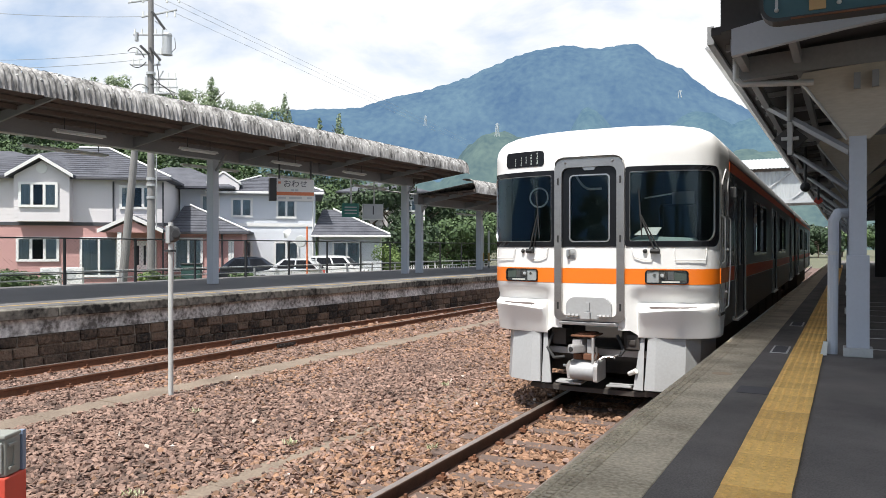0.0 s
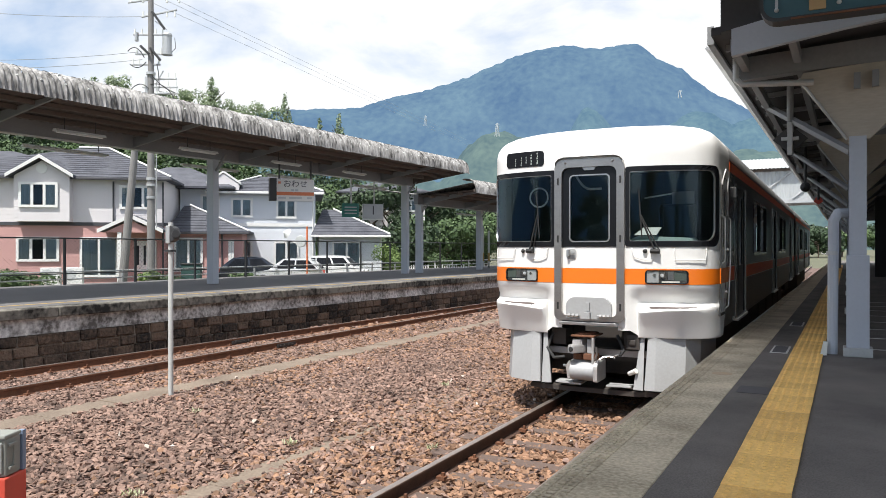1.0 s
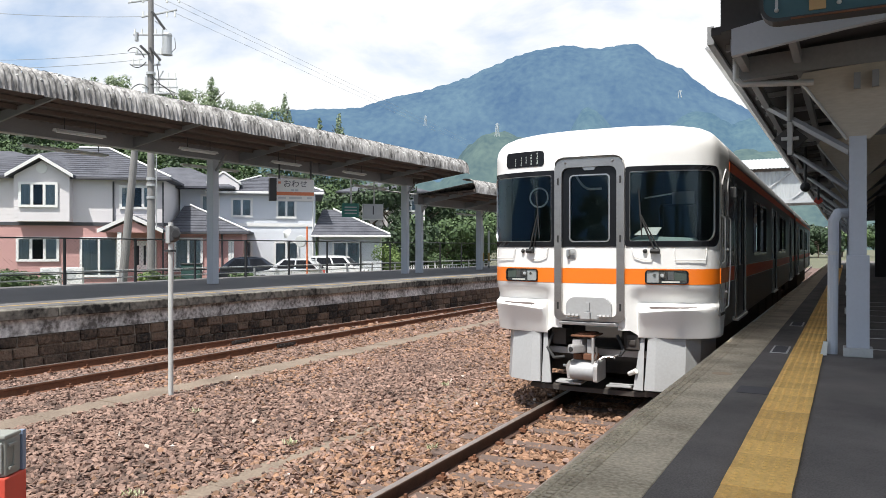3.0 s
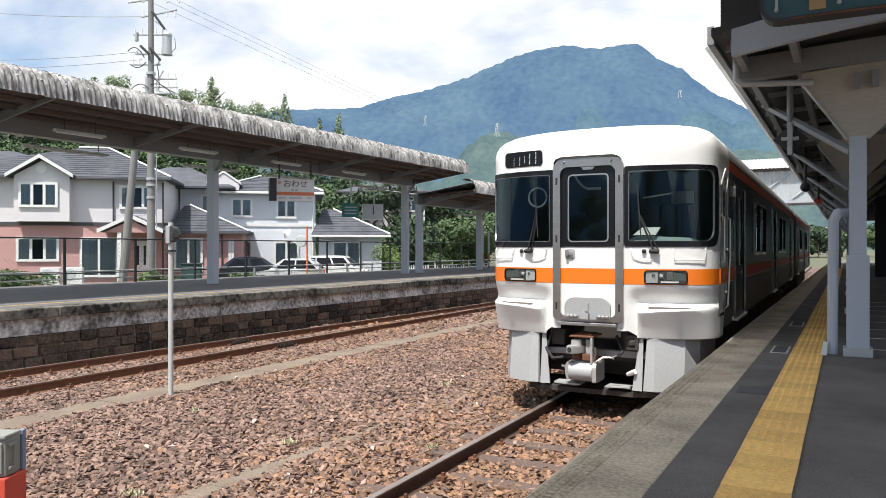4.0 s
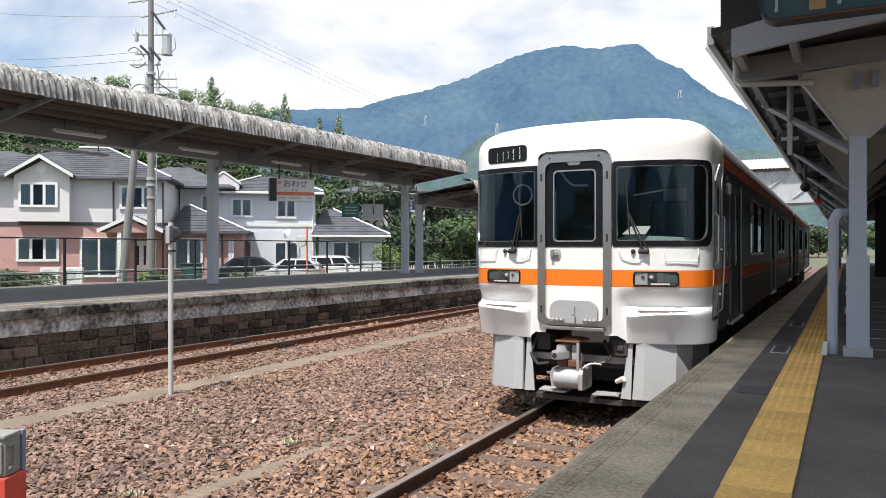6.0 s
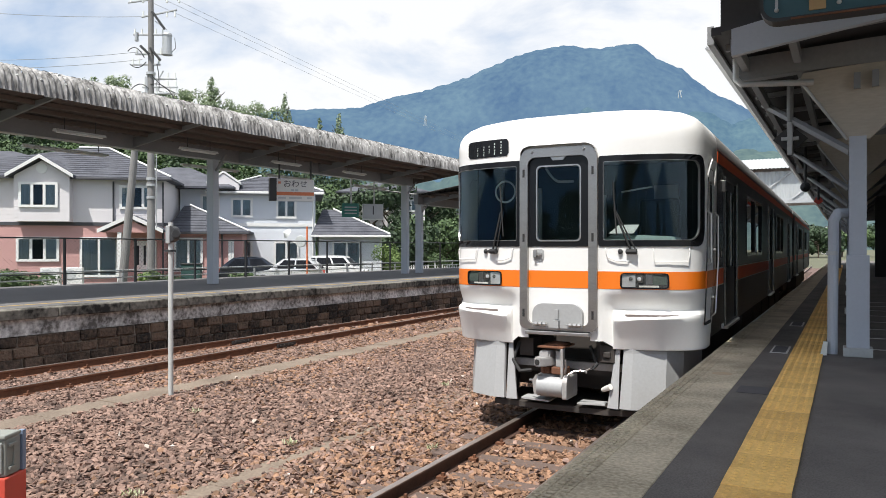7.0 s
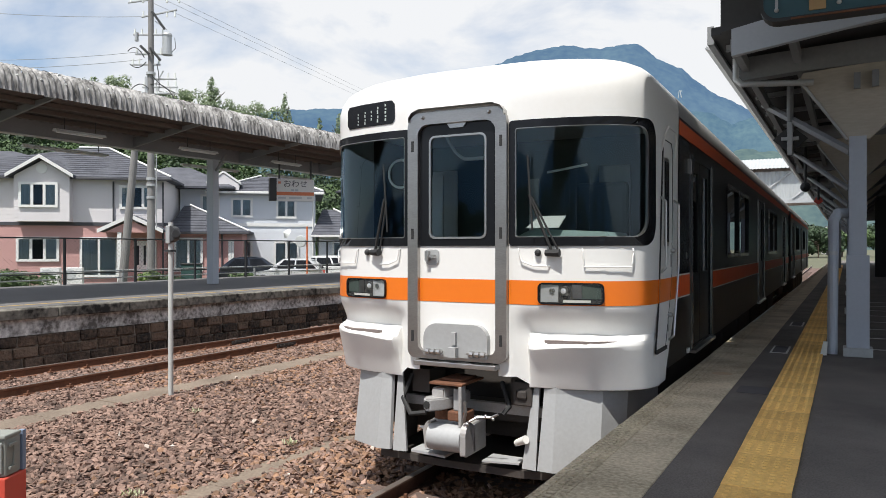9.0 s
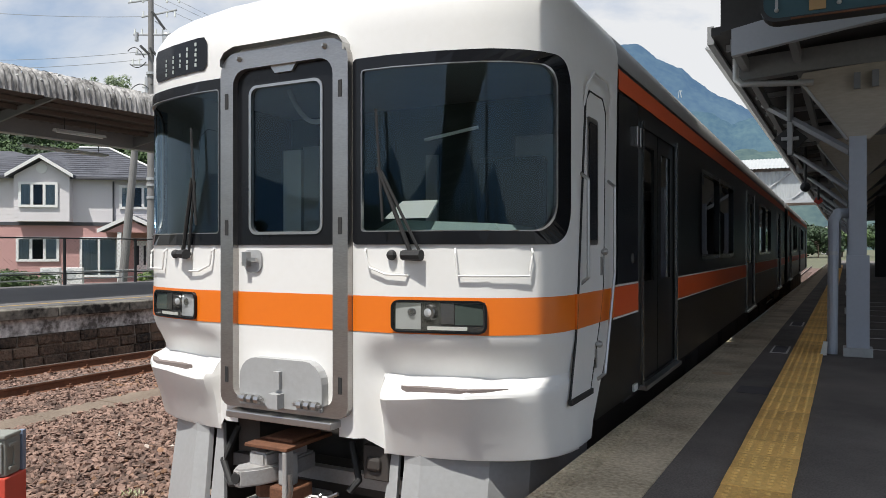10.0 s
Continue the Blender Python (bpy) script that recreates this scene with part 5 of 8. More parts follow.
def platform_boards():
    t = thing("exit_board", pose(-16.85, 24.3, 3.5, 0, 0, 40), "green illuminated information board under the canopy", "sign")
    bm = B()
    box(bm, -0.36, 0.3, -0.1, 0.1, -0.27, 0.27, 0.02)
    part("board_case", bm, "sign_green", t)
    bm = B()
    for z in (0.12, 0.0, -0.12):
        box(bm, -0.26, 0.22, -0.106, -0.1, z - 0.02, z + 0.02)
    part("print_bar", bm, "galv", t, "pale unreadable lines")
    bm = B()
    rod(bm, (0, 0, 0.27), (0, 0, 1.3), 0.03, n=8)
    part("hanger", bm, "galv", t)
    t = thing("track_number_board", pose(-16.55, 25.5, 3.5, 0, 0, 40), "pale box sign with a platform numeral under the canopy", "sign")
    bm = B()
    box(bm, -0.46, 0.36, -0.16, 0.16, -0.3, 0.3, 0.02)
    part("board_case", bm, "galv", t)
    text_mesh(t, "1", 0.5, pose(-0.05, -0.164, 0.02, 90, 0, 0), "sign_text", "numeral")
    bm = B()
    box(bm, -0.46, 0.36, -0.2, 0.16, -0.35, -0.3)
    part("lamp_shelf", bm, "paper", t)
    bm = B()
    rod(bm, (0, 0, 0.3), (0, 0, 1.3), 0.03, n=8)
    part("hanger", bm, "galv", t)


platform_boards()


def build_fence():
    t = thing("platform_fence", LP, "dark wire mesh fence behind the far platform", "fence")
    post = B()
    box(post, -0.03, 0.03, -0.03, 0.03, 0, 1.42)
    me = mesh_of("post", post, "dark_metal")
    y0, n, step = 4.3, 18, 2.43
    for i in range(n):
        shared("post", me, t, pose(-20.2, y0 + i * step, 0.9))
    y1 = y0 + (n - 1) * step
    for z, r in ((2.30, 0.022), (1.25, 0.018)):
        bm = B()
        rod(bm, (-20.2, y0, z), (-20.2, y1, z), r, n=6)
        part("rail", bm, "dark_metal", t)
    V, Fq = [], []
    for s in (1, -1):
        for k in range(int((y1 - y0 + 1.4) / 0.13)):
            a = y0 - 1.35 + k * 0.13 if s > 0 else y0 + k * 0.13
            p, q = (a, 0.95), (a + s * 1.35, 2.3)
            if min(p[0], q[0]) < y0 or max(p[0], q[0]) > y1:
                continue
            i = len(V)
            V += [(-20.2, p[0] - 0.0025, p[1]), (-20.2, p[0] + 0.0025, p[1]), (-20.2, q[0] + 0.0025, q[1]), (-20.2, q[0] - 0.0025, q[1])]
            Fq.append((i, i + 1, i + 2, i + 3))
    ob = new("mesh_wire", numpy_mesh("mesh_wire", np.array(V), np.array(Fq), "dark_metal"))
    ob.parent = t
    ob["kind"] = "stuff"
    # low rail in front of the houses
    t = thing("low_railing", LP, "low pale metal railing along the back of the platform", "railing")
    bm = B()
    for z in (1.05, 1.28):
        rod(bm, (-20.9, 6, z), (-20.9, 46, z), 0.02, n=6)
    part("rail", bm, "galv", t)
    post = B()
    box(post, -0.03, 0.03, -0.03, 0.03, 0, 1.0)
    me = mesh_of("post", post, "galv")
    for i in range(20):
        shared("post", me, t, pose(-20.9, 6.5 + i * 2, 0.3))


build_fence()


def build_marker_pole():
    t = thing("signal_repeater_post", pose(-8.56, 7.76, -0.17), "slim white post with a small dark repeater lamp", "post")
    bm = B()
    rod(bm, (0, 0, 0), (0, 0, 2.55), 0.037, 0.037, 14)
    part("post", bm, "pole_white", t)
    bm = B()
    box(bm, -0.045, 0.035, -0.06, 0.05, 2.24, 2.5, 0.01)
    part("lamp_box", bm, "galv", t, "pale grey lamp box")
    bm = B()
    prism(bm, [(0.04, 2.26), (0.12, 2.3), (0.15, 2.38), (0.12, 2.46), (0.04, 2.5)], "y", -0.05, 0.05)
    rod(bm, (0.1, -0.02, 2.38), (0.16, -0.05, 2.38), 0.045, 0.055, 12)
    part("lamp_hood", bm, "dark_metal", t)
    bm = B()
    box(bm, -0.09, 0.05, -0.05, 0.05, 2.27, 2.31)
    box(bm, -0.075, 0.05, -0.05, 0.05, 2.12, 2.15)
    part("clamp", bm, "dark_metal", t)


build_marker_pole()


def build_relay_box():
    t = thing("trackside_box", pose(-5.675, 3.516, -0.28, 0, 0, 26), "grey-beige trackside cabinet on a red painted base", "cabinet")
    bm = B()
    box(bm, -0.6, 0.012, -0.012, 0.27, 0, 0.50, 0.012)
    part("base", bm, "red_paint", t, "red painted base")
    bm = B()
    box(bm, -0.58, 0.0, 0.012, 0.21, 0.5, 0.80, 0.018)
    b = part("cabinet_body", bm, "box_cream", t)
    bm = B()
    box(bm, -0.6, 0.006, -0.006, 0.21, 0.795, 0.83, 0.012)
    part("cabinet_lid", bm, "box_cream", b)
    bm = B()
    box(bm, -0.56, -0.02, -0.008, 0.014, 0.53, 0.77, 0.008)
    part("cabinet_door", bm, "box_cream", b)
    bm = B()
    rod(bm, (0.012, 0.10, 0.55), (0.012, 0.10, 0.76), 0.007, n=6)
    part("hinge_pin", bm, "box_cream", b)
    for z in (0.565, 0.745):
        bm = B()
        box(bm, -0.002, 0.02, 0.04, 0.13, z - 0.012, z + 0.012, 0.004)
        part("hinge", bm, "box_cream", b)
    bm = B()
    box(bm, -0.04, 0.008, 0.222, 0.268, 0.5, 0.82, 0.004)
    part("side_plate", bm, "blue_grey", t, "blue-grey side plate")


build_relay_box()

# ---------------------------------------------------------------- houses behind the far platform
def hip_roof(bm, x0, x1, y0, y1, ze, zr, rx0, rx1, ov=0.45, th=0.12):
    """A hipped roof with its ridge along x from rx0 to rx1."""
    ym = (y0 + y1) / 2
    x0, x1, y0, y1 = x0 - ov, x1 + ov, y0 - ov, y1 + ov
    b = [bm.verts.new(p) for p in ((x0, y0, ze), (x1, y0, ze), (x1, y1, ze), (x0, y1, ze))]
    c = [bm.verts.new(p) for p in ((x0, y0, ze + th), (x1, y0, ze + th), (x1, y1, ze + th), (x0, y1, ze + th))]
    r = [bm.verts.new((rx0, ym, zr)), bm.verts.new((rx1, ym, zr))]
    bm.faces.new(b[::-1])
    for i in range(4):
        bm.faces.new((b[i], b[(i + 1) % 4], c[(i + 1) % 4], c[i]))
    bm.faces.new((c[0], c[1], r[1], r[0]))
    bm.faces.new((c[1], c[2], r[1]))
    bm.faces.new((c[2], c[3], r[0], r[1]))
    bm.faces.new((c[3], c[0], r[0]))


def tile_courses(t, x0, x1, y0, ym, ze, zr, rx0, rx1, n=14):
    """Thin raised courses on the front slope of a hip roof."""
    for i in range(1, n):
        f = i / n
        bm = B()
        z, y = ze + 0.125 + (zr - ze - 0.125) * f, y0 + (ym - y0) * f
        a, b = x0 + (rx0 - x0) * f, x1 + (rx1 - x1) * f
        box(bm, a, b, y - 0.02, y + 0.03, z - 0.01, z + 0.022)
        part("tile_course", bm, "roof_tile", t)


def gable_roof(bm, x0, x1, y0, y1, ze, zr, th=0.14):
    """A gable roof with its ridge along y."""
    xm = (x0 + x1) / 2
    prism(bm, [(x0, ze), (xm, zr), (x1, ze), (x1, ze + th), (xm, zr + th), (x0, ze + th)], "y", y0, y1)


def house_window(t, x0, x1, z0, z1, y, panes=2, wide=0.135, curtain=True):
    """A white-framed window: frame, dark panes with curtains behind."""
    bm = B()
    box(bm, x0, x1, y - 0.07, y - 0.005, z0, z0 + wide)
    box(bm, x0, x1, y - 0.07, y - 0.005, z1 - wide, z1)
    for i in range(panes + 1):
        a = x0 + (x1 - x0 - wide) * i / panes
        box(bm, a, a + wide, y - 0.07, y - 0.005, z0 + wide, z1 - wide)
    w = part("window", bm, "trim_white", t, "white-framed window")
    for i in range(panes):
        a = x0 + (x1 - x0 - wide) * i / panes + wide
        b = x0 + (x1 - x0 - wide) * (i + 1) / panes
        bm = B()
        box(bm, a, b, y - 0.035, y - 0.03, z0 + wide, z1 - wide)
        part("pane", bm, "pane_glass", w)
        bm = B()
        box(bm, a, b, y - 0.02, y - 0.012, z0 + wide, z1 - wide)
        # panes without a curtain get a dark sheet standing in for the unlit room
        part("curtain", bm, "curtain" if (curtain and i % 2 == 0) or (curtain and panes == 2) else "room_dark", w)


def siding_lines(t, x0, x1, y, z0, z1, step, material):
    """Horizontal boards, each a little proud at its lower edge."""
    board = B()
    prism(board, [(y - 0.006, 0), (y - 0.0025, step - 0.006), (y, step - 0.006), (y, 0)], "x", x0, x1)
    me = mesh_of("siding_board", board, material)
    n = int((z1 - z0) / step)
    for i in range(n):
        shared("siding_board", me, t, pose(0, 0, z0 + i * step))


def walls(t, x0, x1, y0, y1, z0, z1, material, label=""):
    bm = B()
    box(bm, x0, x1, y0, y1, z0, z1)
    return part("wall", bm, material, t, label)


def downpipe(t, x, y, z0, z1, material="trim_dark"):
    bm = B()
    rod(bm, (x, y, z0), (x, y, z1), 0.045, n=8)
    part("downpipe", bm, material, t)


def house_one():
    """Two storeys: red brick cladding below, beige siding above, dark hip roof."""
    t = thing("house", pose(-35.5, 26.55, 0, 0, 0, 38), "two-storey house with red brick cladding below and beige siding above", "house")
    g = 0.02
    walls(t, -9.0, 3.9, 0, 8.5, g, 3.25, "brick_red", "red brick-clad ground floor")
    siding_lines(t, -9.0, 3.9, -0.002, 0.35, 3.2, 0.145, "brick_red")
    bm = B()
    box(bm, -9.05, 3.94, -0.04, 8.5, 3.22, 3.40)
    part("belt_course", bm, "trim_dark", t, "dark belt course between the storeys")
    walls(t, -9.0, 3.9, 0, 8.5, 3.40, 5.72, "siding_beige", "beige horizontal siding")
    siding_lines(t, -9.0, 3.9, -0.002, 3.41, 5.70, 0.19, "siding_beige")
    bm = B()
    hip_roof(bm, -9.0, 3.9, 0, 8.5, 5.72, 7.9, -1.65, 0.0)
    r = part("roof", bm, "roof_tile", t, "dark slate-grey hip roof")
    tile_courses(r, -9.4, 4.35, -0.45, 4.25, 5.72, 7.9, -1.65, 0.0)
    bm = B()
    rod(bm, (4.35, -0.44, 5.88), (0.0, 4.25, 7.97), 0.055, n=6)
    rod(bm, (-1.65, 4.25, 7.97), (0.0, 4.25, 7.97), 0.055, n=6)
    part("ridge_cap", bm, "trim_white", r, "pale ridge capping")
    bm = B()
    box(bm, -9.45, 4.4, -0.56, -0.43, 5.66, 5.78, 0.02)
    part("gutter", bm, "trim_dark", t, "dark eaves gutter")
    # front gable with a round vent
    bm = B()
    prism(bm, [(-3.45, 3.42), (-3.45, 5.82), (-2.1, 6.62), (-0.75, 5.82), (-0.75, 3.42)], "y", -0.62, 1.5)
    part("gable_wall", bm, "siding_beige", t)
    bm = B()
    gable_roof(bm, -3.72, -0.48, -1.0, 3.5, 5.72, 6.72)
    gr = part("gable_roof", bm, "roof_tile", t, "dark gable roof over the bay")
    bm = B()
    prism(bm, [(-3.74, 5.70), (-2.1, 6.71), (-0.46, 5.70), (-0.46, 5.88), (-2.1, 6.90), (-3.74, 5.88)], "y", -1.06, -1.0)
    part("bargeboard", bm, "trim_white", gr, "white bargeboards")
    bm = B()
    rod(bm, (-2.1, -0.67, 6.2), (-2.1, -0.62, 6.2), 0.27, 0.27, 24)
    part("round_vent", bm, "trim_white", t, "round white gable vent")
    siding_lines(t, -3.45, -0.75, -0.622, 3.42, 5.8, 0.19, "siding_beige")
    house_window(t, -3.22, -1.3, 4.15, 5.48, -0.65, 3)
    house_window(t, 1.6, 3.45, 4.12, 5.42, -0.03, 3)
    house_window(t, -3.55, -1.42, 1.30, 2.62, -0.03, 3)
    house_window(t, -0.4, 1.54, 0.45, 2.6, -0.03, 2, 0.12)
    downpipe(t, 1.3, -0.08, 3.4, 5.6)
    downpipe(t, 3.85, -0.08, 0.1, 5.6)
    # entrance porch
    bm = B()
    gable_roof(bm, 0.9, 4.15, -1.7, 0.0, 2.85, 3.62)
    pr = part("porch_roof", bm, "roof_tile", t, "small dark porch roof")
    bm = B()
    prism(bm, [(0.9, 2.8), (2.525, 3.58), (4.15, 2.8), (4.15, 3.0), (2.525, 3.78), (0.9, 3.0)], "y", -1.77, -1.7)
    part("bargeboard", bm, "trim_white", pr, "white bargeboards")
    bm = B()
    prism(bm, [(1.2, 2.83), (2.525, 3.46), (3.85, 2.83)], "y", -1.6, -1.5)
    part("porch_gable", bm, "brick_red", t)
    bm = B()
    box(bm, 1.85, 2.05, -1.6, -1.4, g, 2.85)
    part("porch_post", bm, "trim_white", t)
    bm = B()
    box(bm, 2.35, 3.5, -0.1, -0.02, 0.25, 2.4)
    d = part("door", bm, "trim_white", t, "white double front door")
    for x in (2.5, 2.85, 3.2):
        bm = B()
        box(bm, x, x + 0.12, -0.115, -0.10, 1.1, 2.15)
        part("door_glass", bm, "room_dark", d)
    bm = B()
    box(bm, 2.3, 3.6, -1.5, -0.1, g, 0.25)
    part("door_step", bm, "red_paint", t, "red doorstep")
    # single-storey annex
    walls(t, 3.92, 7.96, 1.0, 6.5, g, 2.85, "brick_red", "brick-clad annex")
    siding_lines(t, 3.95, 7.96, 0.998, 0.35, 2.8, 0.145, "brick_red")
    bm = B()
    hip_roof(bm, 4.3, 7.96, 1.0, 6.5, 2.85, 4.55, 4.35, 4.7, 0.4)
    ar = part("annex_roof", bm, "roof_tile", t, "dark annex roof")
    tile_courses(ar, 3.95, 8.36, 0.6, 3.75, 2.85, 4.55, 4.35, 4.7, 10)
    bm = B()
    rod(bm, (8.36, 0.6, 3.0), (4.7, 3.75, 4.62), 0.05, n=6)
    part("ridge_cap", bm, "trim_white", ar)
    bm = B()
    box(bm, 3.95, 8.4, 0.5, 0.62, 2.8, 2.92, 0.02)
    part("gutter", bm, "trim_dark", t)
    house_window(t, 4.25, 5.8, 0.7, 2.6, 0.97, 2, 0.12)
    house_window(t, 7.2, 7.5, 0.9, 2.5, 0.97, 1)
    downpipe(t, 6.85, 0.93, 0.1, 2.8, "trim_dark")
    # wing behind with its own hip and dormer gable
    walls(t, 4.0, 6.8, 4.5, 12.0, 2.8, 5.6, "siding_grey")
    house_window(t, 5.2, 5.7, 4.2, 5.3, 4.47, 1)
    bm = B()
    hip_roof(bm, 0.5, 6.8, 4.0, 12.5, 5.6, 7.3, 2.6, 4.0, 0.5)
    part("roof", bm, "roof_tile", t, "dark rear roof")
    bm = B()
    gable_roof(bm, 5.6, 7.6, 4.0, 6.0, 5.9, 6.6)
    part("dormer_roof", bm, "trim_white", t, "pale-edged small gable")
    bm = B()
    prism(bm, [(5.7, 5.5), (5.7, 5.95), (6.6, 6.55), (7.5, 5.95), (7.5, 5.5)], "y", 4.05, 5.9)
    part("dormer_wall", bm, "siding_beige", t)


def house_two():
    """Pale grey two-storey house with a single-storey wing."""
    t = thing("house", pose(-30.79, 35.79, 0, 0, 0, 38), "pale grey two-storey house with dark hip roofs", "house")
    g = 0.02
    walls(t, -3.3, 2.7, 0, 7, g, 3.35, "siding_grey", "pale grey wall")
    walls(t, -3.3, 2.7, 0, 7, 3.55, 5.4, "siding_grey", "pale grey wall")
    siding_lines(t, -3.3, 2.7, -0.002, 0.2, 3.3, 0.21, "siding_grey")
    siding_lines(t, -3.3, 2.7, -0.002, 3.58, 5.4, 0.21, "siding_grey")
    bm = B()
    box(bm, -3.33, 2.73, -0.05, 7, 3.35, 3.55)
    part("belt_course", bm, "trim_white", t, "white belt course")
    bm = B()
    hip_roof(bm, -3.3, 2.7, 0, 7, 5.4, 6.75, -0.8, 0.6, 0.5)
    r = part("roof", bm, "roof_tile", t, "dark grey hip roof")
    tile_courses(r, -3.8, 3.2, -0.5, 3.5, 5.4, 6.75, -0.8, 0.6, 10)
    bm = B()
    rod(bm, (3.2, -0.5, 5.56), (0.6, 3.5, 6.82), 0.055, n=6)
    rod(bm, (-3.8, -0.5, 5.56), (-0.8, 3.5, 6.82), 0.055, n=6)
    part("ridge_cap", bm, "trim_white", r)
    bm = B()
    box(bm, -3.85, 3.25, -0.6, -0.48, 5.33, 5.47, 0.02)
    part("gutter", bm, "trim_white", t, "white eaves gutter")
    house_window(t, -2.4, -1.1, 3.9, 5.1, -0.03, 2)
    house_window(t, 0.3, 1.55, 3.85, 5.05, -0.03, 2)
    house_window(t, -1.8, -1.1, 1.4, 2.5, -0.03, 1)
    house_window(t, 0.15, 1.7, 0.6, 2.45, -0.03, 2)
    for x in (-3.1, 2.55):
        downpipe(t, x, -0.08, 0.1, 5.3, "trim_white")
    walls(t, 2.9, 6.8, -0.8, 5.5, g, 2.75, "siding_grey", "pale grey wing")
    siding_lines(t, 2.9, 6.8, -0.802, 0.2, 2.7, 0.21, "siding_grey")
    bm = B()
    hip_roof(bm, 2.9, 6.8, -0.8, 5.5, 2.75, 4.55, 3.2, 3.9, 0.45)
    r2 = part("wing_roof", bm, "roof_tile", t, "dark wing roof")
    tile_courses(r2, 2.45, 7.25, -1.25, 2.35, 2.75, 4.55, 3.2, 3.9, 10)
    bm = B()
    rod(bm, (7.25, -1.25, 2.9), (3.9, 2.35, 4.6), 0.055, n=6)
    part("ridge_cap", bm, "trim_white", r2)
    bm = B()
    box(bm, 2.4, 7.3, -1.35, -1.23, 2.68, 2.82, 0.02)
    part("gutter", bm, "trim_white", t)
    house_window(t, 3.7, 5.5, 0.55, 2.45, -0.83, 2, 0.13)
    downpipe(t, 6.7, -0.88, 0.1, 2.7, "trim_white")
    bm = B()
    rod(bm, (1.0, -0.5, 2.9), (0.8, -0.62, 3.0), 0.32, 0.05, 16)
    part("satellite_dish", bm, "paper", t, "small round satellite dish")


def house_far(m, w, h, label, roof="roof_tile", wall="white_wall"):
    t = thing("house", m, label, "house", "houses further off")
    walls(t, -w / 2, w / 2, 0, 6, 0, h, wall)
    bm = B()
    hip_roof(bm, -w / 2, w / 2, 0, 6, h, h + 1.2, -w / 6, w / 6, 0.5)
    part("roof", bm, roof, t)
    n = max(2, int(w / 2.2))
    for i in range(n):
        x = -w / 2 + w * (i + 0.5) / n
        house_window(t, x - 0.7, x + 0.7, h - 1.7, h - 0.6, -0.02, 2)
    return t


house_one()
house_two()
house_far(pose(-36, 57, 3.4, 0, 0, 30), 7.5, 3.6, "weathered grey house on higher ground behind", wall="siding_beige")
house_far(pose(-22.5, 85, 3.0, 0, 0, 20), 7, 5.4, "pale house far beyond the platform canopy", "roof_sheet")
house_far(pose(-64, 38, 5.5, 0, 0, 45), 9, 4, "pale house half hidden by trees", "roof_tile")


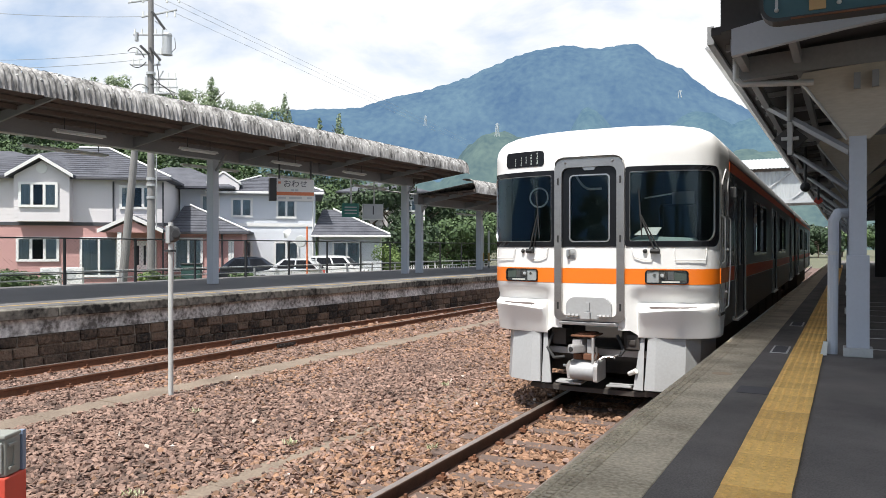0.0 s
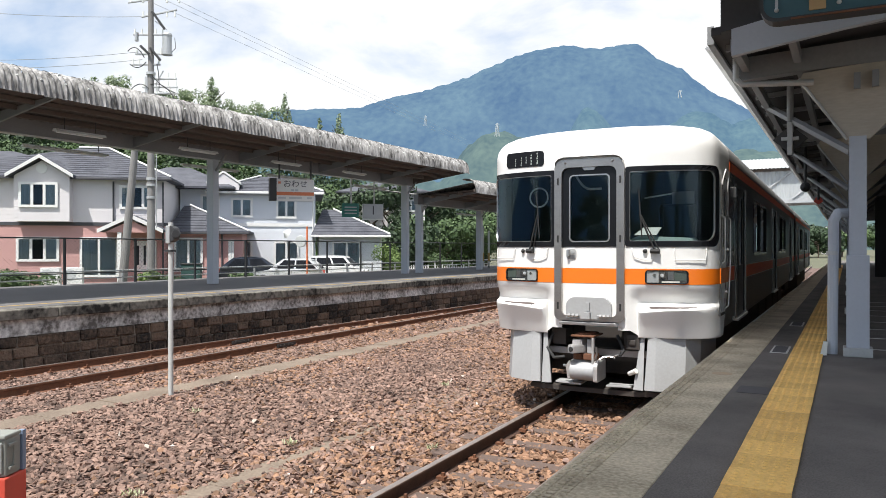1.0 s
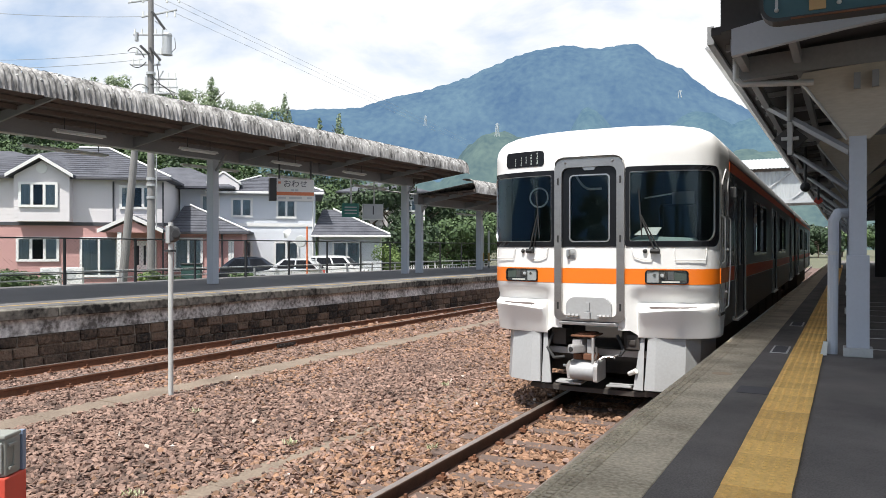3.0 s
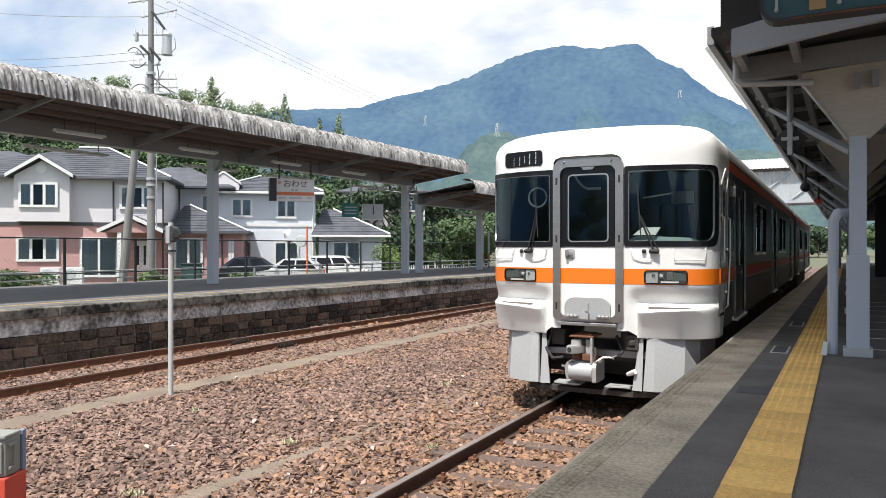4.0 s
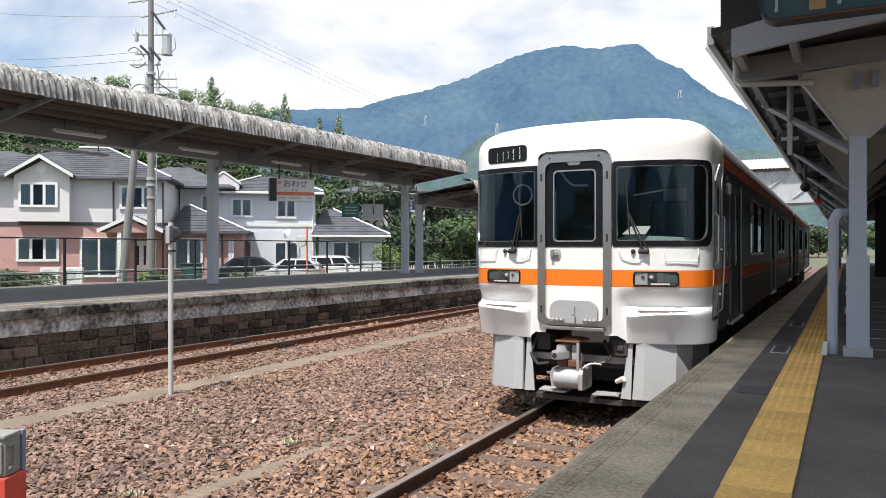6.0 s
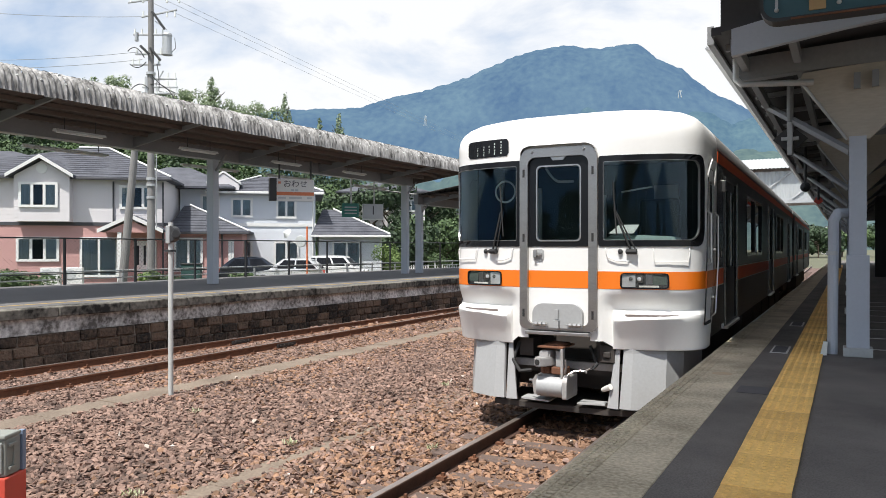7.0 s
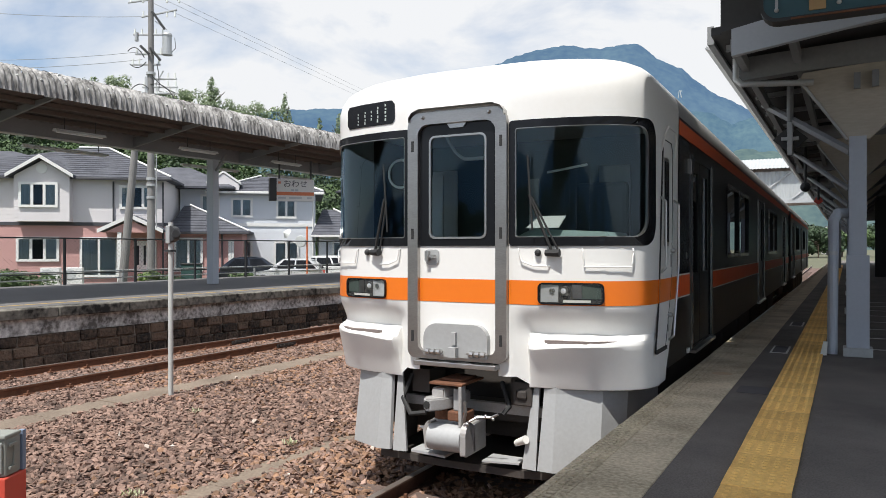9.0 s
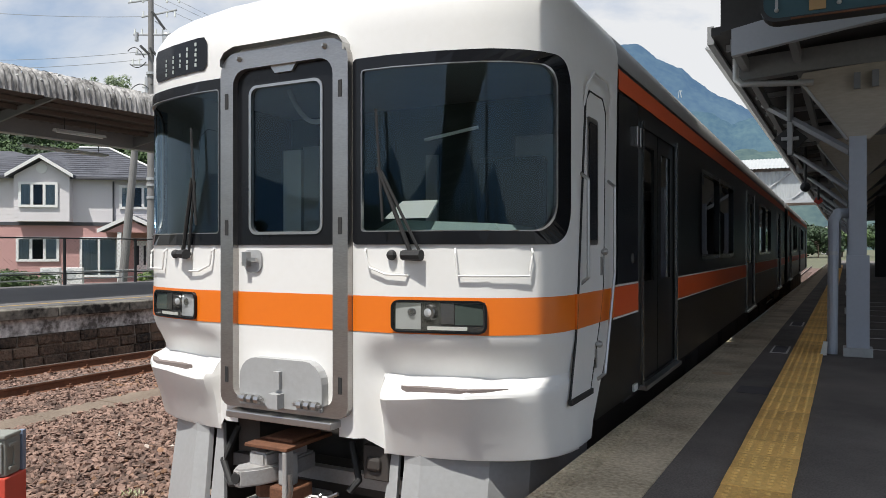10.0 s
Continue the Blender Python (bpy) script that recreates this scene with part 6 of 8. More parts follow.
# ---------------------------------------------------------------- cars
def car(m, L, H, W, paint, label, van=False):
    """A small car with its nose at x = 0: body, cabin with glass all round, wheels, lamps."""
    t = thing("car", m, label, "car", "parked cars")
    zb, zw = 0.2, H * 0.60
    hood, ra, rb, tail = (0.17, 0.36, 0.93, 0.985) if van else (0.25, 0.46, 0.78, 0.97)
    low = [(0.03 * L, zb), (0.0, zb + 0.14), (0.0, zw * 0.62), (0.03 * L, zw * 0.76), (0.12 * L, zw * 0.88), (hood * L, zw * 0.97), (0.5 * L, zw), (tail * L, zw * 1.02), (L * 0.995, zw * 0.85), (L, zw * 0.5), (L * 0.99, zb + 0.1), (L * 0.96, zb)]
    bm = B()
    prism(bm, low, "y", -W / 2, W / 2)
    for v in bm.verts:
        f = v.co.x / L
        v.co.y *= 1 - 0.16 * max(0.0, 1 - f / 0.14) ** 1.5 - 0.12 * max(0.0, (f - 0.9) / 0.1) ** 1.5 - 0.05 * max(0.0, v.co.z / zw - 0.8) / 0.2
    bmesh.ops.bevel(bm, geom=list(bm.edges), offset=0.04, segments=2, affect="EDGES")
    body = part("body", bm, paint, t, "", True)

    def loop(z, inset, k):
        f = (z - zw * 0.95) / (H - zw * 0.95)
        xa = (hood + (ra - hood) * f) * L
        xb = (tail + (rb - tail) * f ** 1.3) * L
        w = W / 2 * (0.95 - 0.17 * f) - inset
        return [(xa + k, -w), (xb - k, -w), (xb - k, w), (xa + k, w)]

    bm = B()
    levels = [zw * 0.95, zw + (H - zw) * 0.35, zw + (H - zw) * 0.7, zw + (H - zw) * 0.9]
    rows = [[bm.verts.new((x, y, z)) for x, y in loop(z, 0.0, 0.0)] for z in levels]
    for r0, r1 in zip(rows, rows[1:]):
        for k in range(4):
            bm.faces.new((r0[k], r0[(k + 1) % 4], r1[(k + 1) % 4], r1[k]))
    bm.faces.new(rows[-1])
    cabin = part("cabin", bm, paint, t, "", True)
    bm = B()
    x0, x1 = ra * L - 0.02, rb * L + 0.03
    prism(bm, [(x0, H * 0.945), (x0 + 0.3, H * 0.985), ((x0 + x1) / 2, H), (x1 - 0.25, H * 0.985), (x1, H * 0.945), (x1 - 0.1, H * 0.92), (x0 + 0.1, H * 0.92)], "y", -W * 0.39, W * 0.39)
    bmesh.ops.bevel(bm, geom=list(bm.edges), offset=0.025, segments=2, affect="EDGES")
    part("roof", bm, paint, t, "", True)
    za, zc = zw * 1.04, H * 0.92
    la, lc = loop(za, -0.008, -0.008), loop(zc, -0.008, -0.008)
    for i0, i1 in ((0, 1), (2, 3)):
        cuts = (0.06, 0.40, 0.44, 0.80, 0.83, 0.95) if van else (0.10, 0.46, 0.50, 0.90)
        for fa, fb in zip(cuts[::2], cuts[1::2]):
            p = [Vector((*la[i0], za)).lerp(Vector((*la[i1], za)), f if i0 == 0 else 1 - f) for f in (fa, fb)]
            q = [Vector((*lc[i0], zc)).lerp(Vector((*lc[i1], zc)), f if i0 == 0 else 1 - f) for f in (fa, fb)]
            bm = B()
            bm.faces.new([bm.verts.new(v) for v in (p[0], p[1], q[1], q[0])])
            part("side_window", bm, "black_gloss", cabin)
    for i0, i1, nm in ((3, 0, "windscreen"), (1, 2, "rear_window")):
        p = [Vector((*la[i0], za)).lerp(Vector((*la[i1], za)), f) for f in (0.06, 0.94)]
        q = [Vector((*lc[i0], zc)).lerp(Vector((*lc[i1], zc)), f) for f in (0.08, 0.92)]
        bm = B()
        bm.faces.new([bm.verts.new(v) for v in (p[0], p[1], q[1], q[0])])
        part(nm, bm, "black_gloss", cabin)
    for sy in (-1, 1):
        bm = B()
        box(bm, hood * L + 0.35, hood * L + 0.5, sy * (W / 2 + 0.06) - 0.07, sy * (W / 2 + 0.06) + 0.07, zw + 0.01, zw + 0.14, 0.03)
        part("wing_mirror", bm, paint, body)
        bm = B()
        for f in (0.34, 0.56, 0.76):
            box(bm, f * L, f * L + 0.012, sy * W * 0.497 - 0.006, sy * W * 0.497 + 0.006, zb + 0.12, zw * 0.9)
        part("door_gap", bm, "dark_metal", body)
        for x in (0.18 * L, 0.81 * L):
            bm = B()
            rod(bm, (x, sy * (W / 2 - 0.2), 0.3), (x, sy * (W / 2 + 0.01), 0.3), 0.3, 0.3, 20)
            w = part("wheel", bm, "rubber", t)
            bm = B()
            rod(bm, (x, sy * (W / 2 + 0.01), 0.3), (x, sy * (W / 2 + 0.02), 0.3), 0.19, 0.17, 14)
            part("rim", bm, "galv", w)
        bm = B()
        box(bm, -0.01, 0.22, sy * W * 0.36 - 0.14, sy * W * 0.36 + 0.12, zw * 0.66, zw * 0.80, 0.03)
        part("headlight", bm, "lens_white", body)
        bm = B()
        box(bm, L * 0.97, L + 0.005, sy * W * 0.39 - 0.08, sy * W * 0.39 + 0.06, zw * 0.66, zw * 0.95, 0.02)
        part("tail_light", bm, "red_paint", body)
    return t


car(pose(-26.98, 29.9, 0.05, 0, 0, 30), 3.85, 1.45, 1.68, "car_silver", "silver hatchback parked behind the fence")
car(pose(-23.35, 35.2, 0.05, 0, 0, -158), 3.3, 1.55, 1.5, "car_white", "small white kei car parked beside the house", True)
car(pose(-26.9, 33.4, 0.05, 0, 0, -140), 4.2, 1.5, 1.7, "car_navy", "dark blue car parked near the house")


def yard_things():
    for k, (x, y) in enumerate(((-30.55, 21.0), (-29.85, 21.6))):
        t = thing("air_conditioner_unit", pose(x, y, 0.05, 0, 0, 38), "white outdoor air conditioner unit beside the house wall", "air conditioner", "outdoor units")
        bm = B()
        box(bm, -0.4, 0.4, -0.15, 0.15, 0.45, 1.1, 0.02)
        part("casing", bm, "trim_white", t)
        bm = B()
        rod(bm, (-0.1, -0.16, 0.78), (-0.1, -0.15, 0.78), 0.25, n=18)
        part("fan_grille", bm, "cab_grey", t)
        bm = B()
        box(bm, -0.4, 0.4, -0.15, 0.15, 0, 0.45)
        part("stand", bm, "trim_white", t)
    t = thing("storage_box", pose(-28.0, 26.7, 0.05, 0, 0, 38), "dark green storage box by the drive", "box")
    bm = B()
    box(bm, -0.45, 0.45, -0.35, 0.35, 0, 1.15, 0.03)
    part("box_body", bm, "box_green", t)
    bm = B()
    box(bm, -0.48, 0.48, -0.38, 0.38, 1.15, 1.22, 0.02)
    part("box_lid", bm, "dark_metal", t)
    t = thing("traffic_mirror", pose(-23.4, 29.9, 0.0, 0, 0, 20), "round traffic mirror on an orange post", "mirror")
    bm = B()
    rod(bm, (0, 0, 0), (0, 0, 3.1), 0.045, n=10)
    part("post", bm, "sign_orange", t, "orange post")
    bm = B()
    rod(bm, (-0.3, -0.08, 2.35), (-0.3, -0.16, 2.35), 0.3, 0.27, 20)
    part("mirror_disc", bm, "cab_grey", t, "grey back of the round mirror")


yard_things()


def utility_pole():
    base = Vector((-29.25, 25.31, 0.0))
    t = thing("utility_pole", Matrix.Translation(base), "tall concrete utility pole with crossarms and a transformer", "utility pole")
    bm = B()
    rod(bm, (0, 0, 0), (0, 0, 14.6), 0.20, 0.12, 16)
    part("pole", bm, "concrete_pole", t)
    d = Vector((0.885, 0.465, 0))
    for z, L, off in ((13.9, 1.3, 0.2), (13.2, 0.85, 0.4), (12.35, 0.75, -0.1), (11.4, 0.85, 0.1), (10.9, 0.7, -0.25), (10.2, 0.75, 0.5), (9.8, 0.85, 0.45), (9.5, 0.7, 0.6)):
        bm = B()
        c = d * off
        rod(bm, c - d * L + Vector((0, 0, z)), c + d * L + Vector((0, 0, z + (0.35 if z > 13 else 0))), 0.05, n=6)
        arm = part("crossarm", bm, "galv", t, "steel crossarm")
        for f in (-0.9, -0.45, 0.45, 0.9):
            bm = B()
            p = c + d * L * f + Vector((0, 0, z))
            rod(bm, p, p + Vector((0, 0, 0.28)), 0.05, 0.035, 8)
            part("insulator", bm, "paper", arm)
    bm = B()
    p = d * 0.78
    rod(bm, p + Vector((0, 0, 11.4)), p + Vector((0, 0, 12.35)), 0.22, 0.22, 16)
    rod(bm, p + Vector((0, 0, 11.36)), p + Vector((0, 0, 11.42)), 0.25, 0.25, 16)
    rod(bm, p + Vector((0, 0, 12.3)), p + Vector((0, 0, 12.4)), 0.25, 0.22, 16)
    tr = part("transformer", bm, "galv", t, "grey can transformer")
    bm = B()
    rod(bm, p + Vector((0.1, 0, 12.3)), p + Vector((0.1, 0, 12.5)), 0.04, n=6)
    rod(bm, p + Vector((-0.1, 0, 12.3)), p + Vector((-0.1, 0, 12.5)), 0.04, n=6)
    part("bushing", bm, "paper", tr)
    bm = B()
    rod(bm, d * 0.05 + Vector((-0.22, -0.1, 9.2)), d * 0.05 + Vector((-0.22, -0.1, 10.3)), 0.11, 0.11, 10)
    part("cable_closure", bm, "galv", t, "grey cable closure on the pole")
    bm = B()
    pipe(bm, [tuple(d * 0.2 + Vector((0, 0, 13.0))), tuple(d * 0.75 + Vector((0, 0, 12.6)))], 0.02, 5)
    pipe(bm, [tuple(d * 1.15 + Vector((0, 0, 12.2))), tuple(d * 1.2 + Vector((0, 0, 11.7))), tuple(d * 0.9 + Vector((0, 0, 11.4)))], 0.02, 5)
    part("lead_cable", bm, "wire", t)
    for a, b in (((-0.42, 11.75), (0.0, 11.35)), ((0.05, 11.65), (0.55, 11.05)), ((0.15, 13.4), (0.75, 12.55))):
        bm = B()
        rod(bm, d * a[0] + Vector((0.1, -0.2, a[1])), d * b[0] + Vector((0.1, -0.2, b[1])), 0.06, n=6)
        part("stay_arm", bm, "dark_metal", t, "dark slanting stay arm")
    for a, b, c in (((-1.0, 11.5), (-0.6, 12.0), (-0.2, 11.2)), ((-0.9, 10.9), (-0.5, 10.5), (-0.1, 11.0)), ((0.2, 10.3), (0.7, 9.7), (1.3, 9.5)), ((0.1, 9.9), (0.8, 10.1), (1.25, 9.2)), ((-0.9, 9.6), (-0.4, 10.2), (0.0, 9.7)), ((0.4, 10.9), (0.55, 10.3), (0.5, 9.6))):
        bm = B()
        p0, p1, p2 = (d * q[0] + Vector((0, -0.15, q[1])) for q in (a, b, c))
        tube(bm, [p0 * (1 - f) ** 2 + p1 * 2 * f * (1 - f) + p2 * f * f for f in (i / 8 for i in range(9))], 0.022, 5)
        part("jumper_wire", bm, "dark_metal", t)
    bm = B()
    box(bm, -0.62, -0.48, -0.45, -0.3, 12.0, 12.45, 0.03)
    part("arrester", bm, "galv", t, "small grey switch box on a crossarm")
    bm = B()
    for z in (4.4, 5.0, 5.3, 9.3, 10.4):
        rod(bm, (0, 0, z), (0, 0, z + 0.12), 0.215, n=14)
    pipe(bm, [tuple(d * 0.26 + Vector((0, 0, 3))), tuple(d * 0.26 + Vector((0, 0, 10))), tuple(d * 0.6 + Vector((0, 0, 10.6)))], 0.03, 6)
    part("band", bm, "galv", t)
    t2 = thing("utility_pole", Matrix.Translation((-27.98, 22.6, 0)), "leaning concrete stay pole", "utility pole")
    bm = B()
    top = Vector((-27.2, 23.0, 9.0)) - Vector((-27.98, 22.6, 0))
    rod(bm, (0, 0, 0), Vector((0.53, 0.28, 6.45)), 0.19, 0.15, 14)
    part("pole", bm, "concrete_pole", t2)


utility_pole()


def cable(p, q, sag, label="thin dark overhead cable against the sky"):
    t = thing("overhead_cable", Matrix(), label, "cable", "overhead cables")
    p, q = Vector(p), Vector(q)
    bm = B()
    n = 10
    pts = [p.lerp(q, i / n) + Vector((0, 0, -4 * sag * (i / n) * (1 - i / n))) for i in range(n + 1)]
    tube(bm, pts, 0.014, 5)
    part("strand", bm, "wire", t)


# ---------------------------------------------------------------- canopy over the near platform
def near_canopy():
    t = thing("platform_canopy", RP, "grey steel canopy with tapered beams over the near platform", "canopy")
    xe, xw = -1.08, 7.0
    ya, yb = 7.2, 62
    bm = B()
    prism(bm, [(xe - 0.08, 4.06), (xw, 4.72), (xw, 4.80), (xe - 0.08, 4.14)], "y", ya + 0.4, yb)
    part("roof", bm, "dark_roof", t, "dark canopy roof")
    for yy in np.arange(8.0, 60, 1.4):
        bm = B()
        prism(bm, [(xe, 4.0), (xw, 4.64), (xw, 4.70), (xe, 4.06)], "y", yy, yy + 0.06)
        part("batten", bm, "beam_grey", t)
    for xx in (-0.95, -0.45, 0.5, 1.5, 2.5):
        bm = B()
        z = 4.0 + (xx - xe) * 0.078
        box(bm, xx - 0.035, xx + 0.035, ya + 0.4, yb, z - 0.12, z)
        part("purlin", bm, "beam_grey", t, "long grey purlin")
    bm = B()
    box(bm, xe - 0.14, xe - 0.08, ya + 0.55, yb, 4.02, 4.20)
    part("eave_fascia", bm, "beam_grey", t)
    bm = B()
    prism(bm, [(xe - 0.22, 4.08), (xe - 0.12, 4.03), (xe - 0.1, 4.14), (xe - 0.12, 4.14), (xe - 0.14, 4.06), (xe - 0.2, 4.1)], "y", ya + 0.9, yb)
    part("eave_gutter", bm, "galv", t, "metal eave gutter")
    # gable end board at the near end
    bm = B()
    prism(bm, [(xe + 0.13, 3.80), (xe + 0.13, 4.05), (2.2, 4.62), (2.2, 4.25)], "y", ya + 0.2, ya + 0.28)
    part("end_board", bm, "col_paint", t, "grey sloping end board")
    bm = B()
    prism(bm, [(xe + 0.02, 4.06), (2.2, 4.60), (2.2, 5.4), (xe + 0.02, 5.0)], "y", ya + 0.3, ya + 0.5)
    part("upper_panel", bm, "dark_roof", t, "dark panel above the end board")
    for k, yc in enumerate(np.arange(8.55, 60, 5.55)):
        bm = B()
        prism(bm, [(xe + 0.02, 3.80), (xe + 0.02, 4.04), (5.0, 4.34), (5.0, 3.98), (xe + 0.65, 3.84)], "y", yc, yc + 0.16)
        part("cross_beam", bm, "beam_grey", t, "grey steel cross beam")
        bm = B()
        prism(bm, [(0.0, 3.10), (0.2, 3.10), (1.0, 3.92), (-0.40, 3.82), (-0.44, 3.74)], "y", yc + 0.02, yc + 0.14)
        part("haunch", bm, "beige_panel", t, "stained beige haunch panel over the post")
        bm = B()
        rod(bm, (0.0, yc - 0.01, 3.1), (-0.44, yc - 0.01, 3.76), 0.014, n=6)
        part("haunch_edge", bm, "galv", t)
        bm = B()
        box(bm, 0.02, 0.175, yc, yc + 0.15, 0.91, 3.13)
        c = part("post", bm, "col_paint", t, "blue-grey painted steel post")
        bm = B()
        box(bm, -0.005, 0.20, yc - 0.02, yc + 0.17, 1.0, 1.93, 0.004)
        part("post_sleeve", bm, "col_paint", c, "thicker lower sleeve of the post")
        bm = B()
        box(bm, -0.035, 0.23, yc - 0.045, yc + 0.19, 0.91, 1.0, 0.008)
        part("post_base", bm, "galv", c)
        bm = B()
        box(bm, 0.06, 0.12, yc - 0.05, yc, 3.60, 3.76)
        part("bracket_plate", bm, "beam_grey", t)
        bm = B()
        box(bm, 0.22, 0.28, yc - 0.05, yc, 3.61, 3.77)
        part("bracket_plate", bm, "beam_grey", t)
        # diagonal struts to the next bay
        bm = B()
        rod(bm, (0.05, yc + 0.3, 3.0), (-1.0, yc + 2.6, 3.98), 0.05, n=6)
        part("strut", bm, "beam_grey", t, "diagonal strut")
        bm = B()
        rod(bm, (0.15, yc + 0.1, 3.15), (1.2, yc + 2.0, 4.02), 0.05, n=6)
        part("strut", bm, "beam_grey", t)
    # rain pipe from the gutter down the first post
    p = thing("rain_pipe", RP, "pale grey rain water pipe running down beside the post", "pipe")
    bm = B()
    pipe(bm, [(xe + 0.04, 8.45, 4.02), (xe + 0.04, 8.45, 3.80), (xe + 0.1, 8.45, 3.74), (-0.3, 8.5, 3.70)], 0.032, 10)
    part("upper_pipe", bm, "galv", p)
    bm = B()
    pipe(bm, [(0.02, 8.7, 2.36), (-0.08, 8.62, 2.36), (-0.12, 8.6, 2.28), (-0.13, 8.6, 0.92)], 0.05, 12)
    part("down_pipe", bm, "col_paint", p)
    bm = B()
    rod(bm, (-0.13, 8.6, 1.93), (-0.13, 8.6, 1.97), 0.057, n=12)
    part("collar", bm, "galv", p)
    bm = B()
    prism(bm, [(-0.24, 0.911), (-0.18, 0.911), (-0.17, 1.05), (-0.21, 1.05)], "y", 8.5, 8.56)
    part("foot_plate", bm, "paper", p)


near_canopy()


def hanging_things():
    t = thing("hanging_signboard", RP, "large teal sign panel with rounded corners seen from behind", "sign")
    bm = B()
    prism(bm, rounded(-0.46, 1.9, 3.405, 4.3, 0.09), "y", 5.0, 5.1)
    part("board", bm, "teal_panel", t)
    bm = B()
    o, i_ = rounded(-0.475, 1.915, 3.39, 4.315, 0.10), rounded(-0.455, 1.895, 3.412, 4.295, 0.085)
    n = len(o)
    r = [[bm.verts.new((x, y, z)) for x, z in q] for q, y in ((o, 4.985), (i_, 4.985), (i_, 5.0))]
    ro = [bm.verts.new((x, 5.11, z)) for x, z in o]
    for k in range(n):
        j = (k + 1) % n
        bm.faces.new((r[0][k], r[0][j], r[1][j], r[1][k]))
        bm.faces.new((r[1][k], r[1][j], r[2][j], r[2][k]))
        bm.faces.new((ro[k], ro[j], r[0][j], r[0][k]))
    part("board_rim", bm, "dark_metal", t, "dark rim")
    bm = B()
    box(bm, -0.3, 1.8, 4.975, 5.02, 3.392, 3.402)
    part("lower_edge", bm, "rust", t, "orange-brown lower edge")
    bm = B()
    box(bm, -0.2, -0.11, 4.992, 5.0, 3.435, 3.53)
    part("note_label", bm, "label_tan", t, "small tan paper label")
    for x in (-0.38, -0.04, 0.2):
        bm = B()
        box(bm, x - 0.008, x + 0.008, 4.988, 5.0, 3.46, 3.7)
        bmesh.ops.create_uvsphere(bm, u_segments=8, v_segments=6, radius=0.014, matrix=Matrix.Translation((x, 4.988, 3.46)))
        part("bolt", bm, "galv", t)
    for x in (0.0, 1.5):
        bm = B()
        rod(bm, (x, 5.05, 4.3), (x, 5.05, 4.75), 0.03, n=8)
        part("hanger", bm, "dark_metal", t)
    # hanging loudspeaker or lamp brackets under the eave
    t = thing("hanging_mirror", RP, "dark diamond-shaped plate with a bracket under the canopy", "signal plate")
    bm = B()
    rod(bm, (-0.62, 10.2, 3.45), (-0.62, 10.2, 4.1), 0.04, n=8)
    part("hanger", bm, "beam_grey", t)
    bm = B()
    prism(bm, [(-0.62, 3.18), (-0.42, 3.36), (-0.62, 3.54), (-0.82, 3.36)], "y", 10.2, 10.23)
    part("plate", bm, "dark_metal", t)
    bm = B()
    box(bm, -0.65, -0.59, 10.12, 10.2, 3.16, 3.56)
    box(bm, -0.72, -0.52, 10.14, 10.2, 3.34, 3.38)
    part("bracket", bm, "galv", t)
    t = thing("hanging_lamp", RP, "dark round lamp hung under the canopy", "lamp")
    bm = B()
    rod(bm, (-0.75, 17, 3.35), (-0.75, 17, 4.1), 0.025, n=8)
    part("hanger", bm, "dark_metal", t)
    bm = B()
    bmesh.ops.create_uvsphere(bm, u_segments=14, v_segments=8, radius=0.10, matrix=Matrix.Translation((-0.75, 17, 3.26)))
    part("lamp_body", bm, "dark_metal", t)
    t = thing("red_marker", RP, "small red stop marker hung under the canopy", "marker")
    bm = B()
    rod(bm, (-0.72, 24, 3.4), (-0.72, 24, 4.1), 0.03, n=8)
    part("hanger", bm, "dark_metal", t)
    bm = B()
    prism(bm, [(-0.72, 3.26), (-0.60, 3.35), (-0.65, 3.47), (-0.79, 3.47), (-0.84, 3.35)], "y", 24, 24.05)
    part("plate", bm, "red_paint", t)
    t = thing("exit_light", RP, "lit green sign far under the canopy", "sign")
    bm = B()
    box(bm, 0.62, 1.1, 13.0, 13.1, 2.66, 2.9, 0.01)
    part("case", bm, "sign_green", t)
    t = thing("notice_board", RP, "dark timetable board with pale sheets on the platform", "board")
    bm = B()
    box(bm, 0.85, 2.6, 16.0, 16.12, 1.9, 3.1)
    part("board", bm, "dark_metal", t)
    bm = B()
    box(bm, 0.92, 1.3, 15.985, 16.0, 2.45, 2.75)
    part("sheet", bm, "paper", t)
    # added landward station wall out of view, and a dark sheet for the dim space under the canopy
    bm = B()
    box(bm, 4.2, 4.4, 7.5, 62, 0.91, 4.3)
    box(bm, 0.95, 4.2, 33, 33.2, 0.91, 4.3)
    setting("station_wall", bm, "dark_roof", "added dark wall standing in for the dim space under the canopy", "wall", RP)
    # higher canopy over the camera and on towards the station house, mirrored in the windscreens
    t = thing("platform_canopy", RP, "higher canopy continuing along the platform towards the station house", "canopy")
    bm = B()
    prism(bm, [(-1.38, 4.55), (1.9, 4.82), (1.9, 4.92), (-1.38, 4.7)], "y", -48, 7.38)
    part("roof", bm, "dark_roof", t, "dark roof underside")
    for k in range(10):
        y = 2.6 - 5.2 * k
        bm = B()
        prism(bm, [(-1.25, 4.42), (-1.25, 4.55), (1.85, 4.80), (1.85, 4.66)], "y", y, y + 0.12)
        part("cross_beam", bm, "beam_grey", t)
        if k:
            bm = B()
            box(bm, 1.2, 1.38, y, y + 0.16, 0.91, 4.64)
            part("post", bm, "col_paint", t)


hanging_things()


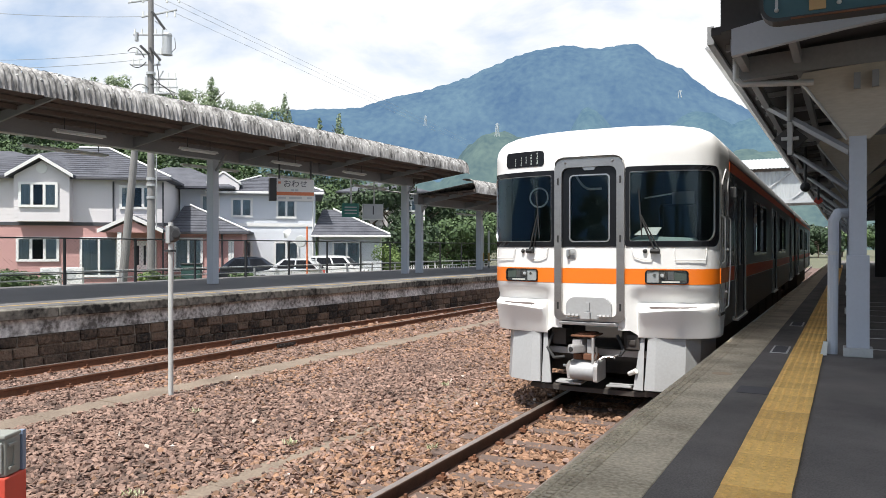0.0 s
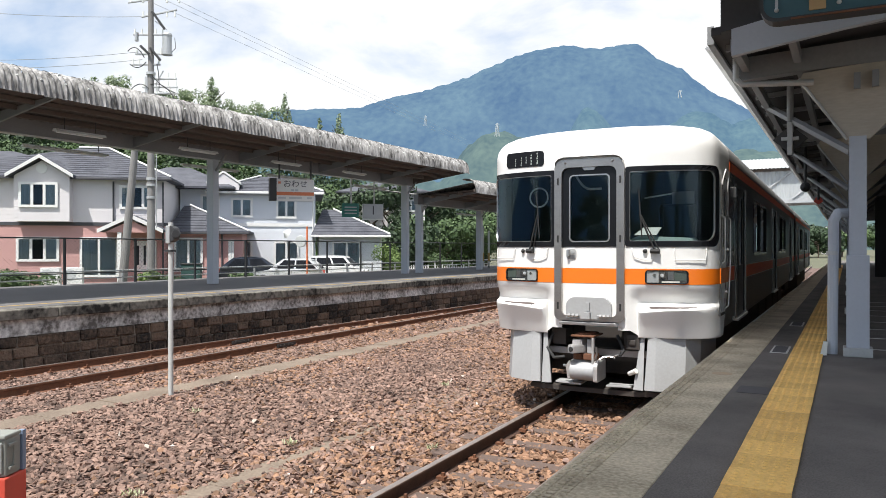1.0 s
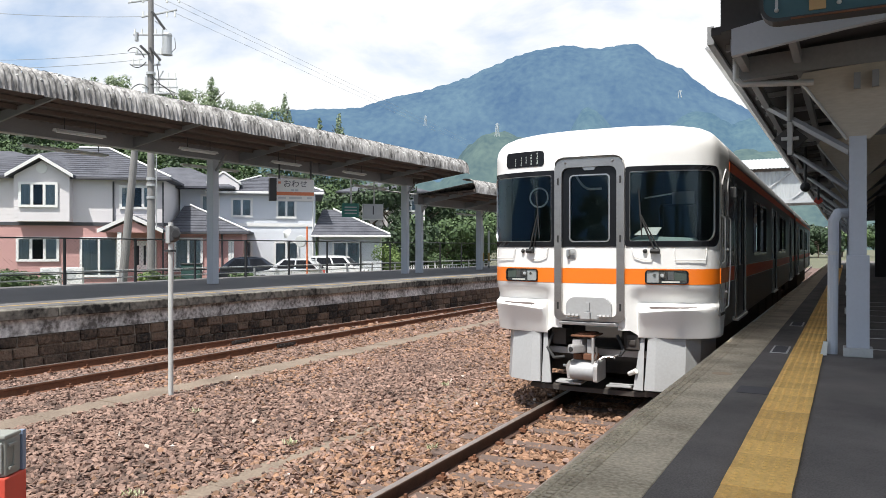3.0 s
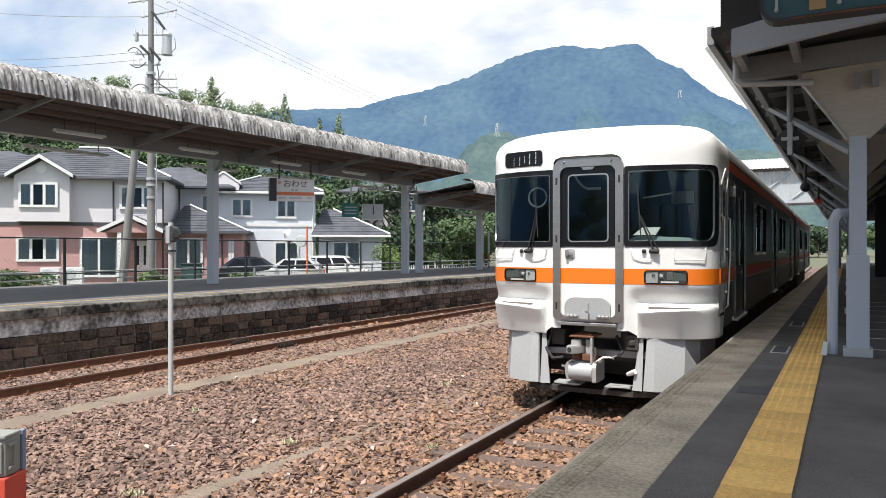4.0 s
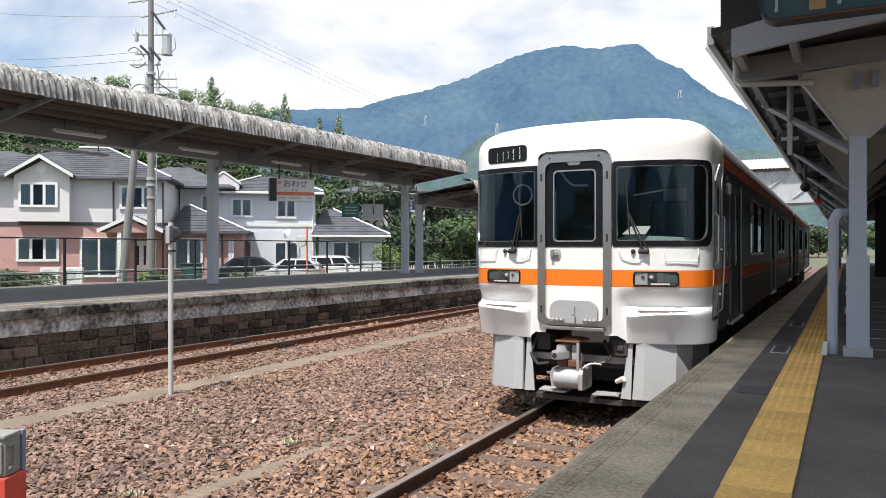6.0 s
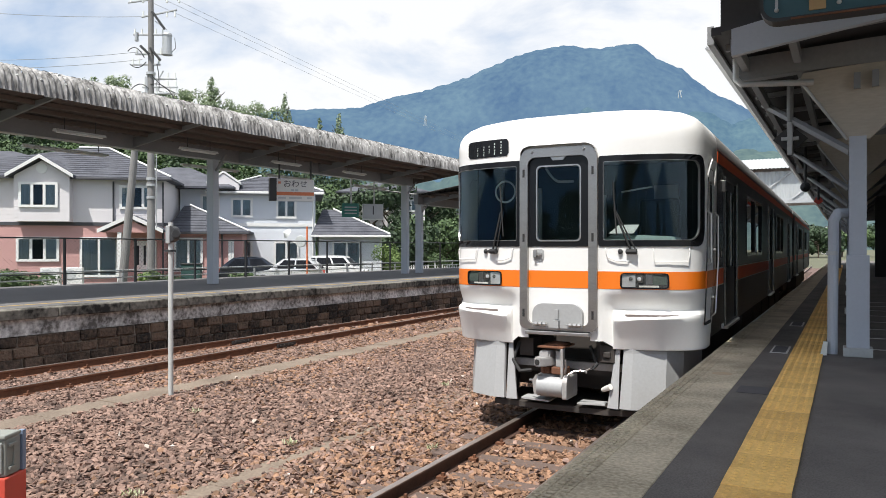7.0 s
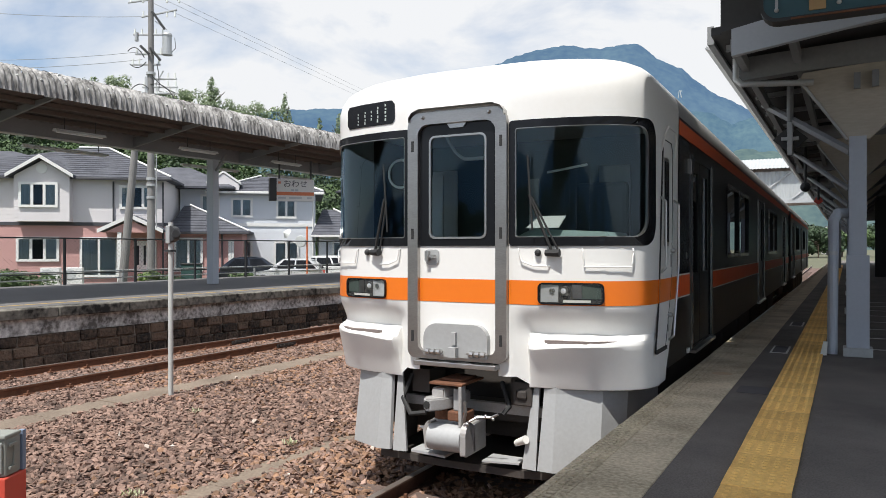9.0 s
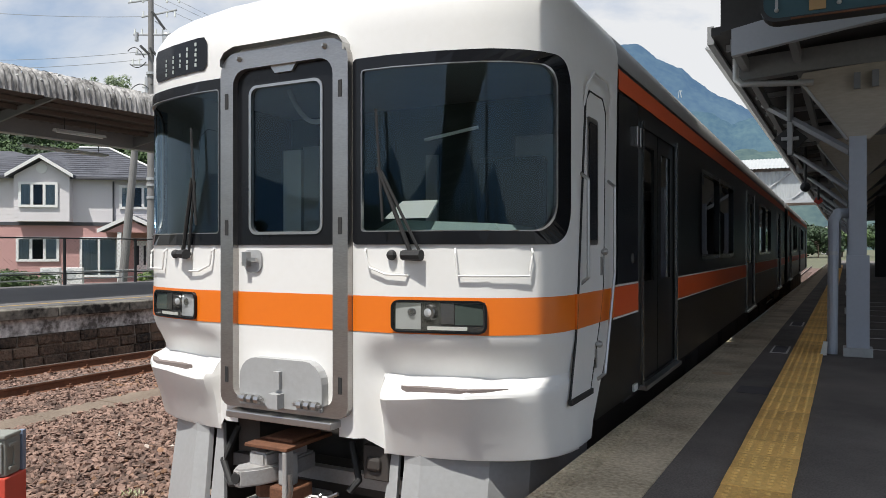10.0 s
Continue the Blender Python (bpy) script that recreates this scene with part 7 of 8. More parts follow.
def footbridge():
    t = thing("footbridge", pose(0, 46, -0.35), "roofed pale grey footbridge across the tracks", "footbridge")
    x0, x1 = -12.0, 2.0
    bm = B()
    box(bm, x0, x1, 0, 3.0, 4.9, 5.15)
    part("deck", bm, "galv", t)
    for y in (0.0, 2.95):
        bm = B()
        n = 140
        rows = [[(x0 + (x1 - x0) * i / n, y + 0.03 * (i % 2), z) for i in range(n + 1)] for z in (5.15, 6.7)]
        sheet(bm, rows)
        part("side_sheet", bm, "roof_sheet", t, "corrugated side cladding")
    bm = B()
    n = 280
    for s in (-1, 1):
        rows = [[(x0 + (x1 - x0) * i / n, 1.5 + s * yy, z + 0.018 * math.sin(i * math.pi / 2)) for i in range(n + 1)] for yy, z in ((1.9, 6.85), (0.0, 7.6))]
        sheet(bm, rows)
    part("roof", bm, "roof_sheet", t, "pale corrugated roof")
    for x in (-11.5, -6.5, 0.3):
        bm = B()
        box(bm, x - 0.1, x + 0.1, 0.05, 0.25, 0.1, 4.9)
        part("leg", bm, "beam_grey", t)
        bm = B()
        box(bm, x - 0.1, x + 0.1, 2.75, 2.95, 0.1, 4.9)
        part("leg", bm, "beam_grey", t)
    bm = B()
    for x in np.arange(x0, x1, 2.0):
        rod(bm, (x, -0.03, 5.15), (x + 2.0, -0.03, 6.7), 0.05, n=6)
    part("truss_brace", bm, "galv", t)


footbridge()

# ---------------------------------------------------------------- mountains and greenery
CAM_AZ = radians(-27.685)      # the camera looks this far from +y towards -x


def ridge_land(name, dist, depth, peaks, rough, material, label, seed, power=1.7, az0=-75, az1=20, cells=420, base=0.0):
    """A far ridge: bells of (bearing in degrees, height as a slope, width to either side in degrees) over a ring of ground."""
    V, Fq = [], []
    rows = 26
    for j in range(rows):
        f = j / (rows - 1)
        for i in range(cells + 1):
            az = az0 + (az1 - az0) * i / cells
            h = base
            for a, s, wl, wr in peaks:
                h = max(h, s * math.exp(-abs((az - a) / (wl if az < a else wr)) ** power))
            rise = math.sin(min(1.0, f * 1.25) * math.pi / 2) ** 1.3 if f < 0.8 else 1.0 - (f - 0.8)
            d = dist + depth * f
            x, y = math.sin(radians(az)) * d, math.cos(radians(az)) * d
            k = noise.fractal((x / dist * 9 + seed, y / dist * 9, seed), 0.9, 2.1, 6)
            z = 6.0 * noise.fractal((x / 30, y / 30, seed), 0.8, 2.0, 3) * rise + h * (dist + depth * 0.8) * rise * (1 + rough * k * (0.35 + 0.65 * min(1, 2 * (1 - rise) + 0.2)))
            V.append((x, y, z + 2.0 * rise))
    for j in range(rows - 1):
        for i in range(cells):
            a = j * (cells + 1) + i
            Fq.append((a, a + 1, a + cells + 2, a + cells + 1))
    ob = new(name, numpy_mesh(name, np.array(V), np.array(Fq), material))
    ob.data.shade_smooth()
    tagged(ob, label, "mountain", kind="structure")
    return ob


# bearings are compass degrees from +y; slopes are height over distance
def bearing(px):
    return math.degrees(CAM_AZ + math.atan((px - 784) / 1315.4))


def slope(px, py):
    return (440 - py) / 1315.4 * math.cos(math.atan((px - 784) / 1315.4))


# both foothill tones glow faintly: haze is put into their emission
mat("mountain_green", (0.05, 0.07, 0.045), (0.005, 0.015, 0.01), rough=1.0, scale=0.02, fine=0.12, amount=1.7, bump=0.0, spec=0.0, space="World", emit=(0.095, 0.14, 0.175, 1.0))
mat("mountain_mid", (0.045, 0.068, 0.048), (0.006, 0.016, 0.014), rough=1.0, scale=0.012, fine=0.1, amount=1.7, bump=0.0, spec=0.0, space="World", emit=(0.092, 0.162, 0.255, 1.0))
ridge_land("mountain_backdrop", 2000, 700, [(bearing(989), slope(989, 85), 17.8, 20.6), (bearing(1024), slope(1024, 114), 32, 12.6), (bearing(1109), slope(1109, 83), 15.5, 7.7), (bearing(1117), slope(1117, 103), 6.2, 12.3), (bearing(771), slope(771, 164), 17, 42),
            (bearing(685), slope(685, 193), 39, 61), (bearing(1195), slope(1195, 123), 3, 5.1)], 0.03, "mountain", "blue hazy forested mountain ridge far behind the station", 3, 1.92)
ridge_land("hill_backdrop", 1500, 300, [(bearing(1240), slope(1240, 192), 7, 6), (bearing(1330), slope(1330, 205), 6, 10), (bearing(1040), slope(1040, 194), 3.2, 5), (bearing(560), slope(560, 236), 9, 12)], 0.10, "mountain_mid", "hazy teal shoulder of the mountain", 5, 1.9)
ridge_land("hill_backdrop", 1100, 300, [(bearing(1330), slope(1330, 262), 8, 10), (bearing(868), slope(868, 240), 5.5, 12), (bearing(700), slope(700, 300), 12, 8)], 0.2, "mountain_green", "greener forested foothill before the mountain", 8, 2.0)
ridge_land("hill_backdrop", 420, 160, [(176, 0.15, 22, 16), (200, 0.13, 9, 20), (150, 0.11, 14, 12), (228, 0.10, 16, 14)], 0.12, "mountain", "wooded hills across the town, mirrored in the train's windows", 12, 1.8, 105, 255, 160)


def leaf_cloud(blobs, density, size, material, name, rng, flat=0.5):
    """Many small leaf clumps spread over uneven blobs (centre, radii)."""
    V, Fq = [], []
    for (cx, cy, cz), (rx, ry, rz) in blobs:
        n = max(12, int(density * (rx * ry + rx * rz + ry * rz) / 3 * 4 * math.pi))
        d = rng.normal(size=(n, 3))
        d /= np.linalg.norm(d, axis=1)[:, None]
        rad = rng.uniform(0.45, 1.05, n) ** 0.6
        c = np.array((cx, cy, cz)) + d * rad[:, None] * np.array((rx, ry, rz))
        u = rng.normal(size=(n, 3))
        u /= np.linalg.norm(u, axis=1)[:, None]
        w = np.cross(d, u)
        w /= np.linalg.norm(w, axis=1)[:, None] + 1e-9
        u2 = np.cross(w, d) * 0.6 + d * rng.uniform(-0.5, 0.5, n)[:, None]
        s = size * rng.uniform(0.5, 1.4, n)[:, None]
        V.append(np.stack([c - u2 * s, c + w * s * 0.55, c + u2 * s, c - w * s * 0.55], 1).reshape(-1, 3))
    V = np.concatenate(V)
    Fq = np.arange(len(V)).reshape(-1, 4)
    return numpy_mesh(name, V, Fq, material)


def tree(x, y, z, h, r, material, label, seed, conifer=False, dens=22, size=0.15):
    rng = np.random.default_rng(seed)
    t = thing("tree", pose(x, y, z), label, "tree", "trees behind the station")
    bm = B()
    rod(bm, (0, 0, -0.5), (0.02 * h, 0, h * 0.55), 0.03 * h, 0.012 * h, 8)
    for k in range(5):
        a = rng.uniform(0, 6.28)
        rod(bm, (0, 0, h * (0.3 + 0.08 * k)), (math.cos(a) * r * 0.6, math.sin(a) * r * 0.6, h * (0.5 + 0.08 * k)), 0.012 * h, 0.004 * h, 6)
    part("trunk", bm, "bark", t)
    blobs = []
    if conifer:
        for k in range(10):
            f = k / 9
            q = r * (1.0 - 0.85 * f)
            for j in range(3):
                a = rng.uniform(0, 6.28)
                blobs.append(((math.cos(a) * q * 0.5, math.sin(a) * q * 0.5, h * (0.25 + 0.75 * f)), (q * 0.6, q * 0.6, h * 0.07)))
    else:
        for k in range(14):
            a, f = rng.uniform(0, 6.28), rng.uniform(0.35, 0.95)
            q = r * math.sqrt(max(0.05, 1 - ((f - 0.6) / 0.42) ** 2)) * 0.7
            blobs.append(((math.cos(a) * q, math.sin(a) * q, h * f), (r * rng.uniform(0.25, 0.45), r * rng.uniform(0.25, 0.45), r * rng.uniform(0.2, 0.35))))
    ob = new("crown", leaf_cloud(blobs, dens, size, material, "crown", rng))
    ob.parent = t
    return t


def at_px(px, dist):
    """Ground point on the camera's bearing for a column, at a depth."""
    u = (px - 784) / 1315.4
    c, s = math.cos(CAM_AZ), math.sin(CAM_AZ)
    return dist * s + u * dist * c, dist * c - u * dist * s


def wooded_hill():
    """The wooded slope behind the houses: a hill sheet under one mass of foliage."""
    rng = np.random.default_rng(5)

    def top(px):
        return float(np.interp(px, [-150, 0, 150, 330, 420, 520, 640, 800], [17, 17, 17, 15.5, 13.5, 11, 8.5, 5]))
    rows = []
    for f in (0.0, 0.3, 0.6, 0.85, 1.0, 1.3):
        row = []
        for px in range(-200, 860, 40):
            d = 64 + 26 * f
            x, y = at_px(px, d)
            row.append((x, y, 0.2 + (top(px) - 1.5) * min(1.0, f ** 0.8) + 0.5 * noise.noise((px * 0.02, f * 3, 1))))
        rows.append(row)
    bm = B()
    sheet(bm, rows)
    setting("hillside", bm, "near_hill", "steep dark wooded slope behind the houses", "hill", smooth=True)
    blobs = []
    for k in range(330):
        px = rng.uniform(-180, 820)
        f = rng.uniform(0, 1.05)
        x, y = at_px(px, 63 + 26 * f)
        z = 0.6 + (top(px) - 1.5) * min(1.0, f ** 0.8)
        r = rng.uniform(1.0, 2.3)
        blobs.append(((x, y, z + r * 0.5), (r, r, r * rng.uniform(0.7, 1.2))))
    ob = new("woods", leaf_cloud(blobs[:190], 11, 0.24, "leaf_dark", "woods", rng))
    tagged(ob, "dense dark green trees covering the slope", "woods", kind="stuff")
    ob = new("woods", leaf_cloud(blobs[190:], 11, 0.24, "leaf_mid", "woods", rng))
    tagged(ob, "lighter green trees mixed on the slope", "woods", kind="stuff")


wooded_hill()
for k, (px, d, ztop, h, r, mname, con) in enumerate((
        (160, 88, 131, 5, 1.5, "leaf_mid", False), (213, 86, 134, 6, 2.2, "leaf_mid", False), (375, 84, 143, 7, 2.4, "leaf_mid", True),
        (340, 85, 160, 6, 2.5, "leaf_mid", False), (318, 86, 160, 5, 2.0, "leaf_mid", False), (440, 88, 188, 5, 2.6, "leaf_mid", False), (505, 85, 172, 7, 1.5, "leaf_mid", True), (480, 88, 195, 4, 2.0, "leaf_mid", False),
        (565, 85, 213, 5, 1.3, "leaf_bright", True), (600, 84, 206, 6, 1.3, "leaf_bright", True), (405, 86, 180, 5, 2.0, "leaf_mid", False),
        (295, 88, 165, 4, 1.8, "leaf_dark", False))):
    x, y = at_px(px, d)
    zt = 2 + (440 - ztop) / 1315.4 * d
    tree(x, y, zt - h, h, r, "leaf_ridge" if mname != "leaf_dark" else mname, "tall feathery green tree on the ridge" if con else "leafy green tree on the ridge", 40 + k, con)
# garden trees and bushes by the fence
for k, (px, d, top_y, r, mname, lab) in enumerate(((693, 44, 432, 1.0, "leaf_bright", "rounded bright green garden bush"), (775, 46, 448, 1.0, "leaf_mid", "low rounded garden bush"),
        (34, 31, 478, 1.5, "leaf_mid", "clipped dark hedge bush before the house"), (2, 31, 484, 1.2, "leaf_dark", "low hedge bush before the house"), (262, 36, 478, 0.6, "leaf_bright", "small green shrub by the doorstep"), (300, 36, 484, 0.8, "leaf_dark", "low shrub beside the drive"), (440, 37, 484, 0.8, "leaf_mid", "low shrub beside the drive"))):
    x, y = at_px(px, d)
    zt = 2 + (440 - top_y) / 1315.4 * d
    rng = np.random.default_rng(90 + k)
    t = thing("bush", pose(x, y, 0.05), lab, "bush", "garden bushes")
    bm = B()
    rod(bm, (0, 0, 0), (0, 0, zt * 0.6), 0.06, 0.03, 6)
    part("stem", bm, "bark", t)
    blobs = [((rng.uniform(-r, r) * 0.6, rng.uniform(-r, r) * 0.6, zt * rng.uniform(0.35, 0.8)), (r * 0.5, r * 0.5, zt * 0.25)) for _ in range(9)]
    ob = new("foliage", leaf_cloud(blobs, 60, 0.09, mname, "foliage", rng))
    ob.parent = t
# low white picket fence and two tall marker posts between the shrubs
t = thing("picket_fence", pose(0, 0, 0), "low white picket fence among the garden shrubs", "fence")
for k in range(26):
    px = 724 + k * 4.2
    if 8 < k < 11:
        continue
    x, y = at_px(px, 41)
    bm = B()
    prism(bm, [(-0.035, 0.0), (0.035, 0.0), (0.035, 0.92), (0.0, 0.98), (-0.035, 0.92)], "y", -0.01, 0.01)
    q = part("picket", bm, "trim_white", t)
    q.matrix_basis = pose(x, y, 0.05 + 0.05 * (k % 3), 0, 0, 27.7)
for za in (0.55, 0.85):
    bm = B()
    rod(bm, (*at_px(722, 41.03), za), (*at_px(832, 41.03), za), 0.025, n=6)
    part("fence_rail", bm, "trim_white", t)
for px, top_y, m_ in ((855, 403, "pole_white"), (865, 410, "pole_white")):
    x, y = at_px(px, 43)
    t = thing("marker_post", pose(x, y, 0.05), "slim pale marker post beyond the fence", "post", "marker posts")
    bm = B()
    rod(bm, (0, 0, 0), (0, 0, 2 + (440 - top_y) / 1315.4 * 43), 0.06, 0.055, 10)
    part("shaft", bm, m_, t)
    bm = B()
    rod(bm, (0, 0, 1.2), (0, 0, 1.7), 0.063, n=10)
    part("band", bm, "line_yellow", t)
# trees closing the far end of the line
for k, (px, d, top_y, r) in enumerate(((1448, 170, 412, 6), (1490, 190, 405, 7), (1415, 180, 400, 7), (1380, 190, 396, 8), (1530, 200, 402, 8))):
    x, y = at_px(px, d)
    tree(x, y, -0.2, 2 + (440 - top_y) / 1315.4 * d, r, "leaf_mid" if k % 2 else "leaf_dark", "leafy tree beyond the end of the platforms", 160 + k, False, 5, 0.5)
rng = np.random.default_rng(77)
for k, (px, d, top_y, r) in enumerate(((790, 62, 398, 4.5), (850, 64, 385, 4.5), (740, 60, 405, 3.5), (900, 66, 395, 5), (690, 66, 330, 3.5), (660, 66, 330, 3.5), (740, 72, 345, 4.0), (800, 75, 350, 4), (600, 62, 350, 2.5), (860, 78, 372, 4))):
    x, y = at_px(px, d)
    zt = 2 + (440 - top_y) / 1315.4 * d
    tree(x, y, 0.1, zt, r, "leaf_mid" if k in (0, 1, 3) else "leaf_dark", "broad leafy tree beyond the platform", 120 + k, False, 14, 0.2)
# trees and buildings behind the camera, that the train's windows mirror
for k in range(26):
    x = -60 + k * 4.2
    tree(x, -58 - 8 * (k % 3), 0, 4.5 + 1.2 * ((k * 7) % 4), 3.4, "leaf_dark", "dark tree beyond the end of the station", 200 + k, False, 3, 0.6)


def pylons():
    for px, py, hpx, d in ((880, 218, 20, 1050), (753, 205, 16, 1500), (1203, 160, 10, 1200)):
        x, y = at_px(px, d)
        z0, z1 = 2 + (440 - py - hpx) / 1315.4 * d, 2 + (440 - py) / 1315.4 * d
        t = thing("power_pylon", pose(x, y, z0 - 3), "pale lattice pylon on the distant slope", "pylon", "distant pylons")
        h = z1 - z0 + 3
        bm = B()
        for sx, sy in ((-1, -1), (1, -1), (1, 1), (-1, 1)):
            rod(bm, (sx * 2.5, sy * 2.5, 0), (sx * 0.5, sy * 0.5, h), 0.5, 0.3, 5)
        for f in (0.6, 0.75, 0.9):
            rod(bm, (-3.5, 0, h * f), (3.5, 0, h * f), 0.3, n=5)
        part("lattice", bm, "pylon", t)


pylons()


def sky_point(px, py, d):
    x, y = at_px(px, d)
    return (x, y, 2 + (440 - py) / 1315.4 * d)


for a, b in ((-14, 256), (-24, 250), (2, 259)):
    cable(sky_point(262, a, 52), sky_point(830, b, 420), 0.0)
for a, b in ((92, 96), (106, 112), (30, -8)):
    cable(sky_point(252, a, 36), sky_point(-260, b, 44), 0.4)

x, y = at_px(1467, 260)
house_far(pose(x, y, 0, 0, 0, 0), 4.6, 8.5, "white apartment block beyond the end of the tracks", "roof_sheet")

# ---------------------------------------------------------------- ballast stones
def stone_shapes(n, seed):
    """Angular stones: hulls of a few random points."""
    rng = np.random.default_rng(seed)
    out = []
    for k in range(n):
        bm = B()
        for p in rng.normal(size=(9, 3)):
            bm.verts.new(p / np.linalg.norm(p) * rng.uniform(0.8, 1.1) * np.array((1.15, 0.9, 0.7)))
        bmesh.ops.convex_hull(bm, input=bm.verts)
        loose = [v for v in bm.verts if not v.link_faces]
        bmesh.ops.delete(bm, geom=loose, context="VERTS")
        bmesh.ops.triangulate(bm, faces=bm.faces)
        bm.verts.index_update()
        out.append((np.array([v.co[:] for v in bm.verts]), np.array([[v.index for v in f.verts] for f in bm.faces])))
        bm.free()
    return out


SHAPES = stone_shapes(14, 11)


def clear_of_lids(x, y):
    """Stones lie beside the rails and the trough lids, not on them."""
    ok = np.ones(len(x), bool)
    for r, w in ((XC - 0.5635, 0.06), (XC + 0.5635, 0.06), (-10.45, 0.06)):
        ok &= np.abs(x - r) > w
    ok &= np.abs(x - (-8.88 + 0.01 * (y - 8))) > 0.21
    ok &= np.abs(x - (-4.87 + 0.01 * (y - 8))) > np.clip(0.10 - 0.03 * (y - 5), 0.0, 0.10)
    ok &= np.abs(x - (-11.75 + 0.045 * (y - 12))) > 0.06
    ok &= x > -12.62 + 0.045 * (y - 12)
    ok &= x < -1.28 + 0.0145 * y
    return ok


def ballast_field(n, y0, y1, size, seed, name):
    rng = np.random.default_rng(seed)
    y = y0 + (y1 - y0) * rng.uniform(0, 1, n) ** 1.25
    x = rng.uniform(-12.6, -1.1, n)
    keep = clear_of_lids(x, y)
    tie_row = (np.abs(x - XC) < 1.05) & (np.abs((y + 6) % 0.68 - 0.0) < 0.10)
    keep &= ~(tie_row & (rng.uniform(size=n) < 0.75))
    x, y = x[keep], y[keep]
    n = len(x)
    s = size * rng.uniform(0.5, 1.4, n) ** 1.4
    low = np.where(np.abs(x - XC) < 0.9, -0.155, -0.15)
    z = low + 0.35 * s * rng.uniform(-0.2, 1.0, n)
    q = rng.normal(size=(n, 4))
    q /= np.linalg.norm(q, axis=1)[:, None]
    a, b, c, d = q.T
    R = np.stack([1 - 2 * (c * c + d * d), 2 * (b * c - a * d), 2 * (b * d + a * c), 2 * (b * c + a * d), 1 - 2 * (b * b + d * d), 2 * (c * d - a * b), 2 * (b * d - a * c), 2 * (c * d + a * b), 1 - 2 * (b * b + c * c)], 1).reshape(n, 3, 3)
    k = rng.integers(0, len(SHAPES), n)
    # rust and brake dust tint the stones along the track in use, in patches
    patch = np.sin(x * 1.1 + 1.7 * np.sin(y * 0.45)) + np.sin(y * 0.8 + x * 0.6)
    tint = np.exp(-((x - XC) / 1.9) ** 2) * 0.95 + (0.28 + 0.22 * patch) * np.clip((y - 7.0) / 4, 0, 1)
    warm = tint > rng.uniform(0, 1, n)
    Vs, Fs, Ws, start = [], [], [], 0
    for q, (W, T) in enumerate(SHAPES):
        sel = np.nonzero(k == q)[0]
        P = np.einsum("nij,vj->nvi", R[sel], W) * s[sel][:, None, None]
        P[:, :, 2] *= 0.68
        P += np.stack([x[sel], y[sel], z[sel]], 1)[:, None, :]
        Vs.append(P.reshape(-1, 3))
        Fs.append((T[None] + (np.arange(len(sel)) * len(W))[:, None, None]).reshape(-1, 3) + start)
        Ws.append(np.repeat(warm[sel], len(T)))
        start += len(sel) * len(W)
    V, F3 = np.concatenate(Vs), np.concatenate(Fs)
    me = numpy_mesh(name, V, F3, ["ballast", "ballast_warm"])
    me.shade_flat()
    me.polygons.foreach_set("material_index", np.concatenate(Ws).astype(np.int32))
    return new(name, me)


ob = ballast_field(122000, 0.5, 17, 0.035, 21, "ballast_gravel")
tagged(ob, "reddish brown crushed stone ballast lying between the tracks", "ballast", kind="stuff")
ob = ballast_field(26000, 16, 42, 0.062, 22, "ballast_gravel")
tagged(ob, "reddish brown ballast further along the tracks", "ballast", kind="stuff")


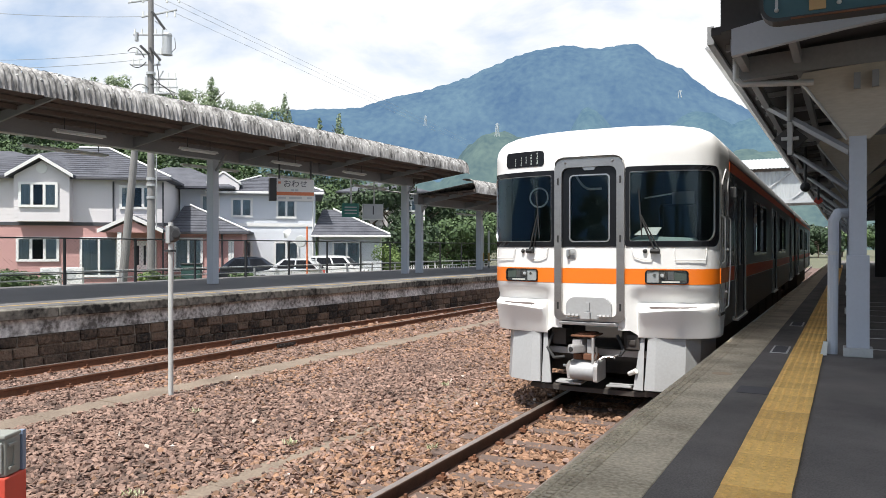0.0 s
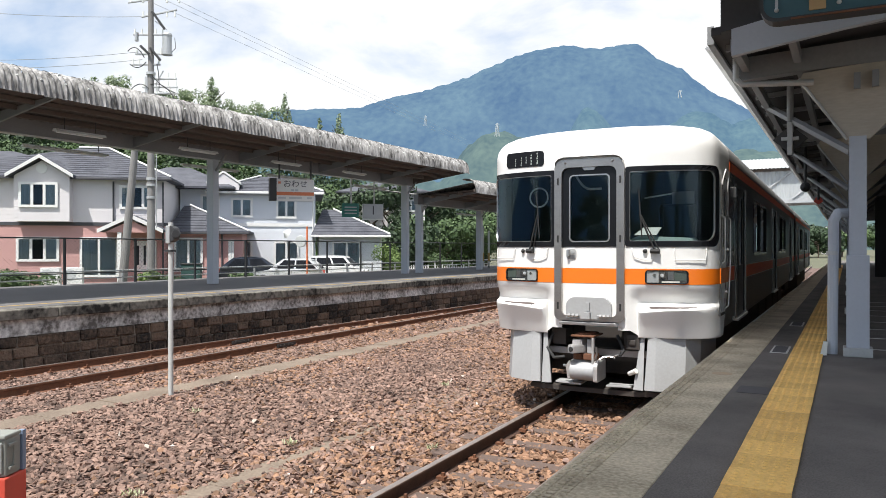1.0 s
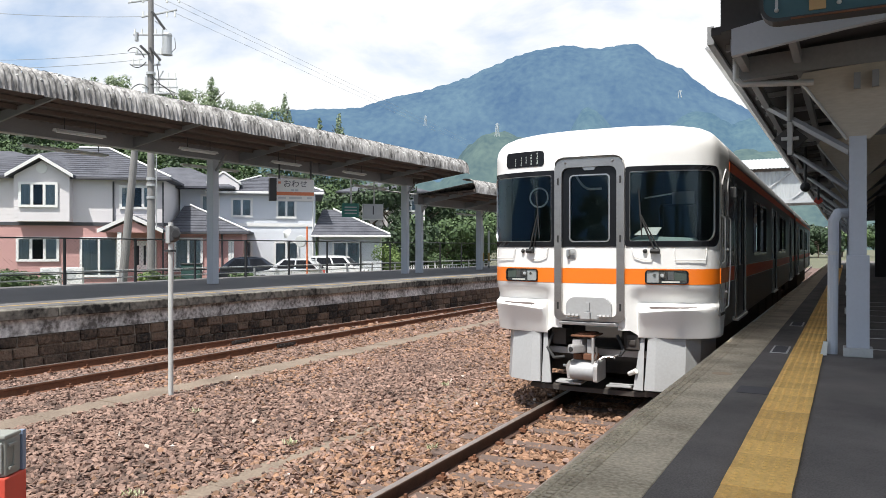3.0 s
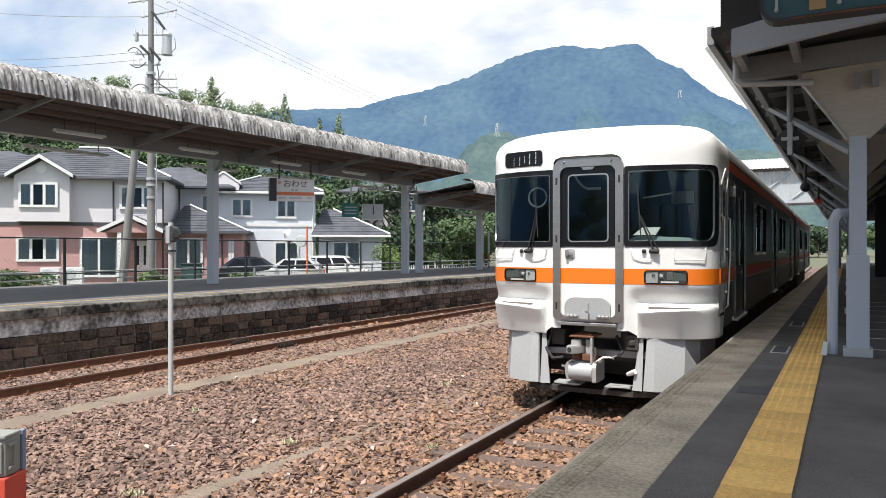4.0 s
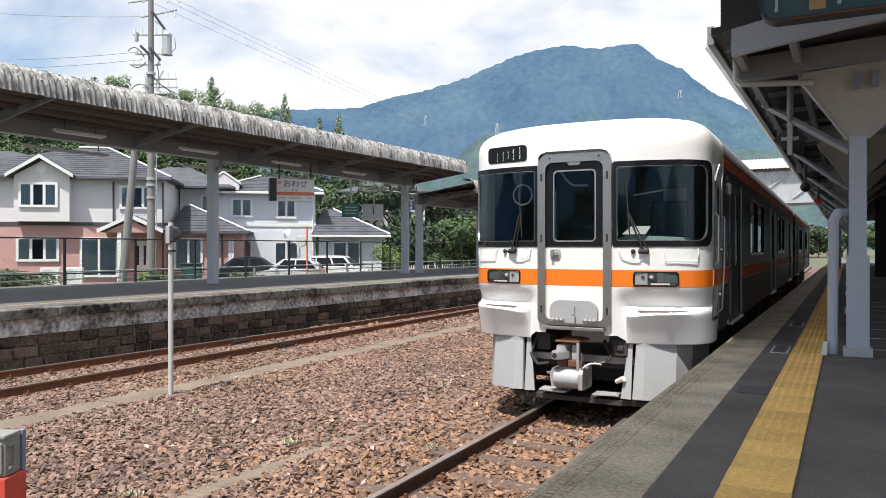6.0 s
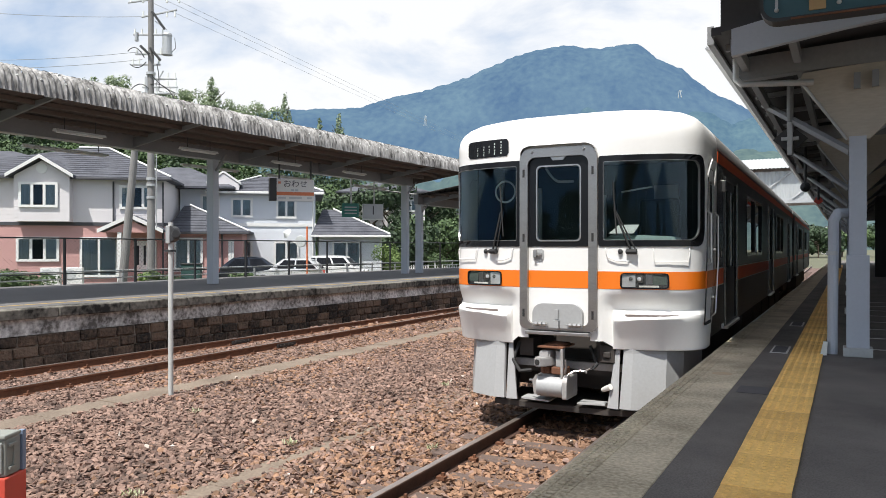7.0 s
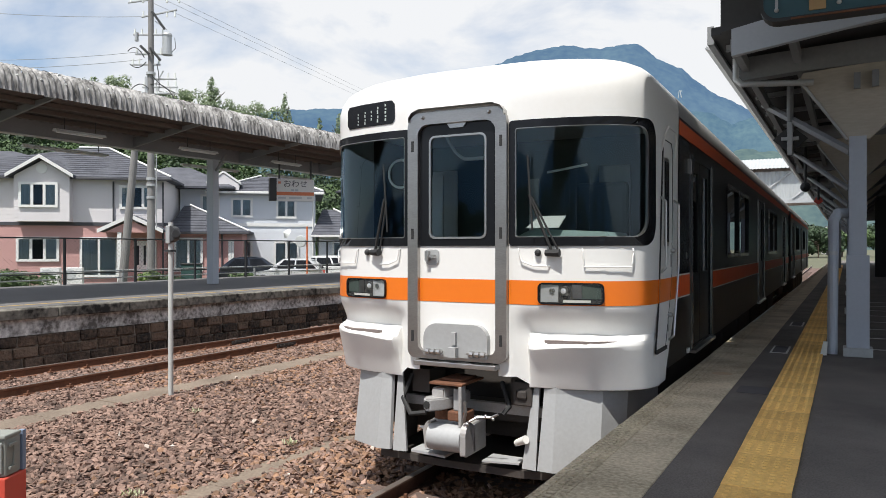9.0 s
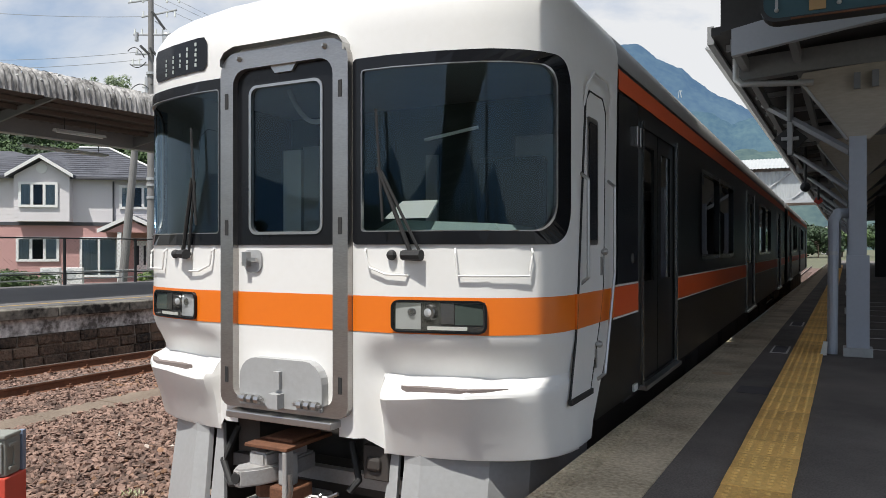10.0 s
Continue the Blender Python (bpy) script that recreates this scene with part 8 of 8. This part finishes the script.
def single_stones():
    rng = np.random.default_rng(31)
    meshes = []
    for k in range(8):
        meshes.append((numpy_mesh("ballast_stone", SHAPES[k][0] * 0.042, SHAPES[k][1], "ballast_stone"), numpy_mesh("ballast_stone", SHAPES[k][0] * 0.036, SHAPES[k][1], "pale_stone")))
    for pair in meshes:
        for me in pair:
            me.shade_flat()
    x, y = rng.uniform(-9, -1.5, 700), rng.uniform(4, 12, 700)
    ok = clear_of_lids(x, y)
    for i, (a, b) in enumerate(list(zip(x[ok], y[ok]))[:295]):
        shared("ballast_stone", meshes[i % 8][1 if i % 9 == 0 else 0], track_bed, pose(a, b, -0.115, *rng.uniform(0, 360, 3)))


single_stones()


def weeds():
    rng = np.random.default_rng(41)
    for k, (x, y) in enumerate(((-5.2, 6.35), (-3.75, 6.9), (-7.3, 7.0), (-5.3, 10.2), (-5.32, 4.4))):
        t = thing("weed", pose(x, y, -0.15), "small green weed tuft growing in the ballast", "weed", "weeds in the ballast")
        V = []
        for j in range(34):
            a, l = rng.uniform(0, 6.28), rng.uniform(0.03, 0.085)
            d = np.array((math.cos(a), math.sin(a), rng.uniform(0.5, 1.6)))
            d = d / np.linalg.norm(d) * l
            s = np.array((-math.sin(a), math.cos(a), 0)) * 0.007
            o = np.array((rng.uniform(-0.07, 0.07), rng.uniform(-0.07, 0.07), 0.03))
            V += [o, o + d * 0.6 + s, o + d, o + d * 0.6 - s]
        ob = new("tuft", numpy_mesh("tuft", np.array(V), np.arange(len(V)).reshape(-1, 4), "weed_leaf"))
        ob.parent = t


weeds()

# ---------------------------------------------------------------- motion
def motions():
    """The train starts at about 3.4 s and gathers speed towards the camera."""
    times = [0, 3.3, 3.6, 4, 4.5, 5, 5.5, 6, 6.5, 7, 7.5, 8, 8.5, 9, 9.5, 10]
    gone = [0, 0, 0.015, 0.055, 0.135, 0.25, 0.405, 0.61, 0.87, 1.19, 1.62, 2.19, 2.864, 3.71, 4.746, 5.864]
    walk(railcar_lead, [(t, pose(XC, 9.16 - s, 0)) for t, s in zip(times, gone)])
    walk(railcar_rear, [(t, pose(XC, 9.16 + 20.8 - s, 0)) for t, s in zip(times, gone)])
    fine_t = [i * 0.2 for i in range(51)]
    fine_s = np.interp(fine_t, times, gone)
    for w, y in wheelsets:
        walk(w, [(t, pose(0, y, 0.43, math.degrees(s / 0.43))) for t, s in zip(fine_t, fine_s)])


motions()
